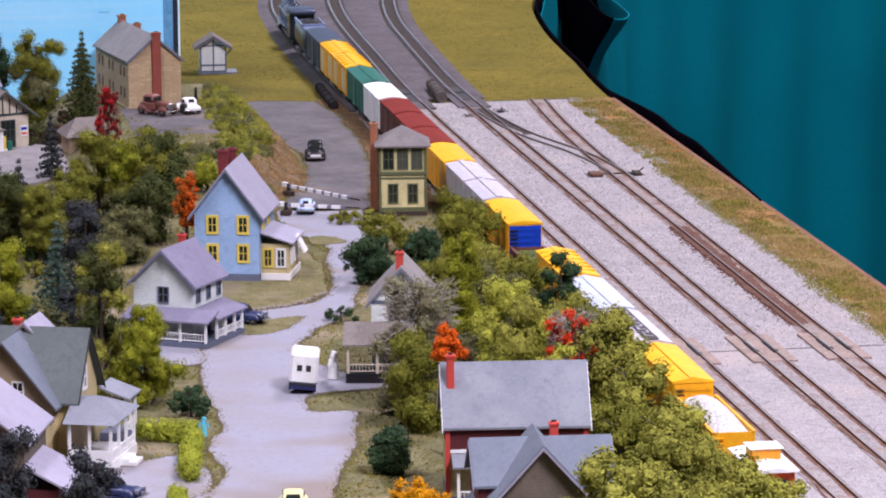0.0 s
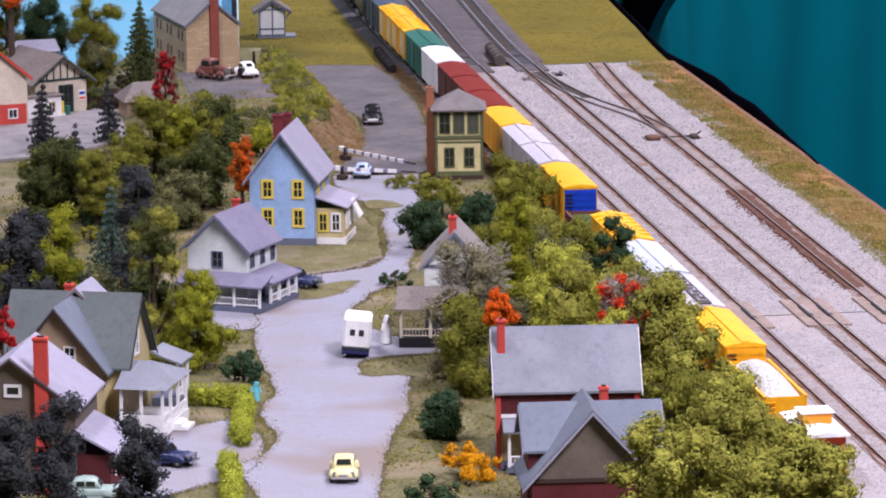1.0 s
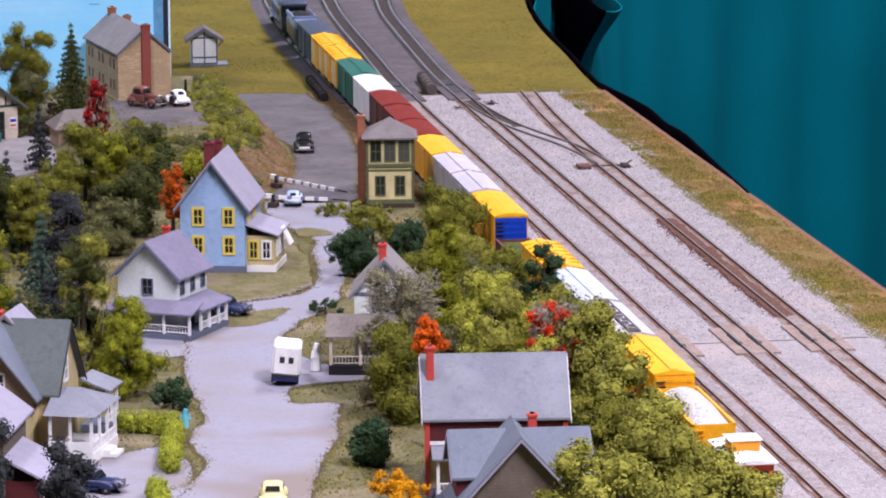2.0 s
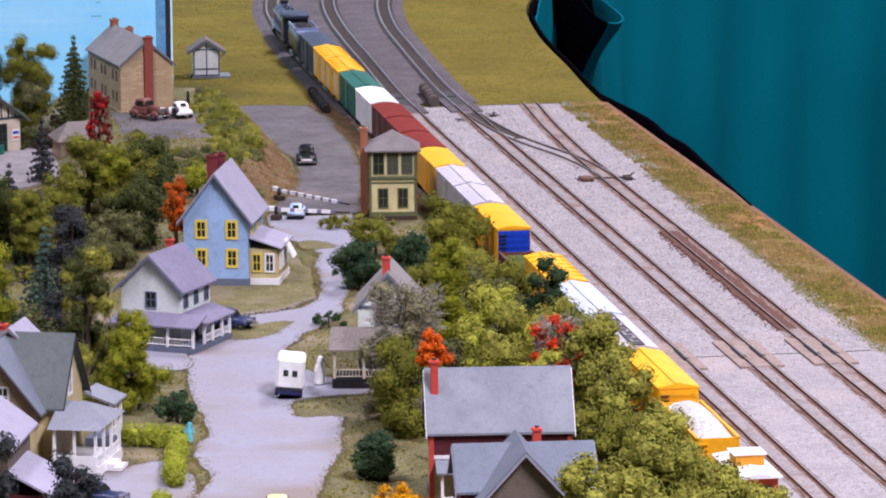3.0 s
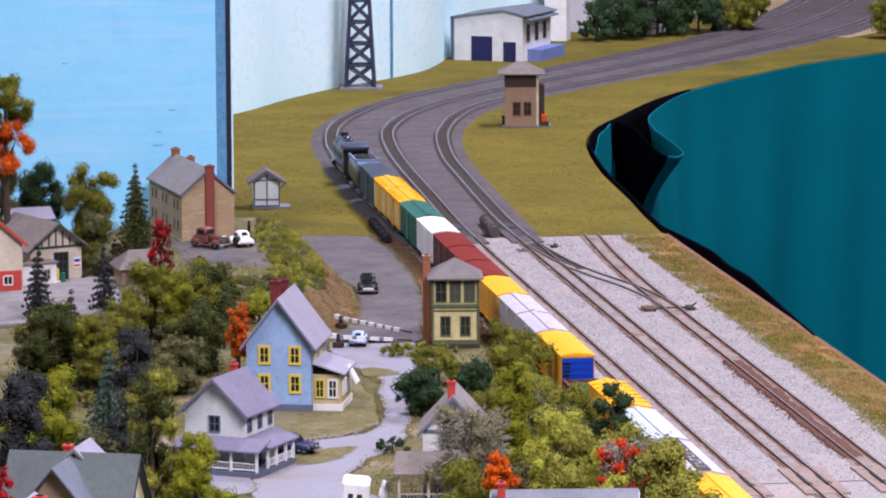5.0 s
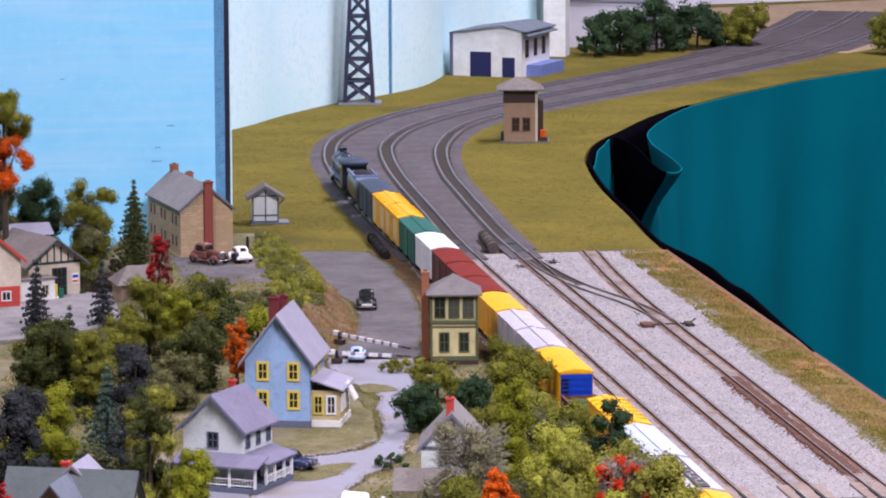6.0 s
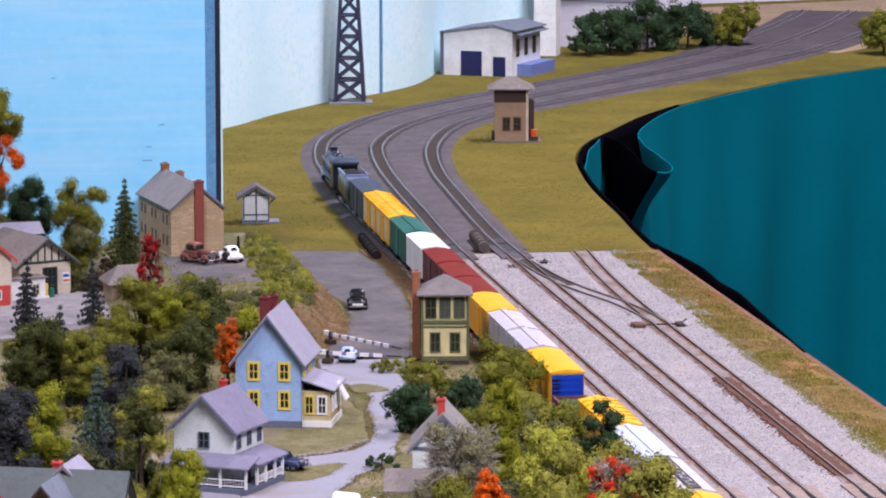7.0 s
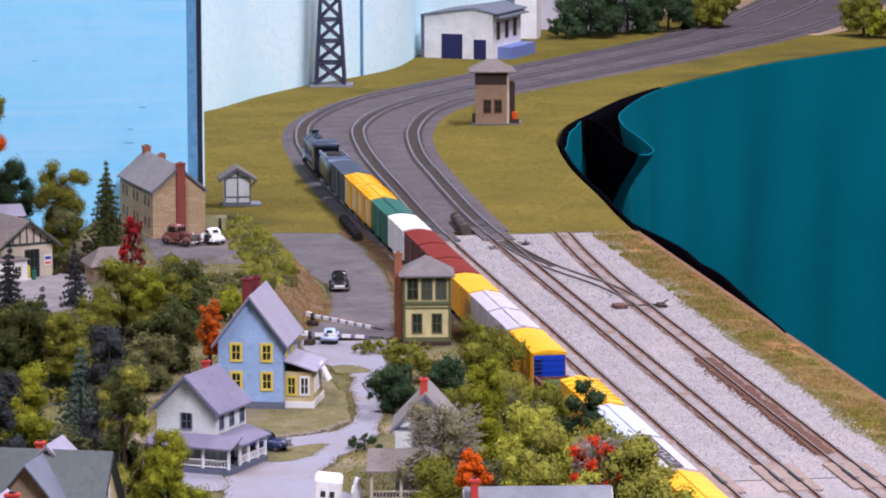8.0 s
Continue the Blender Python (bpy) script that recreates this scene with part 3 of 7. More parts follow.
# ---- sky panels ----
panel = thing("sky_panel", 0, 0, 0, 0, "light blue painted sky board with a dark edge", "backdrop")
tagged(panel, kind="structure")
part("board", box(-70, -16.95, 0.2, 1.2, -1.0, 34), M_SKY, panel)
part("edge_strip", box(-16.95, -16.3, 0.1, 1.25, -1.0, 34), M_EDGE, panel, "textured mid-blue edge strip")
part("edge_cap", box(-16.3, -15.95, 0.1, 1.3, -1.0, 34), M_DARKEDGE, panel, "near-black end of the board")
part("edge_bead", box(-15.95, -15.82, 0.15, 1.25, -1.0, 34), M_SKYFAR, panel, "thin pale bead along the end")
for sx, sz, sl in ((-20.3, 9.05, 0.5), (-21.1, 7.55, 0.35), (-21.4, 6.6, 0.7), (-27.6, 12.4, 0.3)):
    part("scuff", box(sx, sx + sl, 0.185, 0.205, sz, sz + 0.05), M_EDGE, panel, "small dark scuff in the paint")
far_wall = [p for p in BACK_FAR if p.y > 15 and p.x < 33]
structure("backdrop", sweep(bmesh.new(), far_wall, [(-0.1, -1.0), (-0.9, -1.0), (-0.9, 36), (-0.1, 36)]), M_SKYFAR, "pale sky-blue painted board behind the corner")
for seam_at in (9.4,):
    i = min(range(len(BACK_FAR)), key=lambda k: abs(BACK_FAR[k].x - seam_at))
    p, t = BACK_FAR[i], tangents(BACK_FAR)[i]
    structure("trim", box(-0.12, 0.12, -0.12, 0.05, 0.0, 36), M_EDGE, "thin blue seam between sky boards").matrix_basis = pose(p.x * U, p.y * U, 0, 0, 0, math.degrees(math.atan2(t.y, t.x)))

# ---- cloth skirt below the tables ----
def skirt(line, z_top, z_bottom, mat, name, label, wave=0.35, pitch=7.0, dip=0.0):
    bm = bmesh.new()
    cols, run = [], 0.0
    tans = tangents(line)
    zs = [z_top, z_top - 1.2] + [z_top - 1.2 - (z_top - 1.2 - z_bottom) * k / 10 for k in range(1, 11)]
    for i, (p, t) in enumerate(zip(line, tans)):
        if i:
            run += (p - line[i - 1]).length
        nrm = Vector((t.y, -t.x))
        col = []
        for z in zs:
            z -= dip * step((76 - p.y) / 18)
            deep = min(1.0, (z_top - z) / 12)
            w = wave * deep * (math.sin(run * 2 * math.pi / pitch) + 0.6 * math.sin(run * 2 * math.pi / (pitch * 2.7) + 1))
            q = p + nrm * (0.25 + w)
            col.append(bm.verts.new((q.x, q.y, z)))
        cols.append(col)
    for a, b in zip(cols, cols[1:]):
        for k in range(len(zs) - 1):
            bm.faces.new((a[k], b[k], b[k + 1], a[k + 1]))
    ob = tagged(part(name, bm, mat, None, label, smooth=True), label, "curtain", "", "structure")
    solid = ob.modifiers.new("thickness", "SOLIDIFY")
    solid.thickness = 0.2 * U
    return ob


edge_line = spline([(EDGE_X - 0.1, -185), (EDGE_X - 0.1, -90), (EDGE_X - 0.1, -40), (EDGE_X - 0.1, -1)], 2.0)
skirt(edge_line, -0.6, -99.8, M_TEAL, "curtain", "teal cloth skirt hanging below the table's edge", 0.3)
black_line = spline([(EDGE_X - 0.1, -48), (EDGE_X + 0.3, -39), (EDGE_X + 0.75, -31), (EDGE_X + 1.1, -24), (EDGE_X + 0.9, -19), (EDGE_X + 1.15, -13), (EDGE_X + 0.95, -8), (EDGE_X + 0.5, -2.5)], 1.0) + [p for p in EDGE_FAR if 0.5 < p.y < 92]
skirt(black_line, 0.12, -99.8, M_BLACKCLOTH_SHADE, "curtain", "black cloth skirt round the corner's edge", 0.12)
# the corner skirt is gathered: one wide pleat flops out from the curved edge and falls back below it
near_hem = [p for p in shifted(EDGE_FAR, 0.75) if 20 < p.y < 60.0]
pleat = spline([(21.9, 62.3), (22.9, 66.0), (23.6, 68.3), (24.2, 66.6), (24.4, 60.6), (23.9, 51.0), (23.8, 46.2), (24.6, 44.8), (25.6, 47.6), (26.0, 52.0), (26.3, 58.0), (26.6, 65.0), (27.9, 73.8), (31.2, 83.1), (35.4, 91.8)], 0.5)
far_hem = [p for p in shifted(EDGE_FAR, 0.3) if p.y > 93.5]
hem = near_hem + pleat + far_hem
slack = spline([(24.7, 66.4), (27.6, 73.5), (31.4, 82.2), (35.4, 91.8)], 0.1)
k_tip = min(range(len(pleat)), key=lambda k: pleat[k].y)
k_fold = max(range(k_tip), key=lambda k: pleat[k].y)
tans = tangents(hem)
bm = bmesh.new()
cols, run = [], 0.0
for i, (p, t) in enumerate(zip(hem, tans)):
    if i:
        run += (p - hem[i - 1]).length
    nrm = Vector((t.y, -t.x))
    k_pleat = i - len(near_hem)
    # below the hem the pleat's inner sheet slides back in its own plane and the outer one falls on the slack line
    rest, free = p, 1.0
    if k_tip < k_pleat < len(pleat):
        rest = slack[round((k_pleat - k_tip) / (len(pleat) - 1 - k_tip) * (len(slack) - 1))]
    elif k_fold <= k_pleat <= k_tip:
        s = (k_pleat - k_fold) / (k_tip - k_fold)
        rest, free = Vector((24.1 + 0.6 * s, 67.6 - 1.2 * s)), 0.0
    on_edge, beyond = step((len(near_hem) - i) / 6), step((k_pleat - len(pleat) * 0.75) / (len(pleat) * 0.25))
    z_top = -0.4 + 0.34 * beyond + 0.34 * (1 - on_edge) * (1 - step((k_pleat - len(pleat) * 0.12) / (len(pleat) * 0.2))) - 0.45 * on_edge - 0.2 * on_edge * math.sin(run * 0.75)
    col = []
    for k in range(33):
        d = (99.8 + z_top) * (k / 32) ** 2.2
        hold = math.exp(-((d / 6.0) ** 1.3))
        wave = 0.4 * min(1.0, d / 16) * (1.2 + math.sin(run * 0.42) + 0.6 * math.sin(run * 0.15 + 1))
        q = p * hold + rest * (1 - hold) + nrm * wave * free * (1 - hold * 0.7)
        col.append(bm.verts.new((q.x, q.y, z_top - d)))
    cols.append(col)
shade_columns = range(len(near_hem) + k_fold, len(near_hem) + k_fold + round(0.95 * (k_tip - k_fold)))  # teal cloth too, but coloured black in place of its shade
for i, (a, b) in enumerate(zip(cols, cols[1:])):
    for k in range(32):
        bm.faces.new((a[k], b[k], b[k + 1], a[k + 1])).material_index = 1 if i in shade_columns else 0
label = "teal cloth skirt with one wide pleat shaded black by colour"
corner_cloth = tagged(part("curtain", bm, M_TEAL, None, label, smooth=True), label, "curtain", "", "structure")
corner_cloth.data.materials.append(M_BLACKCLOTH_SHADE)
thick = corner_cloth.modifiers.new("thickness", "SOLIDIFY")
thick.thickness = 0.1 * U


# bare brown bank at the hill's near end
def bank(name, x0, x1, y0, y1, nx, ny, mat, label, bumps=1.0):
    bm = bmesh.new()
    rows = []
    for j in range(ny + 1):
        row = []
        for i in range(nx + 1):
            x, y = x0 + (x1 - x0) * i / nx, y0 + (y1 - y0) * j / ny
            rim = min(i, nx - i, 4) / 4 * min(j, ny - j, 4) / 4
            lump = bumps * 0.16 * noise.noise((x * 1.1, y * 0.8, 5.0)) + bumps * 0.1 * abs(noise.noise((x * 2.7, y * 2.2, 2.0)))
            row.append(bm.verts.new((x, y, land(x, y) - 0.10 + rim * (0.13 + lump))))
        rows.append(row)
    for a, b in zip(rows, rows[1:]):
        for i in range(nx):
            bm.faces.new((a[i], a[i + 1], b[i + 1], b[i]))
    return structure(name, bm, mat, label)


bank("pavement", -21.4, -14.4, -24.0, -10.5, 60, 100, M_LOT, "grey gravel yard on the hill", 0.15)
bank("bank", -15.5, -10.9, -41.0, -12.0, 46, 200, M_BANK, "bare brown earth bank at the hill's end")


# ---- tracks ----
RAIL = [(-0.05, 0.14), (0.05, 0.14), (0.035, 0.19), (0.035, 0.25), (0.05, 0.27), (0.05, 0.30), (-0.05, 0.30), (-0.05, 0.27), (-0.035, 0.25), (-0.035, 0.19)]


def along(line, gap):
    """Places every gap centimetres along a line, with the heading."""
    out, need = [], 0.0
    for a, b in zip(line, line[1:]):
        d = (b - a).length
        while need < d:
            out.append((a + (b - a) * (need / d), math.degrees(math.atan2((b - a).y, (b - a).x)) - 90))
            need += gap
        need -= d
    return out


def ties(line, gap, mat, name, parent, wide=1.55, lift=0.0):
    bm = bmesh.new()
    rnd = random.Random(5)
    for p, a in along(line, gap):
        m = pose(p.x, p.y, 0, 0, 0, a + rnd.uniform(-2, 2))
        vs = bmesh.ops.create_cube(bm, size=1.0)["verts"]
        for v in vs:
            v.co = m @ Vector((v.co.x * (wide + rnd.uniform(-0.06, 0.06)), v.co.y * 0.13, 0.09 + lift + v.co.z * 0.12))
    ob = part(name, bm, mat, parent)
    return tagged(ob, kind="stuff")


def track(line, label, tie_gap=0.29, tie_lift=-0.025, rail_mat=M_RAIL, wide=1.0):
    outline = [(x * wide, z) for x, z in RAIL]
    root = thing("railroad_track", 0, 0, 0, 0, label, "track", "tracks of the layout")
    for side in (-0.475, 0.475):
        rail = part("rail", sweep(bmesh.new(), shifted(line, side), outline), rail_mat, root)
        part("rail_head", sweep(bmesh.new(), shifted(line, side), [(-0.042 * wide, 0.302), (0.042 * wide, 0.302), (0.036 * wide, 0.312), (-0.036 * wide, 0.312)]), M_SHINE, rail, "worn bright rail head")
    ties(line, tie_gap, M_TIE, "tie", root, lift=tie_lift)
    return root


for line in (LINE_TRAIN, LINE_MID, LINE_RIGHT):
    track([p for p in line if p.y < JOINT + 0.6], "straight model track with rusty rails in pale ballast")
    track([p for p in line if p.y > JOINT - 0.9], "curved model track with nickel rails on dark roadbed", tie_lift=-0.03, rail_mat=M_NICKEL, wide=1.55)
track(LINE_SPUR, "rusty model siding along the table's edge")
track(LINE_CROSS, "turnout rails joining track and siding", tie_lift=-0.045, rail_mat=M_WORN)

M_RUSTBED = material("rusty_siding_bed", (0.24, 0.19, 0.17), (0.31, 0.27, 0.26), grain=0.14, patch=1.3, rough=0.95, bump=1.0, mix=0.5, third=(0.13, 0.072, 0.05))
M_TINTED = material("rust_tinted_ballast", (0.25, 0.22, 0.215), (0.30, 0.275, 0.275), grain=0.15, patch=0.9, rough=0.95, bump=1.0, mix=0.55, third=(0.20, 0.125, 0.09))
# dark ballast shoulders under the far tracks, and rusty shoulders near by
for line in (LINE_TRAIN, LINE_MID, LINE_RIGHT):
    structure("ballast", sweep(bmesh.new(), [p for p in line if p.y > JOINT + 0.2], [(-0.95, 0.05), (-0.7, 0.145), (0.7, 0.145), (0.95, 0.05)]), M_BEDDARK, "dark ballast under the curved track")
structure("ballast", sweep(bmesh.new(), LINE_SPUR, [(-0.95, 0.05), (-0.62, 0.183), (0.62, 0.183), (0.95, 0.05)]), M_RUSTBED, "rust-tinted ballast along the siding")
structure("ballast", sweep(bmesh.new(), LINE_CROSS, [(-0.9, 0.05), (-0.6, 0.176), (0.6, 0.176), (0.9, 0.05)]), M_BALLAST, "pale ballast under the turnout")
patch = [p for p in spline([(p.x, p.y) for p in LINE_SPUR if -86 < p.y < -55], 0.25)]
uneven = [0.4 * noise.noise((p.y * 0.35, 0.0, 3.0)) + 0.3 * noise.noise((p.y * 1.1, 0.0, 6.0)) + 0.14 * noise.noise((p.y * 2.9, 0.0, 1.0)) for p in patch]
structure("ballast", ribbon(bmesh.new(), [(p.x - 0.8 + u * 0.6, p.y) for p, u in zip(patch, uneven)], [(p.x + 0.18 + u * 0.5, p.y) for p, u in zip(patch, uneven)], 0.05, 0.196), M_RUST, "rust-brown stained ballast beside the siding")

for line in (LINE_TRAIN, LINE_MID, LINE_RIGHT):
    structure("ballast", sweep(bmesh.new(), [p for p in line if p.y < JOINT - 0.2], [(-0.9, 0.05), (-0.6, 0.18), (0.6, 0.18), (0.9, 0.05)]), M_TINTED, "rust-tinted ballast between the rails")
# rust that has bled beside the rails
M_BLEED = material("rust_bled_ballast", (0.135, 0.062, 0.040), (0.20, 0.12, 0.092), grain=0.12, patch=0.9, rough=0.95, bump=0.8, mix=0.35, third=(0.27, 0.215, 0.2))
for line in (LINE_TRAIN, LINE_MID, LINE_RIGHT, LINE_SPUR):
    for side in (-0.475, 0.475):
        fine_line = spline([(p.x, p.y) for p in line if p.y < JOINT - 0.6][::4], 0.5)
        left = shifted(fine_line, side - 0.20)
        right = shifted(fine_line, side + 0.13)
        wander = lambda p, k: 0.09 * noise.noise((p.x * 2 + k, p.y * 0.7, side))  # noqa: E731
        structure("ballast", ribbon(bmesh.new(), [(p.x - wander(p, 0), p.y) for p in left], [(p.x + wander(p, 9), p.y) for p in right], 0.05, 0.19), M_BLEED, "rust-stained ballast along the rail")
# bare joints between the sections
for y_joint, colour in ((-91.4, material("bare_joint_board", (0.30, 0.23, 0.20), (0.24, 0.18, 0.15), grain=0.1, patch=1.0)), (JOINT, M_BED)):
    for line in (LINE_TRAIN, LINE_MID, LINE_RIGHT, LINE_SPUR):
        x = min(line, key=lambda p: abs(p.y - y_joint)).x
        if line is LINE_SPUR and y_joint == JOINT:
            continue
        structure("joint_plate", box(x - 1.1, x + 1.1, y_joint - 3.2, y_joint + 3.2, 0.02, 0.205), colour, "bare board where two table sections join")
structure("joint", box(-4.7, EDGE_X - 0.1, JOINT - 0.1, JOINT + 0.08, -0.4, 0.118), M_BLACK, "dark gap between two table sections")
structure("joint", box(-4, EDGE_X - 0.1, -91.5, -91.36, -0.4, 0.112), M_BEDDARK, "dark gap between two table sections")


# coarse stones on the ballast, the nearest stretch only
def stones(x0, x1, y0, y1, count, size, mat, name, label, z=0.10, skip=()):
    rnd = np.random.RandomState(3)
    xs, ys = rnd.uniform(x0, x1, count), rnd.uniform(y0, y1, count)
    keep = np.ones(count, bool)
    for c in skip:
        keep &= np.abs(xs - c) > 0.8
    xs, ys = xs[keep], ys[keep]
    n = len(xs)
    base = np.array([(-1, -0.7, -0.3), (1, -0.6, -0.3), (0.1, 1, -0.3), (0.15, 0.0, 0.9)])
    faces = np.array([(0, 1, 3), (1, 2, 3), (2, 0, 3)])
    s = rnd.uniform(0.5, 1.3, (n, 1, 1)) * size
    a = rnd.uniform(0, 2 * np.pi, n)
    c, d = np.cos(a)[:, None], np.sin(a)[:, None]
    v = np.repeat(base[None], n, 0) * s * rnd.uniform(0.7, 1.3, (n, 4, 3))
    x, y = v[..., 0] * c - v[..., 1] * d + xs[:, None], v[..., 0] * d + v[..., 1] * c + ys[:, None]
    verts = np.stack([x, y, v[..., 2] + z], -1).reshape(-1, 3) * U
    tris = (faces[None] + 4 * np.arange(n)[:, None, None]).reshape(-1, 3)
    me = bpy.data.meshes.new(name)
    me.from_pydata(verts.tolist(), [], tris.tolist())
    me.materials.append(mat)
    ob = new(name, me)
    return tagged(ob, label, "gravel", "", "stuff")


stones(-2.6, 10.6, -91, JOINT - 0.3, 34000, 0.062, M_STONES, "gravel", "loose pale ballast stones between the tracks", skip=(0, 3.81, 7.7))
stones(-2.6, 10.6, -135, -91.8, 10000, 0.05, M_STONES, "gravel", "loose pale ballast stones between the tracks", skip=(0, 3.81, 7.7))

# dark plates between the rails past the joint, and grime round the turnout's points
for line in (LINE_MID, LINE_RIGHT, LINE_TRAIN):
    for y0, y1 in ((JOINT + 0.4, JOINT + 3.6), (JOINT + 4.1, JOINT + 6.6)):
        x = min(line, key=lambda p: abs(p.y - y0)).x
        structure("joint_plate", box(x - 0.37, x + 0.37, y0, y1, 0.1, 0.225), M_PLATE, "dark plate between the rails past the joint")
points = spline([(3.95, -7.0), (4.05, -9.5), (4.35, -12.5), (4.8, -16.0), (5.3, -19.5)], 0.25)
ragged = [0.25 * noise.noise((p.y * 0.9, 1.0, 3.0)) + 0.18 * noise.noise((p.y * 2.6, 2.0, 6.0)) for p in points]
structure("ballast", ribbon(bmesh.new(), [(p.x - 0.33 + u * 0.8, p.y) for p, u in zip(points, ragged)], [(p.x + 0.33 + u * 0.8, p.y) for p, u in zip(points, ragged)], 0.05, 0.193), M_GRIME, "oily dark ballast round the turnout's points")
for gx, gy, spread, count in ((5.3, -8.0, 0.45, 90), (2.8, -9.8, 0.4, 70), (8.9, -36.6, 0.4, 90), (6.2, -36.6, 0.5, 160), (6.9, -31.5, 0.4, 90), (7.6, -33.5, 0.3, 70), (4.6, -15.0, 0.5, 120), (4.1, -11.0, 0.45, 110)):
    stones(gx - spread, gx + spread, gy - spread * 1.8, gy + spread * 1.8, count, 0.07, M_GRIME, "gravel", "dark oily crumbs beside the turnout")
# small clamps and pipes beside the joint
for x, y, r, l, a, label in ((2.15, 0.2, 0.38, 7.0, -3, "brown-grey pipe lying between the tracks"), (-5.7, -0.4, 0.3, 9.5, -1, "black pipe lying beside the train's track")):
    bm = tube(bmesh.new(), (0, -l / 2, 0), (0, l / 2, 0), r, r, 14)
    tube(bm, (0, -l / 2 + 1.0, 0), (0, -l / 2 + 1.25, 0), r + 0.06, r + 0.06, 14)
    tube(bm, (0, l / 2 - 1.0, 0), (0, l / 2 - 0.75, 0), r + 0.06, r + 0.06, 14)
    for k in (-1.2, 0.6, 2.2):
        tube(bm, (0, k, 0), (0, k + 0.14, 0), r + 0.04, r + 0.04, 14)
    solo("pipe", bm, M_SOOT if x < 0 else M_PIPE, x, y, 0.12 + r, a, label, "pipe")
switch = thing("switch_stand", 8.85, -36.8, 0.1, 0, "dark switch motor and lever beside the turnout", "switch")
part("housing", box(-0.2, 0.25, -0.6, 0.6, 0, 0.2, bevel=0.04), M_BEDDARK, switch)
part("throw_bar", box(-2.5, 0.1, -0.09, 0.09, 0.1, 0.16), M_BEDDARK, switch, "dark rusty bar under the rails")
part("motor", box(-3.0, -2.2, -0.55, 0.5, 0, 0.24, bevel=0.06), M_RUST, switch, "rust-brown motor box")
part("lever", tube(bmesh.new(), (0, 0, 0.1), (0.45, 0.1, 0.42), 0.05, 0.05, 6), M_BLACK, switch)
stand = thing("switch_stand", 5.2, -8.6, 0.1, 0, "small dark throw lever between the tracks", "switch")
part("housing", box(-0.2, 0.2, -0.25, 0.25, 0, 0.14), M_BLACK, stand)
part("lever", tube(bmesh.new(), (0, 0, 0.1), (0.1, 0.1, 0.3), 0.05, 0.05, 6), M_BLACK, stand)


# ---- the train ----
def place_on(line, y):
    i = min(range(len(line)), key=lambda k: abs(line[k].y - y))
    a, b = line[max(i - 1, 0)], line[min(i + 1, len(line) - 1)]
    f = (y - a.y) / (b.y - a.y)
    p = a + (b - a) * f
    return p.x, p.y, math.degrees(math.atan2((b - a).y, (b - a).x)) - 90


WHEEL = {}


def wheelset(parent, y):
    truck = part("truck", box(-0.72, 0.72, -0.75, 0.75, 0.28, 0.44, bevel=0.04), M_TRUCK, parent, at=(0, y, 0))
    if "frame" not in WHEEL:
        WHEEL["frame"] = tube(tube(bmesh.new(), (-0.56, 0, 0.25), (-0.44, 0, 0.25), 0.25, 0.25, 14), (0.44, 0, 0.25), (0.56, 0, 0.25), 0.25, 0.25, 14)
        first = part("wheel", WHEEL["frame"], M_TRUCK, truck, at=(0, -0.48, 0.06))
        WHEEL["frame"] = first.data
    else:
        part("wheel", WHEEL["frame"], M_TRUCK, truck, at=(0, -0.48, 0.06))
    part("wheel", WHEEL["frame"], M_TRUCK, truck, at=(0, 0.48, 0.06))
    return truck


def under(car, length):
    part("underframe", box(-0.62, 0.62, -length / 2 + 0.1, length / 2 - 0.1, 0.44, 0.72), M_TRUCK, car)
    for s in (-1, 1):
        wheelset(car, s * (length / 2 - 1.25))
        part("coupler", box(-0.12, 0.12, s * length / 2 - 0.05, s * (length / 2 + 0.38), 0.52, 0.7, bevel=0.03), M_TRUCK, car)


def ladder(car, x, y, z0, z1, mat, face="end"):
    bm = bmesh.new()
    z = z0
    while z < z1:
        if face == "end":
            bx(bm, x - 0.2, x + 0.2, y - 0.05, y + 0.05, z, z + 0.04)
        else:
            bx(bm, x - 0.05, x + 0.05, y - 0.2, y + 0.2, z, z + 0.04)
        z += 0.22
    part("ladder", bm, mat, car)


REPEATS = {}


def repeat(name, size, mat, parent, at, rz=0.0):
    """A small box that shares its mesh with others of its size."""
    key = (name, tuple(round(v, 3) for v in size), mat.name)
    if key in REPEATS:
        return part(name, REPEATS[key], mat, parent, at=at, rz=rz)
    ob = part(name, box(*size), mat, parent, at=at, rz=rz)
    REPEATS[key] = ob.data
    return ob


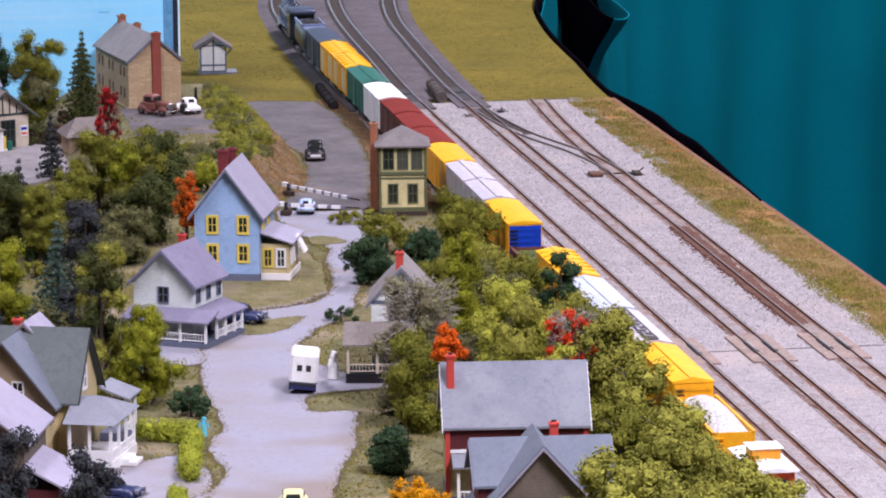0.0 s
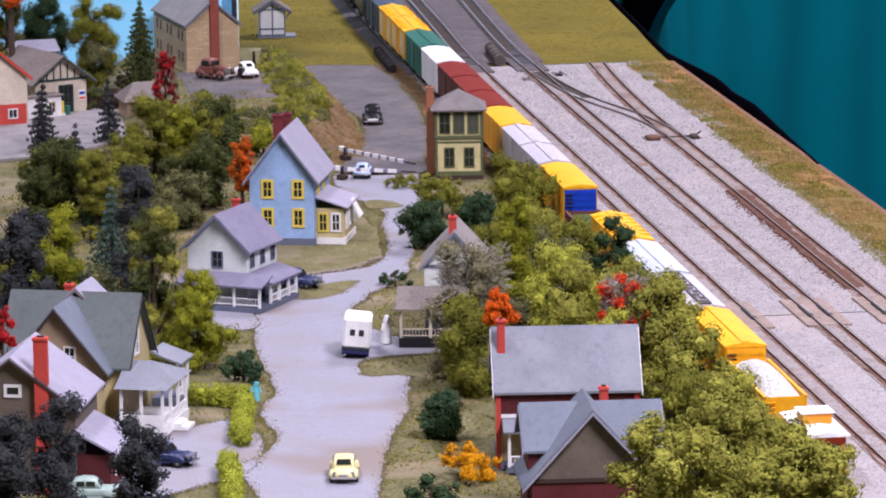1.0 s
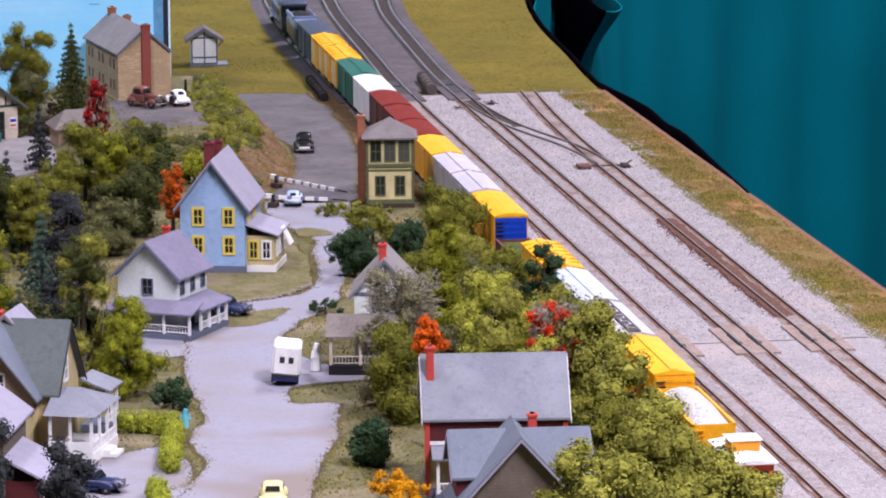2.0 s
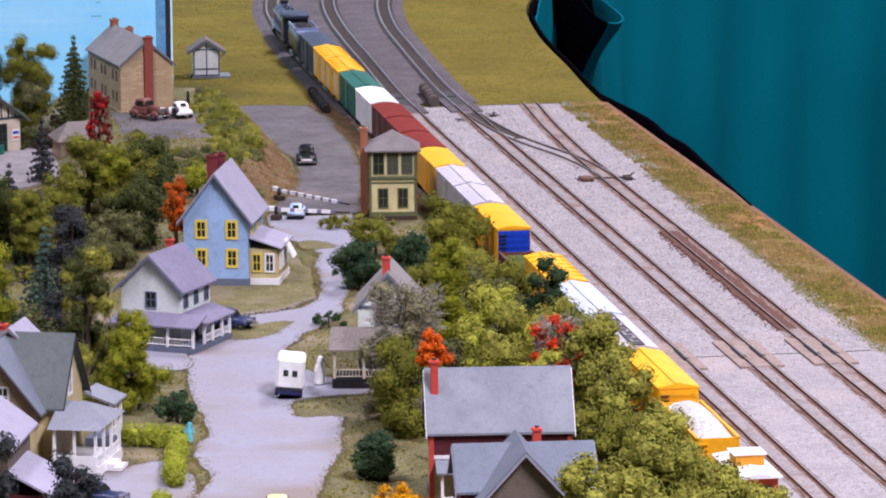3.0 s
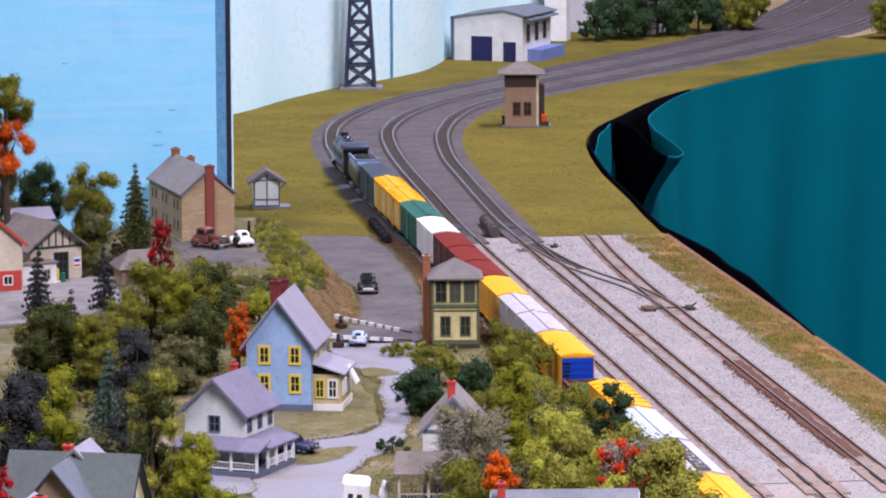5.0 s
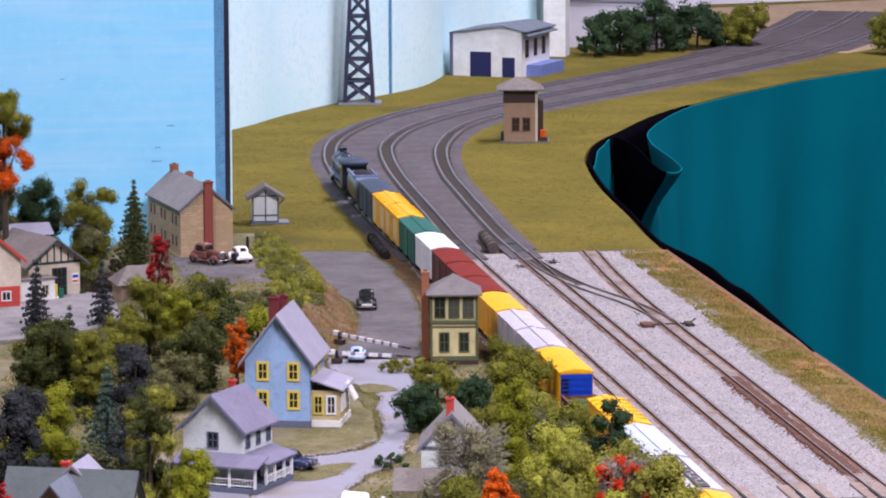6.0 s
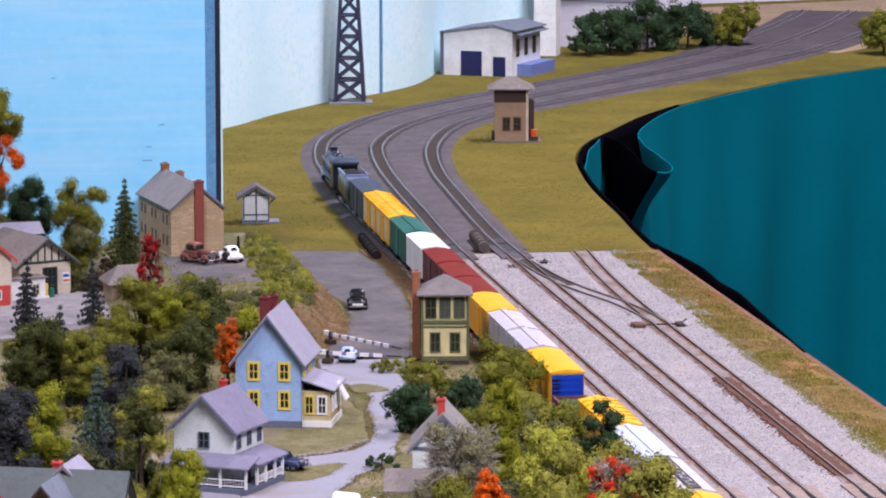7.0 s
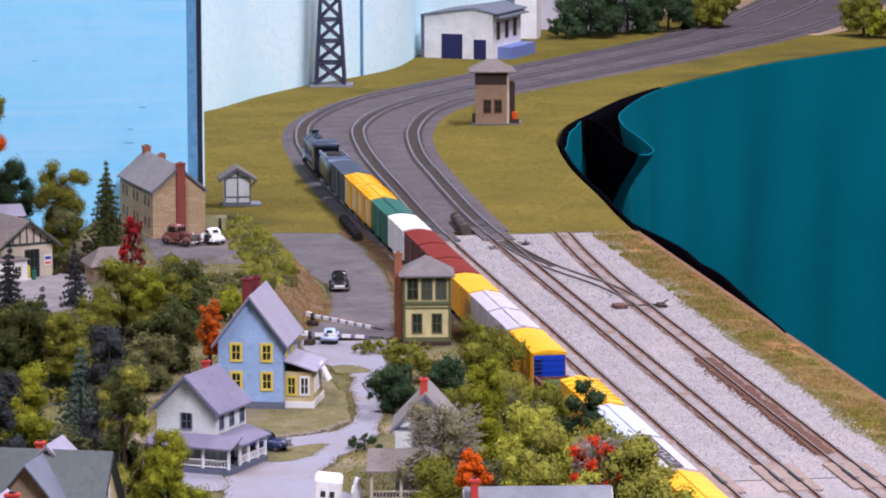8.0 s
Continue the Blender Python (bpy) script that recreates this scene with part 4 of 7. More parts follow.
def boxcar(near_y, length, body, roof, label, end=None, ribs=0, walk_board=True, height=2.78, door=True, seams=0, lettering=None):
    x, y, a = place_on(LINE_TRAIN, near_y + length / 2)
    car = thing("freight_car", x, y, 0.06, a, label, "train car", "cars of the train")
    h = length / 2 - 0.06
    w = 0.93
    body_ob = part("body", box(-w, w, -h, h, 0.70, height - 0.12, bevel=0.05), body, car)
    part("roof", extrude_y(bmesh.new(), [(-w - 0.03, height - 0.13), (-w - 0.03, height - 0.06), (-0.45, height + 0.05), (0, height + 0.09), (0.45, height + 0.05), (w + 0.03, height - 0.06), (w + 0.03, height - 0.13)], -h - 0.03, h + 0.03), roof, car)
    if walk_board:
        wide = 0.3 if lettering else 0.17
        part("running_board", box(-wide, wide, -h - 0.02, h + 0.02, height + 0.09, height + 0.14), lettering or roof, car)
    for s in (-1, 1):
        face = part("end_panel", box(-w + 0.06, w - 0.06, s * h, s * (h + 0.05), 0.78, height - 0.2), end or body, car)
        for k in range(5):
            repeat("end_rib", (-w + 0.1, w - 0.1, -0.03, 0.03, 0, 0.15), end or body, face, (0, s * (h + 0.05), 0.95 + k * 0.34))
        ladder(car, -w + 0.3, s * (h + 0.12), 0.8, height - 0.3, M_TRUCK)
        if door:
            part("door", box(s * w, s * (w + 0.05), -0.75, 0.75, 0.78, height - 0.22, bevel=0.02), body, car)
        if ribs:
            for k in range(ribs):
                yy = -h + (k + 0.5) * 2 * h / ribs
                if door and abs(yy) < 0.85:
                    continue
                repeat("side_rib", (-0.035, 0.035, -0.035, 0.035, 0, height - 0.94), body, body_ob, (s * w, yy, 0.74))
    if seams:
        for k in range(1, seams):
            yy = -h + k * 2 * h / seams
            for s in (-1, 1):
                repeat("roof_seam", (-0.37, 0.37, -0.03, 0.03, -0.1, 0.075), roof, car, (s * 0.56, yy, height))
    if lettering:
        for k in range(8):
            repeat("lettering", (-0.2, 0.2, 0, 0.05, 0.135, 0.15), roof, car, (0, -h * 0.8 + k * h * 0.2, height), rz=20 if k % 2 else -20)
            repeat("lettering", (-0.03, 0.03, 0, h * 0.12, 0.135, 0.15), roof, car, (0.14 if k % 2 else -0.14, -h * 0.8 + k * h * 0.2, height))
    under(car, length)
    return car


C_YELLOW = paint("car_yellow", (0.80, 0.38, 0.006), rough=0.5)
C_YELLOWROOF = paint("car_roof_yellow", (0.87, 0.45, 0.01), rough=0.5)
C_GREEN = paint("car_green", (0.012, 0.13, 0.095), rough=0.5)
C_WHITE = paint("car_white", (0.82, 0.82, 0.83), rough=0.45, mix=0.08)
C_BROWN = paint("car_brown", (0.13, 0.045, 0.035), rough=0.7, mix=0.3)
C_REDROOF = paint("car_roof_red", (0.20, 0.03, 0.024), rough=0.85, spec=0.12)
C_SILVER = paint("car_silver", (0.50, 0.50, 0.54), rough=0.42, metal=0.25)
C_SILVERROOF = paint("car_roof_silver", (0.55, 0.53, 0.59), rough=0.5, metal=0.1)
C_BLUEGREY = paint("car_pale_blue", (0.52, 0.58, 0.68), rough=0.5)
C_BLUE = paint("car_end_blue", (0.004, 0.045, 0.42), rough=0.6, spec=0.2)
C_SLATE = paint("slate_engine", (0.05, 0.07, 0.115), rough=0.5, metal=0.2)
C_ENGINE = paint("engine_black", (0.016, 0.022, 0.045), rough=0.32, metal=0.2, spec=0.5)
# blue-grey trim colour that also paints in the dark engine's highlights
C_ENGINEBLUE = paint("engine_blue_grey_highlight", (0.17, 0.215, 0.34), rough=0.4)
C_CABOOSE = paint("caboose_orange", (0.78, 0.30, 0.015), rough=0.5)
C_CABOOSERED = paint("caboose_red", (0.70, 0.09, 0.015), rough=0.5)
M_GRAVEL = material("pale_gravel", (0.58, 0.57, 0.55), (0.45, 0.45, 0.44), grain=0.1, patch=0.6, rough=0.95, bump=1.0, mix=0.5)
M_MOSS = material("green_load", (0.08, 0.11, 0.03), grain=0.12, patch=0.8, rough=1.0, bump=1.0)

SHIFT = -3.0  # where the whole train stands
first = boxcar(6.5 + SHIFT, 6.7, C_YELLOW, C_YELLOWROOF, "yellow refrigerator car with a yellow roof", seams=6)
next_car = boxcar(-0.5 + SHIFT, 6.7, C_YELLOW, C_YELLOWROOF, "yellow refrigerator car with a yellow roof", seams=6)
for c in (first, next_car):
    for s in (-1, 1):
        for y0, y1 in ((-2.95, -0.85), (0.85, 2.95)):
            part("side_panel", box(s * 0.92, s * 0.95, y0, y1, 0.95, 2.4), M_CREAMSIDE, c, "cream painted side panel")
boxcar(-8.6 + SHIFT, 7.7, C_GREEN, C_GREEN, "dark green boxcar with green roof", ribs=9)
boxcar(-16.3 + SHIFT, 7.3, C_WHITE, C_WHITE, "plain white boxcar with a smooth roof", walk_board=False)
boxcar(-23.0 + SHIFT, 6.3, C_BROWN, C_REDROOF, "weathered brown boxcar with red-brown roof", ribs=7, walk_board=False)
boxcar(-29.5 + SHIFT, 6.1, C_BROWN, C_REDROOF, "weathered brown boxcar with red-brown roof", ribs=7, walk_board=False)
boxcar(-36.0 + SHIFT, 6.1, C_BROWN, C_REDROOF, "weathered brown boxcar with red-brown roof", ribs=7, walk_board=False)
boxcar(-43.4 + SHIFT, 7.0, C_YELLOW, C_YELLOWROOF, "orange-yellow boxcar with plain roof", walk_board=False)
boxcar(-50.4 + SHIFT, 6.6, C_SILVER, C_SILVERROOF, "silver grey boxcar with white roof", ribs=8)
boxcar(-57.2 + SHIFT, 6.4, C_SILVER, C_SILVERROOF, "silver grey boxcar with white roof", ribs=8)
boxcar(-65.3 + SHIFT, 7.7, C_YELLOW, C_YELLOWROOF, "yellow boxcar with bright blue ends", end=C_BLUE, walk_board=False, ribs=6)
boxcar(-81.4 + SHIFT, 7.8, C_YELLOW, C_YELLOWROOF, "yellow boxcar with raised roof walk", seams=7)
boxcar(-90.2 + SHIFT, 8.2, C_BLUEGREY, C_BLUEGREY, "pale blue-white boxcar with raised roof walk", seams=0)
boxcar(-98.8 + SHIFT, 8.0, C_SILVER, C_SILVERROOF, "silver boxcar with dark marks on its roof", ribs=8, lettering=M_PLATE)
boxcar(-107.6 + SHIFT, 8.2, C_YELLOW, C_YELLOWROOF, "yellow ribbed hopper car with roof hatch", ribs=14, door=False)


def open_car(near_y, length, mat, label, load, load_label, z_top, heap):
    x, y, a = place_on(LINE_TRAIN, near_y + length / 2)
    car = thing("open_car", x, y, 0.06, a, label, "train car", "cars of the train")
    h, w = length / 2 - 0.06, 0.93
    for s in (-1, 1):
        side = part("side", box(s * w, s * (w - 0.08), -h, h, 0.7, z_top, bevel=0.02), mat, car)
        for k in range(9):
            repeat("side_rib", (-0.05, 0.05, -0.05, 0.05, 0, z_top - 0.8), mat, side, (s * w, -h + (k + 0.5) * 2 * h / 9, 0.72))
        part("end_panel", box(-w + 0.08, w - 0.08, s * h, s * (h - 0.08), 0.7, z_top), mat, car)
        ladder(car, -w + 0.3, s * (h + 0.1), 0.8, z_top - 0.2, mat)
    part("floor", box(-w + 0.08, w - 0.08, -h + 0.08, h - 0.08, 0.7, 0.8), mat, car)
    for s in (-1, 1):
        part("rim", box(s * (w - 0.1), s * (w + 0.04), -h - 0.04, h + 0.04, z_top, z_top + 0.05), mat, car)
    bm = bmesh.new()
    nx, ny = 14, 44
    g = [[bm.verts.new(((-w + 0.09) + (2 * w - 0.18) * i / nx, (-h + 0.1) + (2 * h - 0.2) * j / ny, z_top - 0.22 + heap * max(0.0, math.sin(math.pi * i / nx)) ** 0.7 * max(0.0, math.sin(math.pi * j / ny)) ** 0.45 + 0.05 * noise.noise((i * 1.3, j * 1.3, near_y)))) for i in range(nx + 1)] for j in range(ny + 1)]
    for j in range(ny):
        for i in range(nx):
            bm.faces.new((g[j][i], g[j][i + 1], g[j + 1][i + 1], g[j + 1][i]))
    part("load", bm, load, car, load_label)
    under(car, length)
    return car


open_car(-73.4 + SHIFT, 7.7, C_BROWN, "low brown gondola with a green load", M_MOSS, "mossy green load", 1.5, 0.3)
open_car(-115.6 + SHIFT, 7.6, C_YELLOW, "yellow open hopper heaped with pale gravel", M_GRAVEL, "heap of pale gravel", 2.15, 0.75)

x, y, a = place_on(LINE_TRAIN, -121.0 + SHIFT)
caboose = thing("caboose", x, y, 0.06, a, "orange caboose with white roof at the train's end", "train car", "cars of the train")
part("body", box(-0.88, 0.88, -1.9, 1.9, 0.7, 2.15, bevel=0.03), C_CABOOSE, caboose)
part("roof", extrude_y(bmesh.new(), [(-0.98, 2.15), (-0.98, 2.22), (0, 2.36), (0.98, 2.22), (0.98, 2.15)], -2.3, 2.3), C_WHITE, caboose)
cupola = part("cupola", box(-0.62, 0.62, -0.5, 0.6, 2.3, 2.75, bevel=0.03), C_CABOOSE, caboose)
part("roof", box(-0.72, 0.72, -0.6, 0.7, 2.75, 2.82, bevel=0.02), C_WHITE, cupola)
end = part("end_wall", box(-0.86, 0.86, -1.98, -1.9, 0.7, 2.12), C_CABOOSERED, caboose, "red end wall")
for s in (-1, 1):
    part("window", box(s * 0.45 - 0.17, s * 0.45 + 0.17, -2.0, -1.97, 1.25, 1.8), M_GLASS, end)
part("platform", box(-0.86, 0.86, -2.35, 2.35, 0.62, 0.7), C_CABOOSERED, caboose)
part("railing", bx(bx(bx(bmesh.new(), -0.8, 0.8, -2.32, -2.27, 1.1, 1.15), -0.8, -0.74, -2.32, -2.27, 0.7, 1.15), 0.74, 0.8, -2.32, -2.27, 0.7, 1.15), C_CABOOSERED, caboose)
under(caboose, 4.6)

# steam engine with its tender and a slate baggage car, going away round the bend
boxcar(13.5 + SHIFT, 7.6, C_SLATE, C_SLATE, "slate grey baggage car behind the tender", walk_board=False, ribs=8)
def rounded(y, z0, z1, w, power=3.5):
    """An upright rounded-square section across the track."""
    out = []
    for k in range(24):
        a = 2 * math.pi * k / 24
        c, q = math.cos(a), math.sin(a)
        out.append((math.copysign(abs(c) ** (2 / power), c) * w, y, (z0 + z1) / 2 + math.copysign(abs(q) ** (2 / power), q) * (z1 - z0) / 2))
    return out


def loft(stations, ring):
    """A closed skin through cross-sections; ring gives each section's outline."""
    bm = bmesh.new()
    rings = [[bm.verts.new(p) for p in ring(*st)] for st in stations]
    n = len(rings[0])
    for a, b in zip(rings, rings[1:]):
        for i in range(n):
            bm.faces.new((a[i], a[(i + 1) % n], b[(i + 1) % n], b[i]))
    bm.faces.new(rings[0]), bm.faces.new(rings[-1][::-1])
    return bm


M_COAL = material("black_coal", (0.014, 0.013, 0.015), (0.03, 0.028, 0.03), grain=0.12, patch=0.4, rough=0.8, bump=1.0, mix=0.5)
x, y, a = place_on(LINE_TRAIN, 25.4 + SHIFT)
tender = thing("tender", x, y, 0.06, a, "dark navy engine tender heaped with coal", "tender")
part("tank", loft([(-3.35, 0.8, 2.3, 0.8), (-3.25, 0.72, 2.42, 0.92), (-1.0, 0.7, 2.5, 0.94), (2.4, 0.7, 2.6, 0.94), (3.3, 0.8, 2.6, 0.9)], rounded), C_ENGINE, tender, smooth=True)
part("deck", box(-0.86, 0.86, -3.2, -1.2, 2.4, 2.56, bevel=0.05), C_ENGINEBLUE, tender, "blue-grey water deck")
bm = bmesh.new()
bmesh.ops.create_uvsphere(bm, u_segments=20, v_segments=12, radius=1.0)
for v in bm.verts:
    v.co = Vector((v.co.x * 0.7, 0.95 + v.co.y * 2.1, 2.5 + v.co.z * (0.32 + 0.1 * noise.noise(v.co * 3))))
part("coal", bm, M_COAL, tender, "heap of black coal")
for s in (-1, 1):
    part("rim", box(s * 0.78, s * 0.9, -1.2, 3.2, 2.5, 2.72, bevel=0.03), C_ENGINEBLUE, tender)
part("rim", box(-0.8, 0.8, -1.28, -1.16, 2.5, 2.74, bevel=0.03), C_ENGINEBLUE, tender)
ladder(tender, -0.5, -3.4, 0.8, 2.3, C_ENGINEBLUE)
under(tender, 6.8)
x, y, a = place_on(LINE_TRAIN, 36.4 + SHIFT)
engine = thing("steam_engine", x, y, 0.06, a, "dark navy steam engine leading the train", "locomotive")
part("cab", box(-0.95, 0.95, -5.2, -3.2, 0.9, 2.8, bevel=0.05), C_ENGINE, engine)
for s in (-1, 1):
    part("cab_window", box(s * 0.93, s * 0.97, -4.8, -3.7, 1.9, 2.5), M_GLASS, engine)
part("cab_roof", loft([(-5.7, 2.62, 2.95, 0.98), (-5.5, 2.6, 3.05, 1.02), (-3.3, 2.6, 3.05, 1.02), (-3.1, 2.62, 2.95, 0.98)], rounded), C_SLATE, engine, smooth=True)
boiler = part("boiler", tube(bmesh.new(), (0, -3.3, 1.75), (0, 5.2, 1.75), 0.86, 0.78, 24), C_ENGINE, engine, smooth=True)
for k in range(5):
    part("boiler_band", tube(bmesh.new(), (0, -2.6 + k * 1.5, 1.75), (0, -2.5 + k * 1.5, 1.75), 0.89 - 0.014 * k, 0.89 - 0.014 * k, 24), C_ENGINEBLUE, boiler)
part("smokebox", tube(bmesh.new(), (0, 3.6, 1.75), (0, 5.5, 1.75), 0.86, 0.84, 24), C_SLATE, engine)
part("chimney", tube(bmesh.new(), (0, 4.5, 2.45), (0, 4.5, 2.92), 0.26, 0.32, 14), C_ENGINE, engine)
for yy, r in ((-1.4, 0.34), (0.4, 0.42), (2.2, 0.36)):
    bm = bmesh.new()
    bmesh.ops.create_uvsphere(bm, u_segments=14, v_segments=10, radius=1.0)
    for v in bm.verts:
        v.co = Vector((v.co.x * r, yy + v.co.y * r, 2.5 + v.co.z * 0.38))
    part("dome", bm, C_ENGINE, engine, smooth=True)
for s in (-1, 1):
    part("running_board", box(s * 0.75, s * 1.02, -3.3, 5.2, 1.25, 1.33), C_ENGINEBLUE, engine)
    part("handrail", tube(bmesh.new(), (s * 0.86, -3.2, 2.15), (s * 0.82, 5.2, 2.1), 0.03, 0.03, 6), M_STEEL, engine)
    part("cylinder", tube(bmesh.new(), (s * 0.8, 3.4, 0.62), (s * 0.8, 4.8, 0.62), 0.28, 0.28, 12), C_ENGINE, engine)
    part("side_rod", box(s * 0.72, s * 0.78, -1.9, 3.4, 0.5, 0.6), M_STEEL, engine)
    part("air_tank", tube(bmesh.new(), (s * 0.86, -0.6, 1.1), (s * 0.86, 1.6, 1.1), 0.16, 0.16, 10), C_SLATE, engine)
    for k in range(4):
        wheel = part("driving_wheel", tube(bmesh.new(), (s * 0.5, -1.9 + k * 1.35, 0.62), (s * 0.64, -1.9 + k * 1.35, 0.62), 0.56, 0.56, 18), M_TRUCK, engine)
        part("hub", tube(bmesh.new(), (s * 0.64, -1.9 + k * 1.35, 0.62), (s * 0.7, -1.9 + k * 1.35, 0.62), 0.14, 0.12, 10), M_STEEL, wheel)
part("frame", box(-0.45, 0.45, -5.2, 5.6, 0.45, 1.0), M_TRUCK, engine)
wheelset(engine, 4.6), wheelset(engine, -4.0)

# rail joiners at the near section joint
for line in (LINE_MID, LINE_RIGHT, LINE_SPUR):
    x = min(line, key=lambda p: abs(p.y + 91.4)).x
    for side in (-0.475, 0.475):
        joiner = thing("rail_joiner", x + side, -91.4, 0.14, 0, "dark metal joiner clamped round a rail", "rail joiner", "rail joiners")
        part("clamp", box(-0.12, 0.12, -1.3, 1.3, 0, 0.19, bevel=0.03), M_PLATE, joiner)
        part("short_rail", box(-0.05, 0.05, -1.1, 1.1, 0.19, 0.225), M_STEEL, joiner, "bright short rail piece")


# ---- houses ----
def gable_walls(bm, w, d, z0, eave, ridge):
    """Walls with gables at the front (-y) and the back; ridge along y."""
    return extrude_y(bm, [(-w / 2, z0), (w / 2, z0), (w / 2, eave), (0, ridge), (-w / 2, eave)], -d / 2, d / 2)


def gable_roof(house, w, d, eave, ridge, mat, over=0.25, thick=0.09, trim=None):
    """Two sloping slabs with overhang, and the boards along their gable edges."""
    slope = (ridge - eave) / (w / 2)
    for s in (-1, 1):
        xo, zo = s * (w / 2 + over), eave - slope * over
        pts = [(s * 0.0, ridge + 0.02), (xo, zo + 0.02), (xo, zo + 0.02 + thick), (s * 0.0, ridge + 0.02 + thick)]
        part("roof_slope", extrude_y(bmesh.new(), pts, -d / 2 - over, d / 2 + over), mat, house)
        if trim:
            pts = [(s * 0.0, ridge - 0.10), (xo, zo - 0.10), (xo, zo + 0.03), (s * 0.0, ridge + 0.03)]
            for y0 in (-d / 2 - over - 0.04, d / 2 + over):
                part("barge_board", extrude_y(bmesh.new(), pts, y0, y0 + 0.04), trim, house)


WINDOWS = {}


def window(house, x, y, z, w, h, rz, frame_mat, panes=(1, 2), depth=0.05, border=0.07, name="window", pane_mat=None):
    """A framed window on a wall; rz 0 faces -y, 90 faces +x, -90 faces -x."""
    pane_mat = pane_mat or M_GLASS
    key = (w, h, frame_mat.name, panes, border, pane_mat.name)
    if key not in WINDOWS:
        bm = bmesh.new()
        rings = []
        for gap, yy in ((border, 0.02), (border, -depth), (0.0, -depth), (0.0, 0.02)):
            rings.append([bm.verts.new((sx * (w / 2 + gap), yy, sz * (h / 2 + gap))) for sx, sz in ((-1, -1), (1, -1), (1, 1), (-1, 1))])
        for r, q in zip(rings, rings[1:] + rings[:1]):
            for i in range(4):
                bm.faces.new((r[i], r[(i + 1) % 4], q[(i + 1) % 4], q[i]))
        frame_ob = part(name, bm, frame_mat, house, at=(x, y, z), rz=rz)
        bars = []
        for i in range(1, panes[0]):
            xx = -w / 2 + w * i / panes[0]
            bars.append(part("muntin", box(xx - 0.018, xx + 0.018, -depth * 0.7, 0.01, -h / 2, h / 2), frame_mat, frame_ob).data)
        for i in range(1, panes[1]):
            zz = -h / 2 + h * i / panes[1]
            bars.append(part("muntin", box(-w / 2, w / 2, -depth * 0.6, 0.01, zz - 0.018, zz + 0.018), frame_mat, frame_ob).data)
        pane = part("pane", box(-w / 2, w / 2, -0.012, 0.01, -h / 2, h / 2), pane_mat, frame_ob)
        WINDOWS[key] = (frame_ob.data, pane.data, bars)
        return frame_ob
    frame_ob = part(name, WINDOWS[key][0], frame_mat, house, at=(x, y, z), rz=rz)
    part("pane", WINDOWS[key][1], pane_mat, frame_ob)
    for bar in WINDOWS[key][2]:
        part("muntin", bar, frame_mat, frame_ob)
    return frame_ob


def chimney(house, x, y, z0, z1, w, d, mat):
    c = part("chimney", box(x - w / 2, x + w / 2, y - d / 2, y + d / 2, z0, z1, bevel=0.015), mat, house)
    part("chimney_cap", box(x - w / 2 - 0.04, x + w / 2 + 0.04, y - d / 2 - 0.04, y + d / 2 + 0.04, z1 - 0.12, z1 - 0.04), mat, c)
    part("flue", box(x - w / 4, x + w / 4, y - d / 4, y + d / 4, z1 - 0.02, z1 + 0.06), M_BLACK, c)
    return c


def porch(house, x0, x1, y0, y1, z_floor, z_roof, roof_mat, post_mat, posts, rise=0.35, rail=True, base=M_SLATE, slope="y"):
    part("porch_floor", box(x0, x1, y0, y1, 0, z_floor), base, house)
    bm = bmesh.new()
    o = 0.15
    if slope == "y":
        v = [(x0 - o, y0 - o, z_roof), (x1 + o, y0 - o, z_roof), (x1 + o, y1, z_roof + rise), (x0 - o, y1, z_roof + rise)]
    elif slope == "x":
        v = [(x1 + o, y0 - o, z_roof), (x1 + o, y1 + o, z_roof), (x0, y1 + o, z_roof + rise), (x0, y0 - o, z_roof + rise)]
    else:
        v = [(x0 - o, y0 - o, z_roof), (x1 + o, y0 - o, z_roof), (x1 + o, y1 + o, z_roof), (x0 - o, y1 + o, z_roof)]
    if slope == "hip":
        lo = [bm.verts.new(p) for p in v]
        cx, cy = (x0 + x1) / 2, (y0 + y1) / 2
        hi = [bm.verts.new((x0 - o, cy, z_roof + rise)), bm.verts.new((cx, cy, z_roof + rise))]
        for f in ((lo[0], lo[1], hi[1], hi[0]), (lo[1], lo[2], hi[1]), (lo[2], lo[3], hi[0], hi[1]), (lo[3], lo[0], hi[0]), (lo[3], lo[2], lo[1], lo[0])):
            bm.faces.new(f)
    else:
        lo, hi = [bm.verts.new(p) for p in v], [bm.verts.new((p[0], p[1], p[2] + 0.08)) for p in v]
        bm.faces.new(lo), bm.faces.new(hi)
        for i in range(4):
            bm.faces.new((lo[i], lo[(i + 1) % 4], hi[(i + 1) % 4], hi[i]))
    part("porch_roof", bm, roof_mat, house)
    for px, py in posts:
        part("porch_post", box(px - 0.06, px + 0.06, py - 0.06, py + 0.06, z_floor, z_roof + 0.02), post_mat, house)
    if rail:
        for (ax, ay), (bx_, by) in zip(posts, posts[1:]):
            bm = bmesh.new()
            for zz in (0.1, 0.42):
                tube(bm, (ax, ay, z_floor + zz), (bx_, by, z_floor + zz), 0.03, 0.03, 4)
            n = max(2, int(math.hypot(bx_ - ax, by - ay) / 0.14))
            for i in range(n):
                f = (i + 0.5) / n
                tube(bm, (ax + (bx_ - ax) * f, ay + (by - ay) * f, z_floor + 0.1), (ax + (bx_ - ax) * f, ay + (by - ay) * f, z_floor + 0.42), 0.02, 0.02, 4)
            part("railing", bm, post_mat, house)


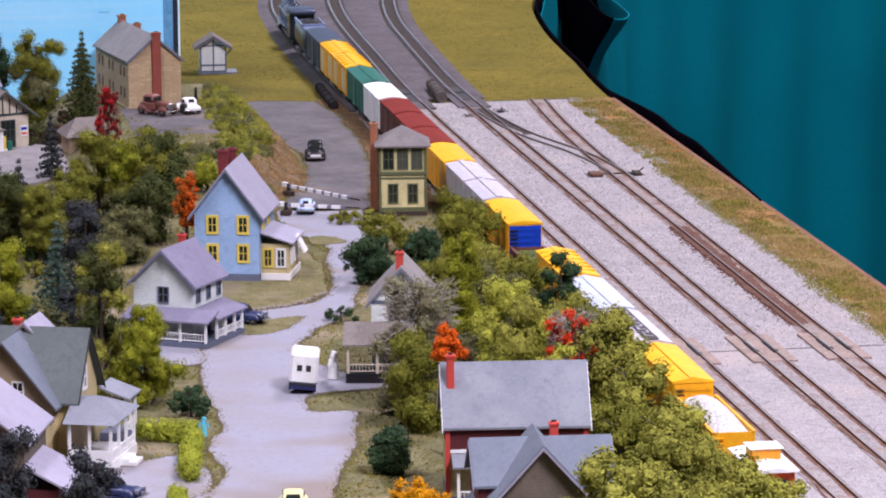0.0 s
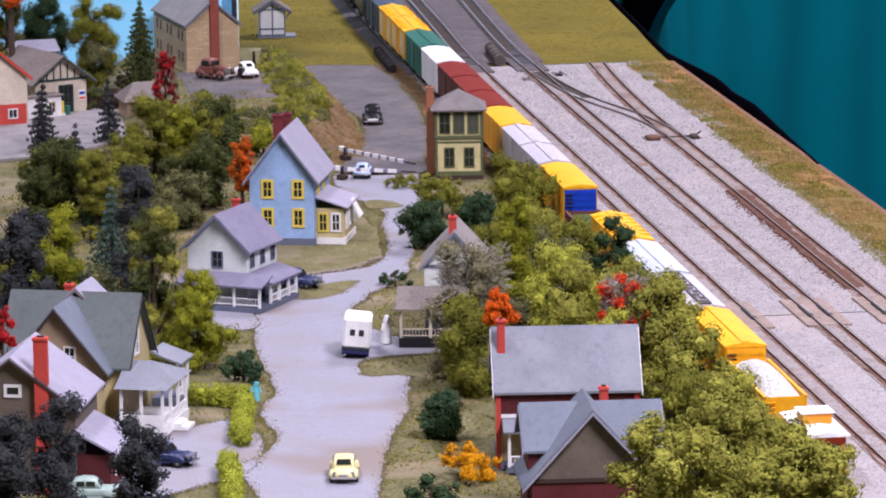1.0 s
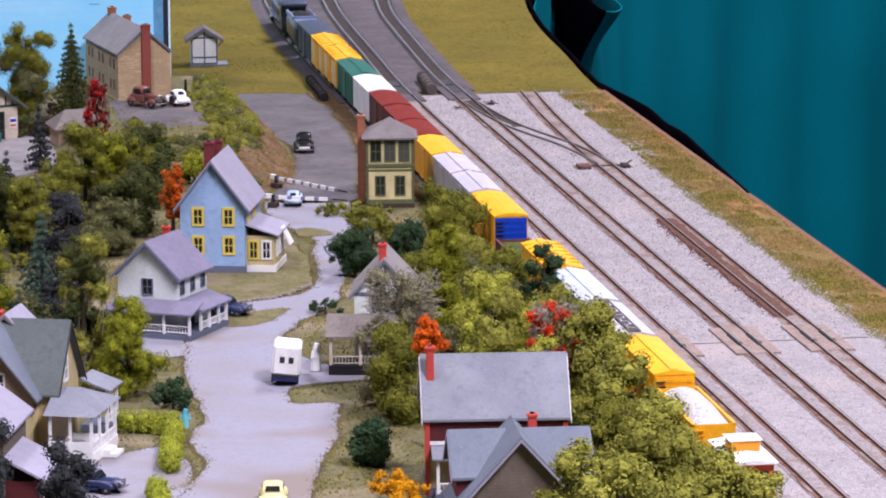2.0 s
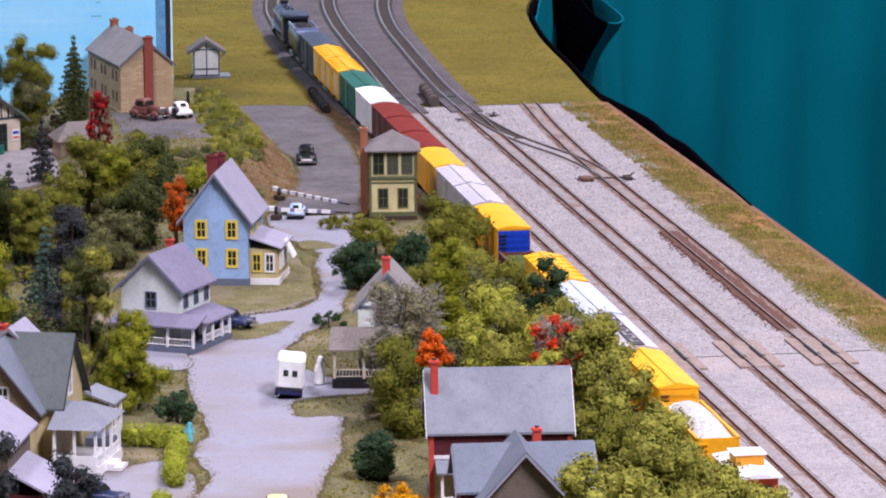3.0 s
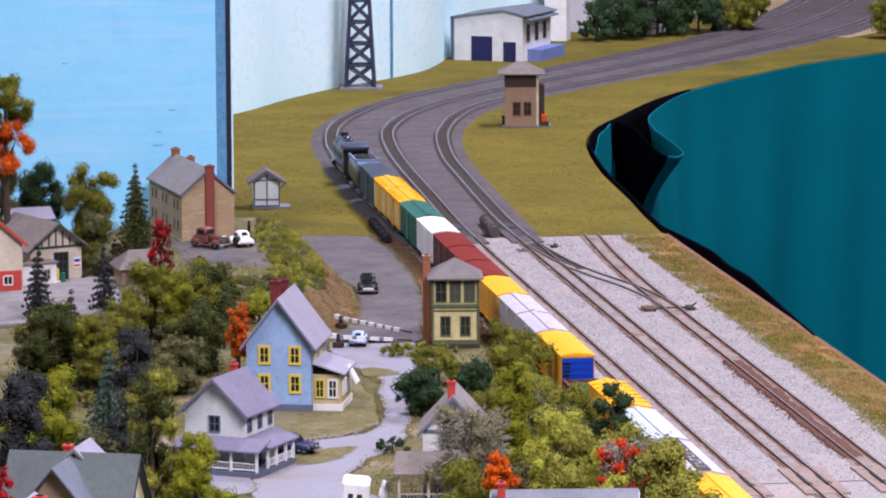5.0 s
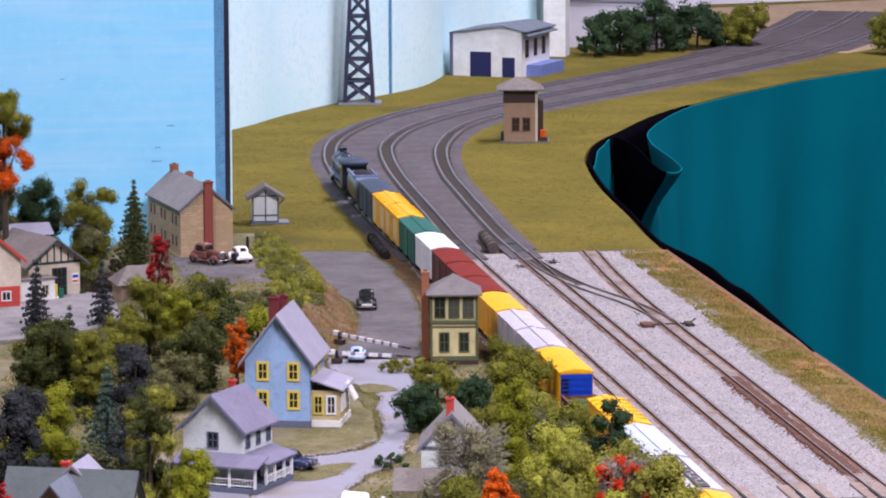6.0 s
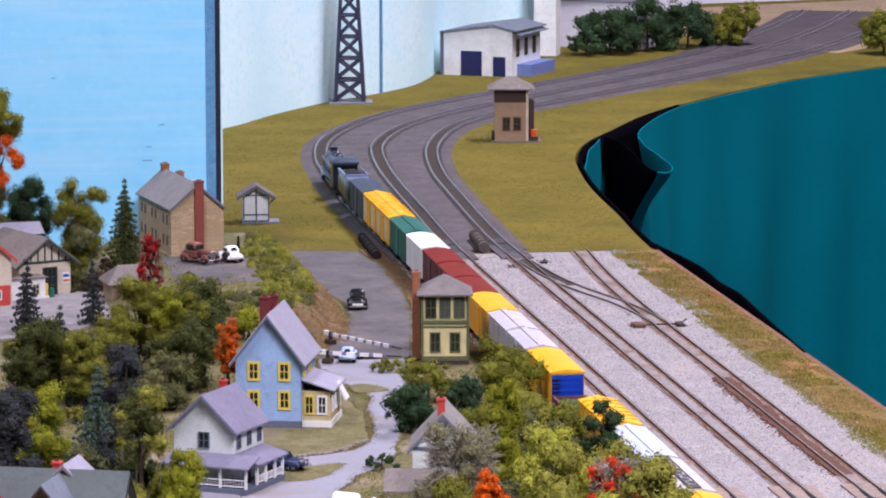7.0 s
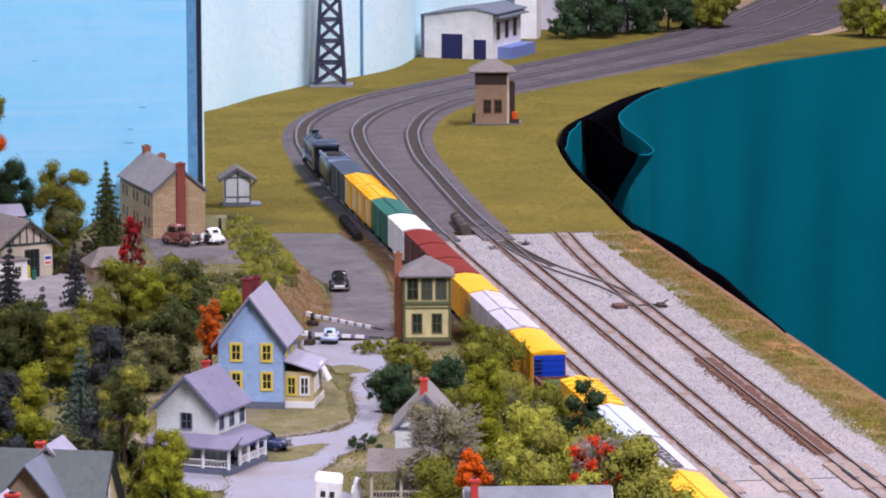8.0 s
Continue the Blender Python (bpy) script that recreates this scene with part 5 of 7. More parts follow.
# blue house with yellow window frames
house = thing("blue_house", -19.3, -65.3, 0.1, -16, "blue clapboard house with yellow window frames and grey roof", "house")
part("foundation", box(-1.78, 1.78, -2.5, 2.5, -0.4, 0.38), M_SLATE, house)
part("wall", gable_walls(bmesh.new(), 3.5, 4.9, 0.38, 3.75, 6.05), M_BLUE, house)
gable_roof(house, 3.5, 4.9, 3.75, 6.05, M_ROOFLILAC, 0.32, 0.1, M_SLATE)
for wx in (-0.78, 0.88):
    for wz in (1.5, 3.05):
        window(house, wx, -2.46, wz, 0.42, 0.78, 0, M_YELLOWTRIM, (2, 2), border=0.13)
for wy in (-1.2, 0.6):
    window(house, 1.76, wy, 3.1, 0.42, 0.75, 90, M_YELLOWTRIM, (2, 2), border=0.13)
chimney(house, -0.85, 1.6, 4.4, 6.5, 0.5, 0.5, M_DULLRED)
chimney(house, -0.48, 2.3, 4.8, 6.5, 0.45, 0.45, M_DULLRED)
part("bay_wall", box(1.75, 3.3, -2.0, 1.5, 0.0, 1.95), M_CREAM, house, "cream painted porch wing with yellow trim")
part("bay_roof", extrude_y(bmesh.new(), [(1.76, 2.55), (1.76, 2.63), (3.55, 2.05), (3.55, 1.97)], -2.25, 1.75), M_ROOFLILAC, house)
window(house, 2.15, -2.01, 1.2, 0.36, 0.85, 0, M_YELLOWTRIM, (2, 2), border=0.1)
window(house, 2.85, -2.01, 1.2, 0.36, 0.85, 0, M_WHITE, (2, 2), border=0.1)
for wy in (-1.3, -0.2, 0.85):
    window(house, 3.31, wy, 1.25, 0.42, 0.8, 90, M_WHITE, (2, 2), border=0.1)
part("awning", extrude_y(bmesh.new(), [(3.36, 2.15), (3.42, 2.2), (3.95, 1.25), (3.85, 1.2)], -0.5, 0.5), M_WHITE, house, "small white awning")
part("bay_base", box(1.75, 3.36, -2.06, 1.56, -0.3, 0.35), M_WHITE, house)
part("door", box(2.3, 2.8, 1.5, 1.56, 0.35, 1.7), M_WHITE, house)

# pale house with wrap porch
house = thing("white_house", -24.0, -82.0, 0.1, -31, "pale mint house with purple-grey roof and a wrap-round porch", "house")
part("foundation", box(-1.68, 1.68, -1.72, 1.72, -0.4, 0.2), M_SLATE, house)
part("wall", gable_walls(bmesh.new(), 3.3, 3.4, 0.2, 3.0, 4.55), M_MINT, house)
gable_roof(house, 3.3, 3.4, 3.0, 4.55, M_ROOFPURPLE, 0.28, 0.1, M_SLATE)
window(house, 0.0, -1.71, 2.35, 0.5, 0.72, 0, M_SLATE, (2, 2), border=0.06)
for wy in (-1.2, 0.0, 1.2):
    window(house, 1.66, wy, 2.35, 0.36, 0.7, 90, M_SLATE, (2, 2), border=0.06)
chimney(house, -0.3, 1.2, 3.6, 4.95, 0.32, 0.32, M_REDPAINT)
porch(house, -1.6, 2.9, -2.9, -1.7, 0.25, 1.25, M_ROOFPURPLE, M_WHITE, [(-1.5, -2.8), (0.0, -2.8), (1.4, -2.8), (2.8, -2.8)], 0.42)
porch(house, 1.66, 2.9, -1.68, 1.6, 0.25, 1.25, M_ROOFPURPLE, M_WHITE, [(2.8, -1.5), (2.8, -0.5), (2.8, 0.6), (2.8, 1.5)], 0.42, slope="x")
part("door", box(1.66, 1.62, -0.3, 0.25, 0.25, 1.2), M_NAVY, house)

# house with red chimney behind the grey tree
house = thing("white_house", -14.1, -92.3, 0.1, -11, "white house with grey roof, red chimney and front porch", "house")
part("foundation", box(-1.5, 1.5, -1.8, 1.8, -0.4, 0.45), M_BLACK, house)
part("wall", gable_walls(bmesh.new(), 2.9, 3.6, 0.45, 3.66, 5.2), M_MINT, house)
gable_roof(house, 2.9, 3.6, 3.66, 5.2, M_ROOFWARM, 0.25, 0.1, M_SLATE)
part("frieze", box(-1.49, 1.49, -1.84, -1.8, 3.5, 3.66), M_SLATE, house)
chimney(house, -0.1, -1.2, 4.5, 5.95, 0.36, 0.36, M_REDPAINT)
window(house, -0.35, -1.81, 2.95, 0.42, 0.75, 0, M_SLATE, (2, 2))
window(house, 0.75, -1.81, 2.95, 0.42, 0.75, 0, M_SLATE, (2, 2))
window(house, -1.46, 0.2, 2.6, 0.4, 0.7, -90, M_SLATE, (2, 2))
porch(house, -2.6, 1.5, -3.6, -1.8, 0.45, 1.8, M_ROOFBROWN, M_CREAMFLAT, [(-2.5, -3.5), (-1.1, -3.5), (0.2, -3.5), (1.4, -3.5)], 0.75, base=M_BLACK)
part("door", box(-0.9, -0.35, -1.86, -1.8, 0.45, 1.7), M_BLACK, house)
window(house, 0.5, -1.81, 1.15, 0.42, 0.75, 0, M_SLATE, (2, 2))

# two houses with grey roofs
house = thing("red_house", -13.35, -118.6, 0.1, -6, "maroon and cream house with a wide grey roof and red chimney", "house")
part("foundation", box(-2.9, 2.9, -2.1, 2.1, -0.4, 0.3), M_SLATE, house)
part("wall", gable_walls(bmesh.new(), 4.1, 5.8, 2.2, 3.35, 5.5), M_MAROON, house, rz=90)
part("lower_wall", box(-2.87, 2.87, -2.03, 2.03, 0.3, 2.2), M_CREAM, house, "cream painted lower wall")
roof = tagged(new("roof"), "wide grey shingle roof")
roof.parent, roof.matrix_basis = house, pose(0, 0, 0, 0, 0, 90)
gable_roof(roof, 4.1, 5.8, 3.35, 5.5, M_ROOFGREY, 0.2, 0.1, M_WHITE)
chimney(house, -2.7, -0.75, 3.6, 6.1, 0.32, 0.34, M_REDPAINT)
for sx in (-2.9, 2.9):
    part("corner_board", box(sx - 0.1, sx + 0.1, -2.12, -1.92, 0, 3.35), M_REDPAINT, house, "red corner board")
for wx in (-1.6, -0.2, 1.4):
    window(house, wx, -2.04, 1.3, 0.42, 0.8, 0, M_WHITE, (2, 2))
part("trim_band", box(-2.88, 2.88, -2.09, -2.03, 2.15, 2.3), M_WHITE, house)
porch(house, -2.6, -1.2, -3.0, -2.03, 0.25, 1.7, M_ROOFGREY, M_WHITE, [(-2.5, -2.9), (-1.9, -2.9), (-1.3, -2.9)], 0.35)

house = thing("red_house", -14.0, -128.4, 0.1, -4, "dark red house with grey roof and a front cross gable", "house")
part("foundation", box(-2.7, 2.7, -1.7, 1.7, -0.4, 0.25), M_SLATE, house)
part("wall", gable_walls(bmesh.new(), 3.4, 5.3, 0.25, 3.05, 4.45), M_MAROON, house, rz=90)
roof = tagged(new("roof"), "grey shingle roof")
roof.parent, roof.matrix_basis = house, pose(0, 0, 0, 0, 0, 90)
gable_roof(roof, 3.4, 5.3, 3.05, 4.45, M_ROOFSLATE, 0.2, 0.1, M_ROOFLILAC)
wing = part("gable_wing", gable_walls(bmesh.new(), 4.9, 3.4, 2.0, 2.05, 4.75), M_BROWNWALL, house, "brown boarded cross gable", at=(-0.2, -1.0, 0))
gable_roof(wing, 4.9, 3.4, 2.05, 4.75, M_ROOFSLATE, 0.35, 0.1, M_ROOFLILAC)
part("wing_base", box(-2.6, 2.2, -2.66, 0.6, 0.25, 2.0), M_MAROON, house, "dark maroon lower storey of the gable")
part("belt", box(-2.65, 2.25, -2.74, -2.66, 1.9, 2.06), M_DARKBROWN, house)
chimney(house, 0.6, 0.4, 4.0, 5.05, 0.34, 0.34, M_REDPAINT)

# green-roofed house with a white porch
house = thing("yellow_house", -33.1, -107.2, 0.1, -20, "cream house with dark green roof and white front porch", "house")
part("foundation", box(-2.9, 2.6, -1.9, 1.9, -0.4, 0.25), M_SLATE, house)
part("wall", gable_walls(bmesh.new(), 3.8, 5.4, 0.25, 3.0, 5.55), M_CREAM, house, at=(-0.1, 0, 0), rz=90)
roof = tagged(new("roof"), "dark green shingle roof")
roof.parent, roof.matrix_basis = house, pose(-0.1 * U, 0, 0, 0, 0, 90)
gable_roof(roof, 3.8, 5.4, 3.0, 5.55, M_ROOFGREEN, 0.3, 0.1, M_BLACK)
wing = part("gable_wing", gable_walls(bmesh.new(), 4.2, 2.8, 2.0, 2.86, 5.4), M_TANWALL, house, "tan cross gable", at=(-0.25, -1.3, 0))
gable_roof(wing, 4.2, 2.8, 2.86, 5.4, M_ROOFSLATE, 0.3, 0.1, M_DARKBROWN)
part("wing_base", box(-2.35, 1.85, -2.7, 0.0, 0.25, 2.0), M_CREAM, house, "cream lower storey of the cross gable")
part("belt", box(-2.42, 1.92, -2.76, -2.68, 1.95, 2.2), M_TANWALL, house, "tan belt under the cross gable")
window(house, 0.35, -2.71, 3.3, 0.42, 0.75, 0, M_WHITE, (2, 2))
back = part("rear_gable", gable_walls(bmesh.new(), 2.6, 2.2, 3.0, 4.5, 5.75), M_TANWALL, house, at=(-0.1, 1.1, 0))
gable_roof(back, 2.6, 2.2, 4.5, 5.75, M_ROOFLILAC, 0.2, 0.1, M_ROOFBROWN)
window(house, 2.61, -0.1, 3.5, 0.45, 0.95, 90, M_WHITE, (2, 2), border=0.12)
chimney(house, -0.5, 0.3, 5.0, 5.95, 0.36, 0.36, M_REDPAINT)
porch(house, 2.7, 4.75, -3.4, 0.6, 0.45, 2.1, M_ROOFGREY, M_WHITE, [(2.8, -3.3), (3.7, -3.3), (4.65, -3.3), (4.65, -2.0), (4.65, -0.8), (4.65, 0.5)], 0.85, base=M_WHITE, slope="hip")
part("porch_wall", box(2.64, 2.7, -3.2, 0.5, 0.45, 2.1), M_TANWALL, house, "tan wall behind the porch")
part("porch_apron", box(2.74, 4.72, -3.42, -3.34, 0.45, 0.95), M_WHITE, house, "white boarded porch front")
porch(house, 2.62, 3.9, 2.2, 4.0, 0.45, 2.0, M_ROOFGREY, M_WHITE, [(3.8, 2.3), (3.8, 3.1), (3.8, 3.9)], 0.5, slope="x")
part("step", bx(bx(bmesh.new(), 4.75, 5.1, -2.0, -0.8, 0.15, 0.3), 4.75, 5.4, -2.0, -0.8, 0, 0.15), M_WHITE, house)
for wx in (0.9,):
    window(house, wx, -2.72, 1.3, 0.42, 0.8, 0, M_WHITE, (2, 2))

# brown house with lilac roof
house = thing("brown_house", -36.05, -118.2, 0.1, -15, "brown house with lilac roof and tall red chimney", "house")
part("foundation", box(-2.6, 2.6, -2.3, 2.3, -0.4, 0.25), M_SLATE, house)
part("wall", gable_walls(bmesh.new(), 5.2, 4.6, 0.25, 3.62, 5.55), M_BROWNWALL, house)
gable_roof(house, 5.2, 4.6, 3.62, 5.55, M_ROOFLILAC, 0.3, 0.1, M_DARKBROWN)
chimney(house, 1.3, -2.45, 0.0, 6.5, 0.58, 0.3, M_REDPAINT)
window(house, 0.05, -2.31, 4.2, 0.5, 0.3, 0, M_WHITE, (1, 1), border=0.12)
for wx in (-1.5, 0.1):
    window(house, wx, -2.31, 1.7, 0.45, 0.9, 0, M_WHITE, (2, 2))
part("side_wing", box(2.6, 4.0, -2.1, 1.4, 0, 1.5), M_MAROON, house, "low maroon side wing")
part("side_roof", extrude_y(bmesh.new(), [(2.6, 2.45), (2.6, 2.55), (4.4, 1.6), (4.4, 1.5)], -2.4, 1.7), M_ROOFLILAC, house)
window(house, 4.01, -0.9, 0.85, 0.5, 0.7, 90, M_WHITE, (2, 2))

# stone building on the hill
house = thing("stone_building", -19.35, -6.4, 1.5, 9, "two-storey tan stone building with grey roof and brick chimneys", "building")
part("foundation", box(-1.88, 1.88, -4.75, 4.75, -1.5, 0.05), M_STONE, house)
part("wall", gable_walls(bmesh.new(), 3.6, 9.3, 0.05, 3.2, 4.75), M_STONE, house)
gable_roof(house, 3.6, 9.3, 3.2, 4.75, M_ROOFWARM, 0.16, 0.08, M_SLATE)
for wy in (-3.6, -2.6, -0.4, 0.6, 2.6, 3.6):
    for wz in (0.95, 2.35):
        window(house, -1.81, wy, wz, 0.2, 0.6, -90, M_ROOFBROWN, (1, 2), border=0.03)
chimney(house, 0.1, -4.75, 0.0, 5.05, 0.6, 0.3, M_BRICK)
chimney(house, 0.0, 4.3, 4.4, 5.2, 0.5, 0.5, M_BRICKBROWN)
chimney(house, 0.3, 1.2, 4.3, 4.98, 0.45, 0.45, M_BRICKBROWN)

# signal tower beside the train
M_TOWERROOF = material("weathered_tower_roof", (0.185, 0.168, 0.168), (0.14, 0.128, 0.128), grain=0.06, patch=1.2, rough=0.9, bump=0.4, mix=0.25)
tower = thing("signal_tower", -7.35, -47.0, 0.1, -7, "yellow and green railroad signal tower with hip roof", "tower")
part("foundation", box(-1.42, 1.42, -1.42, 1.42, -0.3, 0.15), M_DARKBROWN, tower)
part("plinth", box(-1.38, 1.38, -1.38, 1.38, 0.15, 0.4), M_TOWERG, tower)
part("lower_wall", box(-1.33, 1.33, -1.33, 1.33, 0.4, 2.3), M_TOWERY, tower)
part("band", box(-1.42, 1.42, -1.42, 1.42, 2.3, 2.52, bevel=0.03), M_TOWERG, tower, "dark green belt course")
part("upper_wall", box(-1.3, 1.3, -1.3, 1.3, 2.52, 4.0), M_TOWERY, tower)
part("frieze", box(-1.37, 1.37, -1.37, 1.37, 2.08, 2.18), M_TOWERG, tower)
for rz, (sx, sy) in ((0, (0, -1)), (90, (1, 0)), (-90, (-1, 0)), (180, (0, 1))):
    for off in (-0.83, 0.0, 0.83):
        window(tower, sx * 1.31 + (off if sx == 0 else 0), sy * 1.31 + (off if sy == 0 else 0), 3.25, 0.56, 1.15, rz, M_TOWERG, (2, 2), border=0.05, pane_mat=M_SHADE if off > -0.5 else M_GLASS)
    for off in (-0.58, 0.58):
        window(tower, sx * 1.34 + (off if sx == 0 else 0), sy * 1.34 + (off if sy == 0 else 0), 1.22, 0.48, 1.05, rz, M_TOWERG, (2, 2), border=0.07)
for sx in (-1.33, 1.33):
    for sy in (-1.33, 1.33):
        part("corner_post", box(sx - 0.07, sx + 0.07, sy - 0.07, sy + 0.07, 0.4, 4.0), M_TOWERG, tower)
bm = bmesh.new()
e = [bm.verts.new(p) for p in ((-1.65, -1.65, 3.98), (1.65, -1.65, 3.98), (1.65, 1.65, 3.98), (-1.65, 1.65, 3.98))]
f = [bm.verts.new((v.co.x, v.co.y, 4.07)) for v in e]
top = bm.verts.new((0, 0, 5.1))
bm.faces.new(e)
for i in range(4):
    bm.faces.new((e[i], e[(i + 1) % 4], f[(i + 1) % 4], f[i])), bm.faces.new((f[i], f[(i + 1) % 4], top))
part("roof", bm, M_TOWERROOF, tower, "brown-grey hip roof")
chimney(tower, -1.65, 0.3, 0, 5.2, 0.45, 0.5, M_BRICKBROWN)

# store with half-timbered gable, and its red-roofed neighbour
house = thing("store_building", -30.3, -16.2, 0.0, 24, "cream store with half-timbered gable and brown-grey roof", "building")
part("wall", gable_walls(bmesh.new(), 3.7, 5.4, 0, 2.5, 3.9), M_CREAMFLAT, house)
gable_roof(house, 3.7, 5.4, 2.5, 3.9, M_ROOFBROWN, 0.5, 0.1, M_DKGREEN)
for k in range(-3, 4):
    part("timber", box(k * 0.5 - 0.05, k * 0.5 + 0.05, -2.74, -2.69, 2.45, 3.75 - abs(k) * 0.36), M_DKGREEN, house)
part("timber", box(-1.85, 1.85, -2.75, -2.69, 2.3, 2.45), M_DKGREEN, house)
window(house, 0.35, -2.71, 1.1, 0.9, 1.7, 0, M_DKGREEN, (3, 3), border=0.08, name="door")
sign = part("sign", box(1.25, 1.75, -2.74, -2.70, 0.9, 1.6), M_WHITE, house, "small white sign with blue and red bars")
part("lettering", bx(bmesh.new(), 1.3, 1.7, -2.755, -2.74, 1.3, 1.48), C_BLUE, sign)
part("lettering", bx(bmesh.new(), 1.3, 1.7, -2.755, -2.74, 1.0, 1.14), C_CABOOSERED, sign)
part("front_wing", box(-3.4, -0.6, -3.9, -2.71, 0, 1.55), M_WHITE, house, "low white front wing")
part("wing_roof", box(-3.5, -0.5, -4.05, -2.71, 1.55, 1.65), M_ROOFBROWN, house)
window(house, -1.3, -3.91, 0.85, 0.4, 0.6, 0, M_CREAMFLAT, (2, 2))
pump = thing("fuel_pump", -29.3, -19.6, 0.22, 10, "small yellow and teal pump before the store", "pump")
part("column", box(-0.2, 0.2, -0.2, 0.2, 0, 0.9, bevel=0.03), M_YELLOWTRIM, pump)
part("base", box(-0.26, 0.26, -0.26, 0.26, 0, 0.1), M_WHITE, pump)
part("can", tube(bmesh.new(), (0.45, -0.1, 0), (0.45, -0.1, 0.6), 0.16, 0.16, 10), C_GREEN, pump)
house = thing("barn", -34.2, -20.6, 0.0, 12, "cream barn with red roof and red lower boards", "building")
part("wall", gable_walls(bmesh.new(), 4.4, 5.0, 0, 3.3, 5.2), M_CREAMFLAT, house)
gable_roof(house, 4.4, 5.0, 3.3, 5.2, M_REDPAINT, 0.3, 0.12, M_REDPAINT)
part("red_board", box(0.3, 2.1, -2.56, -2.51, 0.2, 1.5), M_REDPAINT, house, "red lower boards")
window(house, 1.2, -2.57, 0.9, 0.5, 0.5, 0, M_WHITE, (2, 1))
back = thing("outbuilding", -30.6, -11.9, 0.0, 0, "cream outbuilding with a pale hip roof behind the store", "building")
part("wall", box(-1.5, 1.5, -0.85, 0.85, 0, 3.45), M_CREAMFLAT, back)
bm = bmesh.new()
e = [bm.verts.new(p) for p in ((-1.75, -1.05, 3.45), (1.75, -1.05, 3.45), (1.75, 1.05, 3.45), (-1.75, 1.05, 3.45))]
r = [bm.verts.new((-1.1, 0, 4.1)), bm.verts.new((1.45, 0, 4.15))]
for q in ((e[0], e[1], r[1], r[0]), (e[1], e[2], r[1]), (e[2], e[3], r[0], r[1]), (e[3], e[0], r[0]), tuple(e)):
    bm.faces.new(q)
part("roof", bm, M_ROOFLILAC, back)
shed = thing("shed", -24.2, -21.5, 1.0, 8, "low tan shed with brown-grey roof", "shed")
part("wall", gable_walls(bmesh.new(), 2.4, 2.6, -0.8, 0.45, 0.5), M_TANWALL, shed)
bm = bmesh.new()
e = [bm.verts.new(p) for p in ((-1.5, -1.7, 0.45), (1.5, -1.7, 0.45), (1.5, 1.7, 0.45), (-1.5, 1.7, 0.45))]
r = [bm.verts.new((-0.5, 0, 1.5)), bm.verts.new((1.2, 0, 1.5))]
for q in ((e[0], e[1], r[1], r[0]), (e[1], e[2], r[1]), (e[2], e[3], r[0], r[1]), (e[3], e[0], r[0]), tuple(e)):
    bm.faces.new(q)
part("roof", bm, M_ROOFBROWN, shed)

# trackside shelter on the grass
shelter = thing("shelter", -11.9, 16.4, 0.0, -3, "small white trackside shelter with grey timbers", "shelter")
part("floor", box(-1.05, 1.75, -1.0, 1.0, 0, 0.14), M_ROOFGREY, shelter)
part("wall", gable_walls(bmesh.new(), 1.9, 1.7, 0.14, 2.15, 2.75), M_WHITE, shelter)
for xx in (-0.95, -0.03, 0.87):
    part("timber", box(xx, xx + 0.1, -0.9, -0.84, 0.14, 2.2 + (0.5 if abs(xx) < 0.1 else 0)), M_SLATE, shelter)
for zz in (0.16, 0.62, 2.05):
    part("timber", box(-0.95, 0.97, -0.905, -0.845, zz, zz + 0.1), M_SLATE, shelter)
gable_roof(shelter, 1.9, 1.7, 2.15, 2.75, M_ROOFBROWN, 0.45, 0.12, M_SLATE)
part("bracket", tube(bmesh.new(), (0.95, -0.85, 1.4), (1.4, -0.85, 1.95), 0.05, 0.05, 6), M_SLATE, shelter)

# stone hut between the curved tracks and the edge
hut = thing("stone_hut", 15.2, 65.6, 0.0, -8, "small tan stone signal hut with brown hip roof", "hut")
part("floor", box(-1.7, 2.5, -1.5, 1.5, 0, 0.14), M_ROOFBROWN, hut)
part("wall", box(-1.4, 1.4, -1.25, 1.25, 0.14, 3.45), M_TANSTONE, hut)
part("upper_band", box(-1.44, 1.44, -1.29, 1.29, 3.45, 4.55), M_DARKBROWN, hut, "dark brown window band")
bm = bmesh.new()
e = [bm.verts.new(p) for p in ((-2.0, -1.8, 4.52), (2.0, -1.8, 4.52), (2.0, 1.8, 4.52), (-2.0, 1.8, 4.52))]
f = [bm.verts.new((v.co.x, v.co.y, 4.62)) for v in e]
r = [bm.verts.new((-0.4, 0, 5.55)), bm.verts.new((0.4, 0, 5.55))]
bm.faces.new(e)
for i in range(4):
    bm.faces.new((e[i], e[(i + 1) % 4], f[(i + 1) % 4], f[i]))
for q in ((f[0], f[1], r[1], r[0]), (f[1], f[2], r[1]), (f[2], f[3], r[0], r[1]), (f[3], f[0], r[0])):
    bm.faces.new(q)
part("roof", bm, M_ROOFBROWN, hut)
for wx in (-0.42, 0.5):
    window(hut, wx, -1.26, 1.6, 0.5, 1.0, 0, M_RUST, (2, 2), border=0.09)
part("stair", box(1.44, 1.95, -0.9, 0.9, 0.14, 3.6), M_DARKBROWN, hut, "dark covered stair at the side")
part("corner_post", box(1.26, 1.46, -1.33, -1.13, 0.14, 4.5), M_CREAMFLAT, hut, "pale corner post")
part("barrel", tube(bmesh.new(), (1.9, -1.15, 0.5), (1.9, -1.15, 1.1), 0.25, 0.25, 10), C_CABOOSERED, hut, "small red barrel")
part("landing", box(1.46, 2.3, -1.4, -0.9, 0.14, 0.5), M_DARKBROWN, hut)
part("bench", box(-1.68, -1.44, -0.7, 0.3, 0.14, 0.9), M_DARKBROWN, hut)

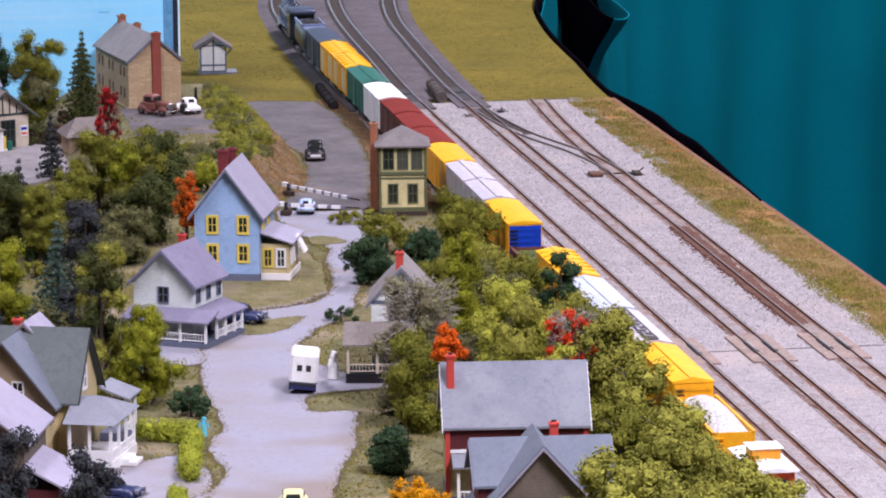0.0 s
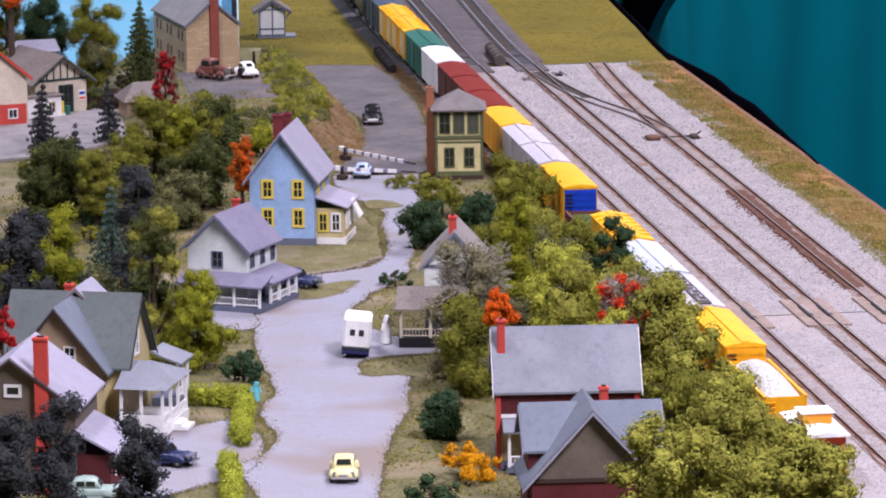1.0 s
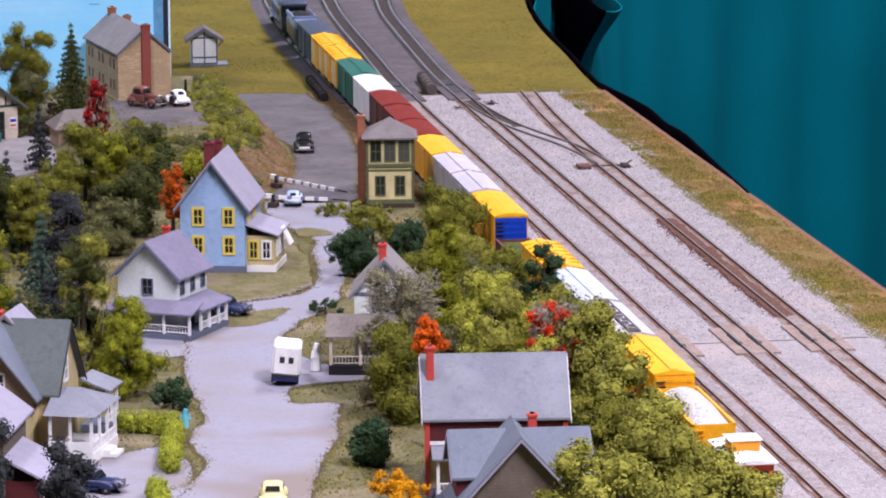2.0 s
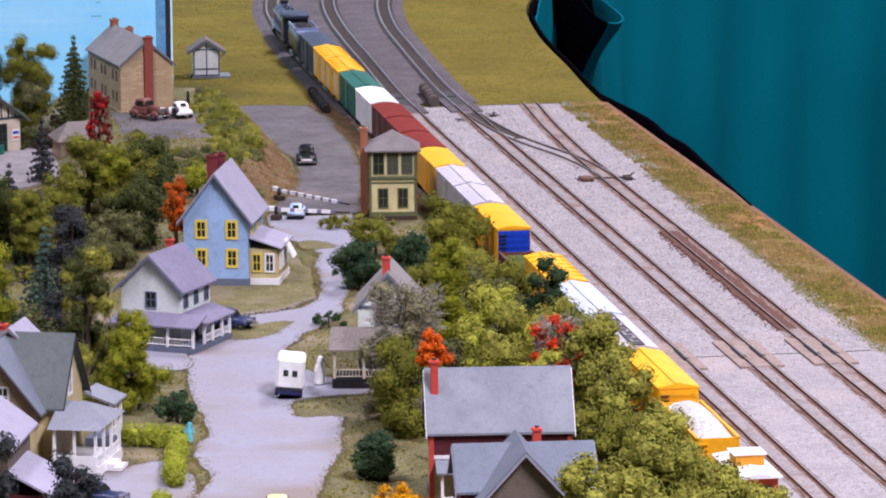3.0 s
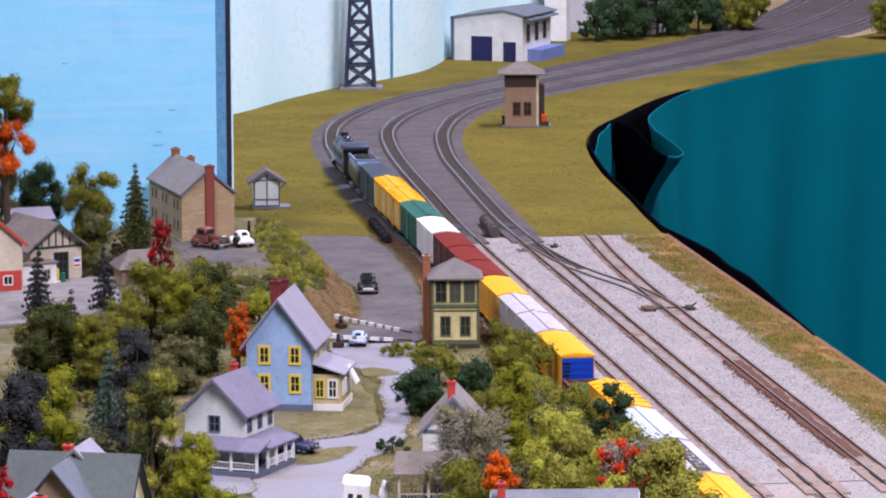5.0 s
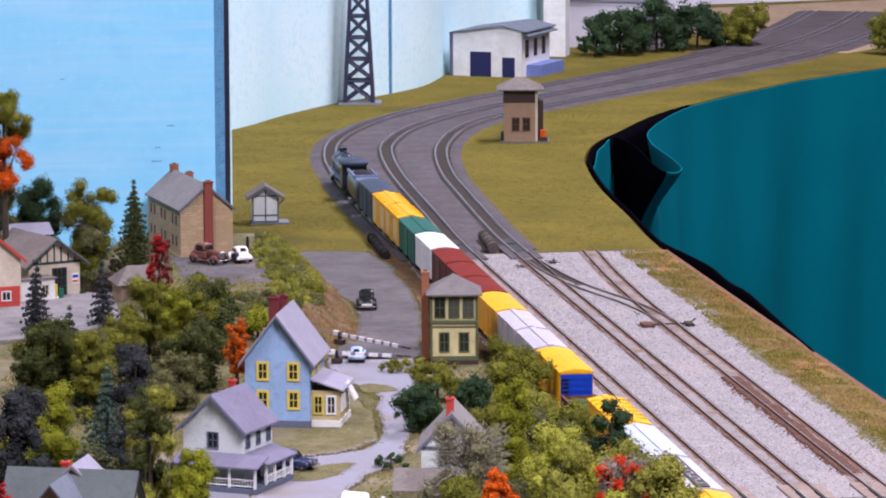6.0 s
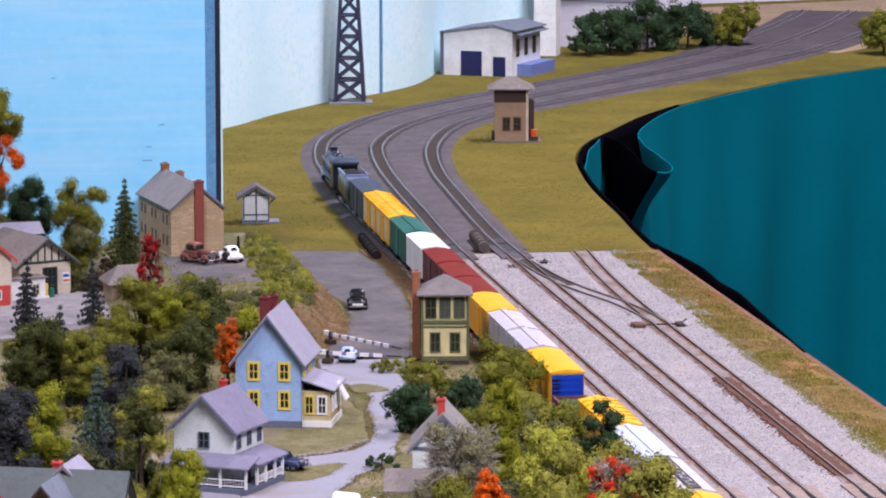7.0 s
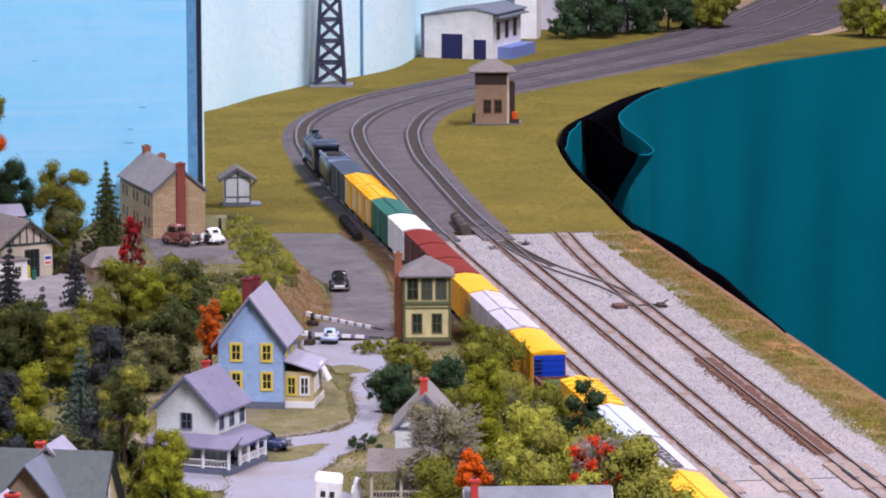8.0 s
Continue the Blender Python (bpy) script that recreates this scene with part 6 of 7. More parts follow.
# white warehouse by the far sky board
shop = thing("warehouse", 23.24, 125.9, 0.0, -30, "white warehouse with navy doors and low grey roof", "building")
part("wall", box(-3.65, 3.65, -4.0, 4.0, 0, 4.15), M_WHITE, shop)
part("roof", extrude_y(bmesh.new(), [(-3.9, 4.2), (-3.9, 4.35), (1.6, 5.15), (4.2, 4.6), (4.2, 4.45), (1.6, 4.98)], -4.3, 4.4), M_ROOFSLATE, shop)
part("gable", extrude_y(bmesh.new(), [(-3.65, 4.15), (3.65, 4.15), (3.65, 4.5), (1.6, 4.95), (-3.65, 4.2)], -4.0, 4.0), M_WHITE, shop)
part("garage_door", box(-1.75, 0.45, -4.07, -4.0, 0, 2.45), M_NAVY, shop)
part("door", box(1.65, 2.95, -4.07, -4.0, 0, 1.95), M_NAVY, shop)
part("corner_board", box(-3.95, -3.6, -4.06, -3.6, 0, 4.2), M_SLATE, shop)
part("platform", box(3.65, 5.2, -2.6, 4.0, 0, 1.15), M_DOCKBLUE, shop, "blue loading platform")
for wy in (-2.5, -0.1, 2.2):
    window(shop, 3.66, wy, 2.75, 0.75, 1.6, 90, M_TIE, (1, 2))
part("lean_roof", extrude_y(bmesh.new(), [(3.66, 4.3), (3.66, 4.4), (4.5, 4.17), (4.5, 4.07)], -4.0, 4.2), M_ROOFSLATE, shop)

# lattice tower in the corner
mast = thing("lattice_tower", 5.5, 98.9, 0.0, -8, "tall dark blue-grey steel lattice tower on a grey base", "tower")
part("base", box(-1.9, 2.1, -1.4, 1.4, -0.05, 0.22, bevel=0.04), M_ROOFGREY, mast)
corner = lambda s, t, z: (s * (1.35 - 0.055 * z), t * (1.15 - 0.047 * z), z)  # noqa: E731
for s in (-1, 1):
    for t in (-1, 1):
        part("leg", tube(bmesh.new(), corner(s, t, 0.2), corner(s, t, 20), 0.2, 0.16, 5), M_MASTBLUE, mast)
for z in range(0, 19, 2):
    for a, b in (((-1, -1), (1, -1)), ((1, -1), (1, 1)), ((1, 1), (-1, 1)), ((-1, 1), (-1, -1))):
        part("brace", tube(bmesh.new(), corner(*a, z + 0.3), corner(*b, z + 2.2), 0.13, 0.13, 4), M_MASTBLUE, mast)
        part("brace", tube(bmesh.new(), corner(*b, z + 0.3), corner(*a, z + 2.2), 0.13, 0.13, 4), M_MASTBLUE, mast)
        part("brace", tube(bmesh.new(), corner(*a, z + 2.2), corner(*b, z + 2.2), 0.13, 0.13, 4), M_MASTBLUE, mast)


# ---- trees and shrubs ----
def clumps(name, blobs, mat, parent, flake=0.13, fill=0.9, label="", seed=1):
    """Foliage of many small ragged flakes on uneven clumps."""
    rnd = np.random.RandomState(seed)
    verts, tris, at = [], [], 0
    ico = bmesh.new()
    bmesh.ops.create_icosphere(ico, subdivisions=1, radius=1.0)
    iv, it = np.array([v.co[:] for v in ico.verts]), np.array([[v.index for v in f.verts] for f in ico.faces])
    ico.free()
    for x, y, z, r in blobs:
        c = np.array((x, y, z))
        core = iv * (r * 0.74, r * 0.74, r * 0.7) * rnd.uniform(0.7, 1.15, (len(iv), 1)) + c
        verts.append(core), tris.append(it + at)
        at += len(core)
        n = max(8, int(fill * 4 * np.pi * r * r / flake ** 2 * 1.25))
        d = rnd.normal(size=(n, 3))
        d /= np.linalg.norm(d, axis=1, keepdims=True)
        lump = 1 + 0.16 * np.sin(5.1 * d[:, 0] + x * 9) * np.sin(4.7 * d[:, 1] + y * 7) + 0.1 * np.sin(6.3 * d[:, 2] + z * 5)
        p = c + d * (r * lump * rnd.uniform(0.7, 1.14, n))[:, None]
        a = rnd.normal(size=(n, 3))
        a -= d * (a * d).sum(1, keepdims=True) * 0.85
        a /= np.linalg.norm(a, axis=1, keepdims=True)
        b = np.cross(d, a)
        s = flake * 0.74 * rnd.uniform(0.5, 1.35, (n, 1))
        q = np.stack([p - a * s * 0.6 - b * s * 0.4, p + a * s * 0.6 - b * s * 0.35, p + b * s * 0.7, p + d * s * 0.33], 1).reshape(-1, 3)
        verts.append(q)
        tris.append((np.array([(0, 1, 3), (1, 2, 3), (2, 0, 3)])[None] + 4 * np.arange(n)[:, None, None]).reshape(-1, 3) + at)
        at += len(q)
    me = bpy.data.meshes.new(name)
    me.from_pydata((np.concatenate(verts) * U).tolist(), [], np.concatenate(tris).tolist())
    me.materials.append(mat)
    return part(name, me, mat, parent, label)


def limbs(bm, rnd, h, r, n, z0, spread_to):
    for i in range(n):
        a = rnd.uniform(0, 2 * math.pi)
        z = h * rnd.uniform(z0, 0.8)
        e = (math.cos(a) * spread_to * rnd.uniform(0.5, 0.95), math.sin(a) * spread_to * rnd.uniform(0.5, 0.95), min(h * 0.97, z + h * rnd.uniform(0.08, 0.25)))
        tube(bm, (0, 0, z), e, r * 0.4, r * 0.12, 5)


def tree(x, y, z0, top, r, mat, label, kind="round", flake=0.13, seed=0, second=None, name="tree", group="model trees", autumn=0.0, z_base=None):
    """z0 is where the crown begins, top its tip, both over the table; the trunk stands on the ground."""
    ground = land(x, y) if z_base is None else z_base
    h, c0 = top - ground, max(0.15, z0 - ground)
    rnd = random.Random(seed * 7 + int(abs(x * 31 + y * 17)))
    ob = thing(name, x, y, ground - 0.05, rnd.uniform(0, 360), label, "tree" if name == "tree" else "shrub", group)
    bm = tube(bmesh.new(), (0, 0, 0), (0, 0, h * 0.9), 0.06 + 0.02 * h, 0.03, 7)
    limbs(bm, rnd, h, 0.05 + 0.018 * h, 7 if kind != "spruce" else 0, min(0.7, c0 / h), r * 0.8)
    part("trunk", bm, M_TRUNK, ob)
    blobs, more = [], []
    span = h - c0
    if kind == "spruce":
        layers = max(6, int(span / 0.32))
        for k in range(layers):
            f = k / (layers - 1)
            rr = r * (1 - f) ** 0.9 + 0.06
            z = c0 + span * f
            n = max(1, int(rr * 9))
            a0 = rnd.uniform(0, 6.28)
            for i in range(n):
                a = a0 + i * 6.283 / n + rnd.uniform(-0.25, 0.25)
                reach = rnd.uniform(0.75, 1.1)
                for q in (0.3, 0.62, 0.92):
                    if rr * q > 0.09 or q == 0.3:
                        blobs.append((math.cos(a) * rr * q * reach, math.sin(a) * rr * q * reach, z - rr * q * 0.28, 0.2 - 0.09 * q))
    else:
        volume = {"round": 66, "column": 96, "lacy": 150, "bush": 36, "wide": 78, "twiggy": 84}[kind]
        size = {"round": 0.31, "column": 0.34, "lacy": 0.24, "bush": 0.4, "wide": 0.33, "twiggy": 0.25}[kind] * min(r, span * 0.55)
        profile = {"round": lambda f: math.sin(math.pi * (0.12 + 0.80 * f)) ** 0.6, "bush": lambda f: math.sqrt(max(0.05, 1 - 0.85 * f * f)),
                   "column": lambda f: (1 - 0.55 * f) * min(1, 0.55 + f * 3), "wide": lambda f: math.sin(math.pi * (0.15 + 0.75 * f)) ** 0.5,
                   "lacy": lambda f: (1 - 0.45 * f) * min(1, 0.7 + f * 3),
                   "twiggy": lambda f: math.sin(math.pi * (0.2 + 0.7 * f)) ** 0.5}[kind]
        lean, twist = rnd.uniform(0, 6.28), rnd.uniform(0, 6.28)
        boughs = max(7, volume // 6)
        for i in range(boughs):
            f0 = (i + rnd.random()) / boughs
            a0 = i * 2.4 + rnd.uniform(-0.5, 0.5)
            uneven = 1 + 0.22 * math.sin(2 * a0 + lean) * math.sin(5 * f0 + twist) + rnd.uniform(-0.14, 0.16)
            rad0 = (r - size * 0.8) * profile(f0) * math.sqrt(rnd.uniform(0.42, 1.0)) * uneven
            turned = f0 < autumn if autumn else rnd.random() < 0.35
            cx, cy, cz = math.cos(a0) * rad0, math.sin(a0) * rad0, c0 + size * 0.5 + (span - size * 1.1) * f0
            for k in range(5):
                g = size * 1.2
                blob = (cx + rnd.gauss(0, 0.5) * g, cy + rnd.gauss(0, 0.5) * g, min(h - 0.05, max(c0 + 0.05, cz + rnd.gauss(0, 0.4) * g)), size * rnd.uniform(0.5, 1.1) * (1.3 if k == 0 else 1.0))
                (more if second and turned else blobs).append(blob)
    clumps("crown", blobs, mat, ob, flake, 0.95 if kind != "twiggy" else 0.75, seed=seed + 3)
    if more:
        clumps("crown", more, second, ob, flake, 0.9, seed=seed + 9)
    if kind == "lacy":
        bm = bmesh.new()
        for i in range(70):
            a, q = rnd.uniform(0, 6.283), r * 0.95 * rnd.uniform(0.55, 1.0)
            p = Vector((math.cos(a) * q, math.sin(a) * q, c0 + span * rnd.uniform(0.0, 0.6)))
            tube(bm, p, p + Vector((rnd.uniform(-0.2, 0.2), rnd.uniform(-0.2, 0.2), rnd.uniform(0.3, 0.9))), 0.03, 0.015, 4)
        tagged(part("twig", bm, M_TWIG, ob, "bare upright stems"), kind="stuff")
    if kind == "twiggy":
        bm = bmesh.new()
        for i in range(1500):
            a, e = rnd.uniform(0, 6.283), rnd.uniform(-0.5, 1.3)
            p = Vector((math.cos(a) * r * 0.85 * math.sqrt(rnd.random()), math.sin(a) * r * 0.85 * math.sqrt(rnd.random()), c0 + span * rnd.uniform(0.1, 0.97)))
            d = Vector((math.cos(a) * math.cos(e), math.sin(a) * math.cos(e), math.sin(e))) * rnd.uniform(0.12, 0.42) * r * 0.6
            tube(bm, p, p + d, 0.027, 0.012, 3)
        tagged(part("twig", bm, M_TWIG, ob, "bare grey twigs"), kind="stuff")
    return ob


OLIVE, BRIGHT, DARK, BLACKISH, PALE = (
    "olive green foam-leaved model tree", "bright yellow-green model tree with ragged leaves", "deep green model tree with dense clumps",
    "grey-black clumpy model evergreen", "pale olive model tree with lumpy foliage")
# round the near houses
tree(-29.4, -91, 1.6, 8.6, 1.2, M_LEAFBLACK, BLACKISH, "column", seed=1)
tree(-29.0, -96.5, 0.3, 7.6, 1.5, M_LEAFPALE, "tall narrow olive tree with bare upright stems", "lacy", 0.1, seed=2, second=M_SPRUCE)
tree(-27.1, -98, 0.3, 4.5, 1.3, M_LEAFBRIGHT, BRIGHT, "column", 0.1, seed=3)
tree(-35.2, -100, 0.6, 8.4, 1.6, M_LEAFBLACK, BLACKISH, "column", seed=4)
tree(-33.6, -97, 0.6, 7.6, 1.35, M_LEAFBRIGHT, BRIGHT, "column", 0.1, seed=5)
tree(-30.0, -82, 0.4, 6.0, 2.1, M_BLUESPRUCE, "blue-green spruce with drooping boughs", "spruce", 0.1, seed=6)
tree(-25.3, -101, 0.0, 1.35, 1.0, M_LEAFDARK, "dark green rounded shrub on the lawn", "bush", seed=7, name="shrub")
tree(-37.4, -138, 0.6, 7.2, 1.3, M_LEAFBLACK, BLACKISH, "column", seed=8)
tree(-35.6, -136, 0.6, 7.3, 1.3, M_LEAFBLACK, BLACKISH, "column", seed=9)
tree(-32.4, -134, 0.6, 6.0, 1.2, M_LEAFBLACK, BLACKISH, "column", seed=10)
tree(-36.7, -113, 3.2, 6.4, 0.6, M_RED, "small bright red autumn tree", "round", seed=11)
# on the hillside
tree(-31.4, -58, 1.5, 4.9, 1.45, M_SPRUCE, "dark olive model tree with dense clumps", "round", seed=12)
tree(-29.6, -61, 1.2, 4.4, 1.4, M_LEAF, OLIVE, "round", seed=13)
tree(-27.6, -56, 1.4, 4.4, 1.35, M_LEAF, OLIVE, "round", seed=14)
tree(-25.5, -50, 2.2, 5.7, 1.45, M_LEAF, OLIVE, "round", seed=15)
tree(-23.6, -52, 1.9, 5.5, 1.65, M_LEAF, OLIVE, "round", seed=16, second=M_LEAFBRIGHT)
tree(-21.7, -49, 1.9, 4.4, 1.3, M_LEAF, OLIVE, "round", seed=17)
tree(-31.1, -33, 0.7, 4.5, 1.1, M_LEAFBLACK, "small blackish conifer beside the yard", "spruce", seed=18)
tree(-26.9, -31, 0.6, 4.0, 1.0, M_LEAFBLACK, "small blackish conifer beside the yard", "spruce", seed=19)
tree(-29.6, -42, 0.9, 3.0, 0.85, M_LEAFBLACK, "small blackish conifer beside the yard", "spruce", seed=20)
tree(-21.2, -58, 1.4, 4.5, 0.7, M_RUSTLEAF, "orange autumn tree behind the blue house", "column", 0.12, seed=21, second=M_ORANGE)
tree(-23.0, -27, 1.9, 5.1, 0.85, M_RED, "red autumn tree beside the low shed", "lacy", 0.12, seed=22, second=M_DARKRED)
tree(-23.6, -13, 0.8, 6.9, 1.75, M_SPRUCE, "olive green spruce before the sky board", "spruce", 0.1, seed=23)
tree(-26.5, -11, 0.8, 6.5, 1.75, M_LEAF, OLIVE, "wide", 0.12, seed=24, second=M_LEAFGREY)
tree(-29.7, -9, 1.8, 6.6, 1.7, M_LEAFDARK, DARK, "wide", 0.11, seed=25)
tree(-32.3, -11, 2.2, 7.4, 1.25, M_LEAF, OLIVE, "wide", 0.12, seed=126, second=M_LEAFGREY)
tree(-32.1, -14, 7.0, 13.2, 1.6, M_LEAF, "tall olive tree with orange autumn boughs", "wide", 0.12, seed=26, second=M_ORANGE, autumn=0.5)
tree(-18.8, -46, 1.3, 3.2, 1.0, M_LEAFBRIGHT, "yellow-green shrub on the hill", "bush", seed=28, name="shrub")
# by the crossing and along the train
tree(-10.2, -60, 0.3, 2.1, 1.6, M_LEAF, OLIVE, "wide", seed=29)
tree(-12.6, -70, 0.2, 2.6, 1.25, M_LEAFDARK, DARK, "round", seed=30)
tree(-15.5, -80, 0.0, 0.8, 0.9, M_LEAFDARK, "low dark green shrub beside the road", "bush", seed=31, name="shrub")
tree(-6.7, -66, 0.6, 4.1, 1.75, M_LEAF, OLIVE, "round", seed=32)
tree(-9.5, -68, 0.4, 2.6, 1.25, M_LEAFDARK, DARK, "round", seed=33)
tree(-11.15, -92, 0.8, 6.55, 1.2, M_LEAFBRIGHT, "pointed olive model tree", "column", 0.11, seed=34)
for tx, ty, top, rad, leaf in ((-10.6, -84, 3.9, 1.5, M_LEAF), (-8.2, -79, 3.6, 1.5, M_LEAFPALE), (-8.9, -90, 4.6, 1.4, M_LEAFGREY), (-13.2, -84, 2.4, 1.2, M_LEAFDARK)):
    tree(tx, ty, 0.3, top, rad, leaf, "olive tree in the wood behind the white house", "round", 0.12, seed=round(-ty), group="wood beside the train")
tree(-14.7, -101.5, 0.3, 6.2, 2.0, M_LICHEN, "grey-twigged tree with thin green leaves", "twiggy", 0.1, seed=35, second=M_LEAFPALE)
tree(-15.1, -105, 0.0, 4.3, 1.8, M_LEAF, OLIVE, "wide", 0.12, seed=36)
tree(-11.0, -105.5, 1.0, 6.7, 1.75, M_LEAFLIGHT, BRIGHT, "wide", 0.13, seed=37, second=M_LEAFPALE)
tree(-6.3, -92, 1.4, 5.3, 1.1, M_LEAFDARK, DARK, "round", seed=38)
tree(-7.0, -108, 0.4, 5.5, 1.6, M_LEAFPALE, PALE, "wide", 0.17, seed=39)
tree(-7.2, -115, 0.3, 4.9, 1.55, M_LEAFPALE, PALE, "wide", 0.17, seed=40)
tree(-15.0, -111, 4.3, 5.75, 0.72, M_ORANGE, "small orange autumn tree behind the grey roof", "round", seed=41)
tree(-8.7, -107.5, 2.2, 5.6, 1.2, M_SCARLET, "scarlet autumn tree behind the grey roof", "twiggy", 0.14, seed=42)
tree(-9.9, -109.6, 0.6, 4.4, 0.95, M_LEAFLIGHT, BRIGHT, "wide", 0.13, seed=52, second=M_LEAFPALE)
tree(-8.4, -128, 0.4, 5.5, 2.2, M_LEAFPALE, PALE, "wide", 0.17, seed=43)
tree(-14.4, -142, 1.0, 7.1, 1.5, M_LEAFPALE, PALE, "wide", 0.18, seed=44)
tree(-13.0, -145, 1.0, 7.3, 1.8, M_LEAFPALE, PALE, "wide", 0.18, seed=45)
tree(-7.8, -138, 0.5, 5.2, 1.9, M_LEAFPALE, PALE, "wide", 0.18, seed=46)
tree(-17.9, -121.8, 0.0, 1.45, 1.35, M_GOLD, "low golden-yellow shrub on the lawn", "bush", seed=47, name="shrub")
tree(-17.9, -114, 0.0, 2.0, 1.0, M_LEAFDARK, "dark green irregular shrub on the lawn", "column", seed=48, name="shrub")
tree(-20.2, -126.6, 0.0, 1.3, 1.25, M_LEAFDARK, "dark green low shrub on the lawn", "bush", seed=50, name="shrub")
tree(-11.5, -50.7, 0.0, 0.8, 0.95, M_LEAF, "low olive hedge beside the tower", "bush", seed=49, name="shrub")
tree(-10.1, -50.4, 0.0, 0.85, 0.95, M_LEAFPALE, "low olive hedge beside the tower", "bush", seed=51, name="shrub")


def moss(x, y, r, high, mat, label, seed):
    """A low cushion of clumps that hugs the slope."""
    ob = thing("shrub", x, y, land(x, y), 0, label, "shrub", "scrub on the hill")
    rnd = random.Random(seed)
    blobs = []
    for k in range(int(16 * r * r) + 6):
        a, q = rnd.uniform(0, 6.283), r * math.sqrt(rnd.random())
        dx, dy = math.cos(a) * q, math.sin(a) * q * 1.5
        size = rnd.uniform(0.16, 0.34)
        blobs.append((dx, dy, land(x + dx, y + dy) - land(x, y) + high * (1 - (q / r) ** 2) * rnd.uniform(0.3, 1.0), size))
    clumps("foliage", blobs, mat, ob, 0.11, 0.9, seed=seed)
    return ob


for k in range(64):
    rnd = random.Random(60 + k)
    sy = -33 + 29 * (k + rnd.random()) / 64
    sx = -12.95 - 1.5 * step((-27.0 - sy) / 9.0) - rnd.uniform(0, 2.6) * (0.75 if sy > -15 else 1.0)
    moss(sx, sy, rnd.uniform(0.6, 1.05), rnd.uniform(0.25, 0.7), (M_LEAF, M_LEAFPALE, M_LEAFGREY, M_LEAFPALE, M_LEAF)[k % 5], "low olive scrub hugging the hill's slope", 70 + k)
for k in range(22):
    rnd = random.Random(260 + k)
    moss(-14.4 - rnd.uniform(0, 4.5), -42 + rnd.uniform(0, 13), rnd.uniform(0.4, 0.8), rnd.uniform(0.15, 0.4), (M_LEAFGREY, M_SPRUCE, M_LEAF)[k % 3], "low olive scrub hugging the hill's slope", 270 + k)
# undergrowth that fills the woods
def thicket(count, x0, x1, y0, y1, heights, radii, mats, label, group, seed):
    rnd = random.Random(seed)
    for k in range(count):
        x, y = rnd.uniform(x0, x1), rnd.uniform(y0, y1)
        g = land(x, y)
        tree(x, y, g + 0.1, g + rnd.uniform(*heights), rnd.uniform(*radii), mats[k % len(mats)], label, "round" if heights[1] > 2.5 else "bush", 0.15, seed=seed + k, name="tree" if heights[1] > 2.5 else "shrub", group=group)


thicket(9, -33, -20.5, -62, -46, (2.8, 4.2), (1.2, 1.7), (M_LEAF, M_SPRUCE, M_LEAFGREY), "olive foam-leaved tree in the hillside wood", "hillside wood", 400)
thicket(9, -28.6, -24.6, -18.0, -11.5, (0.7, 1.5), (0.7, 1.2), (M_BRUSH, M_SPRUCE, M_BRUSH), "dead brown brush beside the store", "brush beside the store", 720)
thicket(12, -34, -19.5, -68, -40, (0.8, 1.6), (0.9, 1.5), (M_LEAF, M_LEAFDARK, M_LEAFGREY), "low olive undergrowth on the hillside", "hillside undergrowth", 430)
thicket(7, -36, -26, -92, -76, (1.0, 2.2), (1.0, 1.6), (M_LEAFDARK, M_LEAF, M_LEAFGREY), "dark undergrowth behind the houses", "undergrowth behind houses", 460)
thicket(14, -40, -31, -98, -58, (0.9, 2.2), (1.1, 1.8), (M_SPRUCE, M_LEAFDARK, M_LEAF), "dark olive undergrowth behind the houses", "undergrowth behind houses", 640)
thicket(9, -11.5, -5.9, -112, -84, (2.6, 4.6), (1.2, 1.7), (M_LEAFPALE, M_LEAF, M_LEAFPALE), "olive tree in the wood beside the train", "wood beside the train", 500)
thicket(8, -9.5, -5.9, -138, -112, (2.2, 4.4), (1.3, 1.8), (M_LEAFPALE, M_LEAFPALE, M_LEAF), "pale olive tree in the wood beside the train", "wood beside the train", 530)
thicket(6, -15.4, -12.0, -106, -100, (2.0, 3.4), (1.1, 1.6), (M_LEAF, M_LEAFGREY), "olive tree beside the white house", "wood beside the white house", 560)


# ground cover
def inside(px, py, outline):
    """Which of the points lie within an outline."""
    hit = np.zeros(len(px), bool)
    for (x0, y0), (x1, y1) in zip(outline, outline[1:] + outline[:1]):
        if y0 != y1:
            cut = (y0 > py) != (y1 > py)
            hit ^= cut & (px < (x1 - x0) * (py - y0) / (y1 - y0) + x0)
    return hit


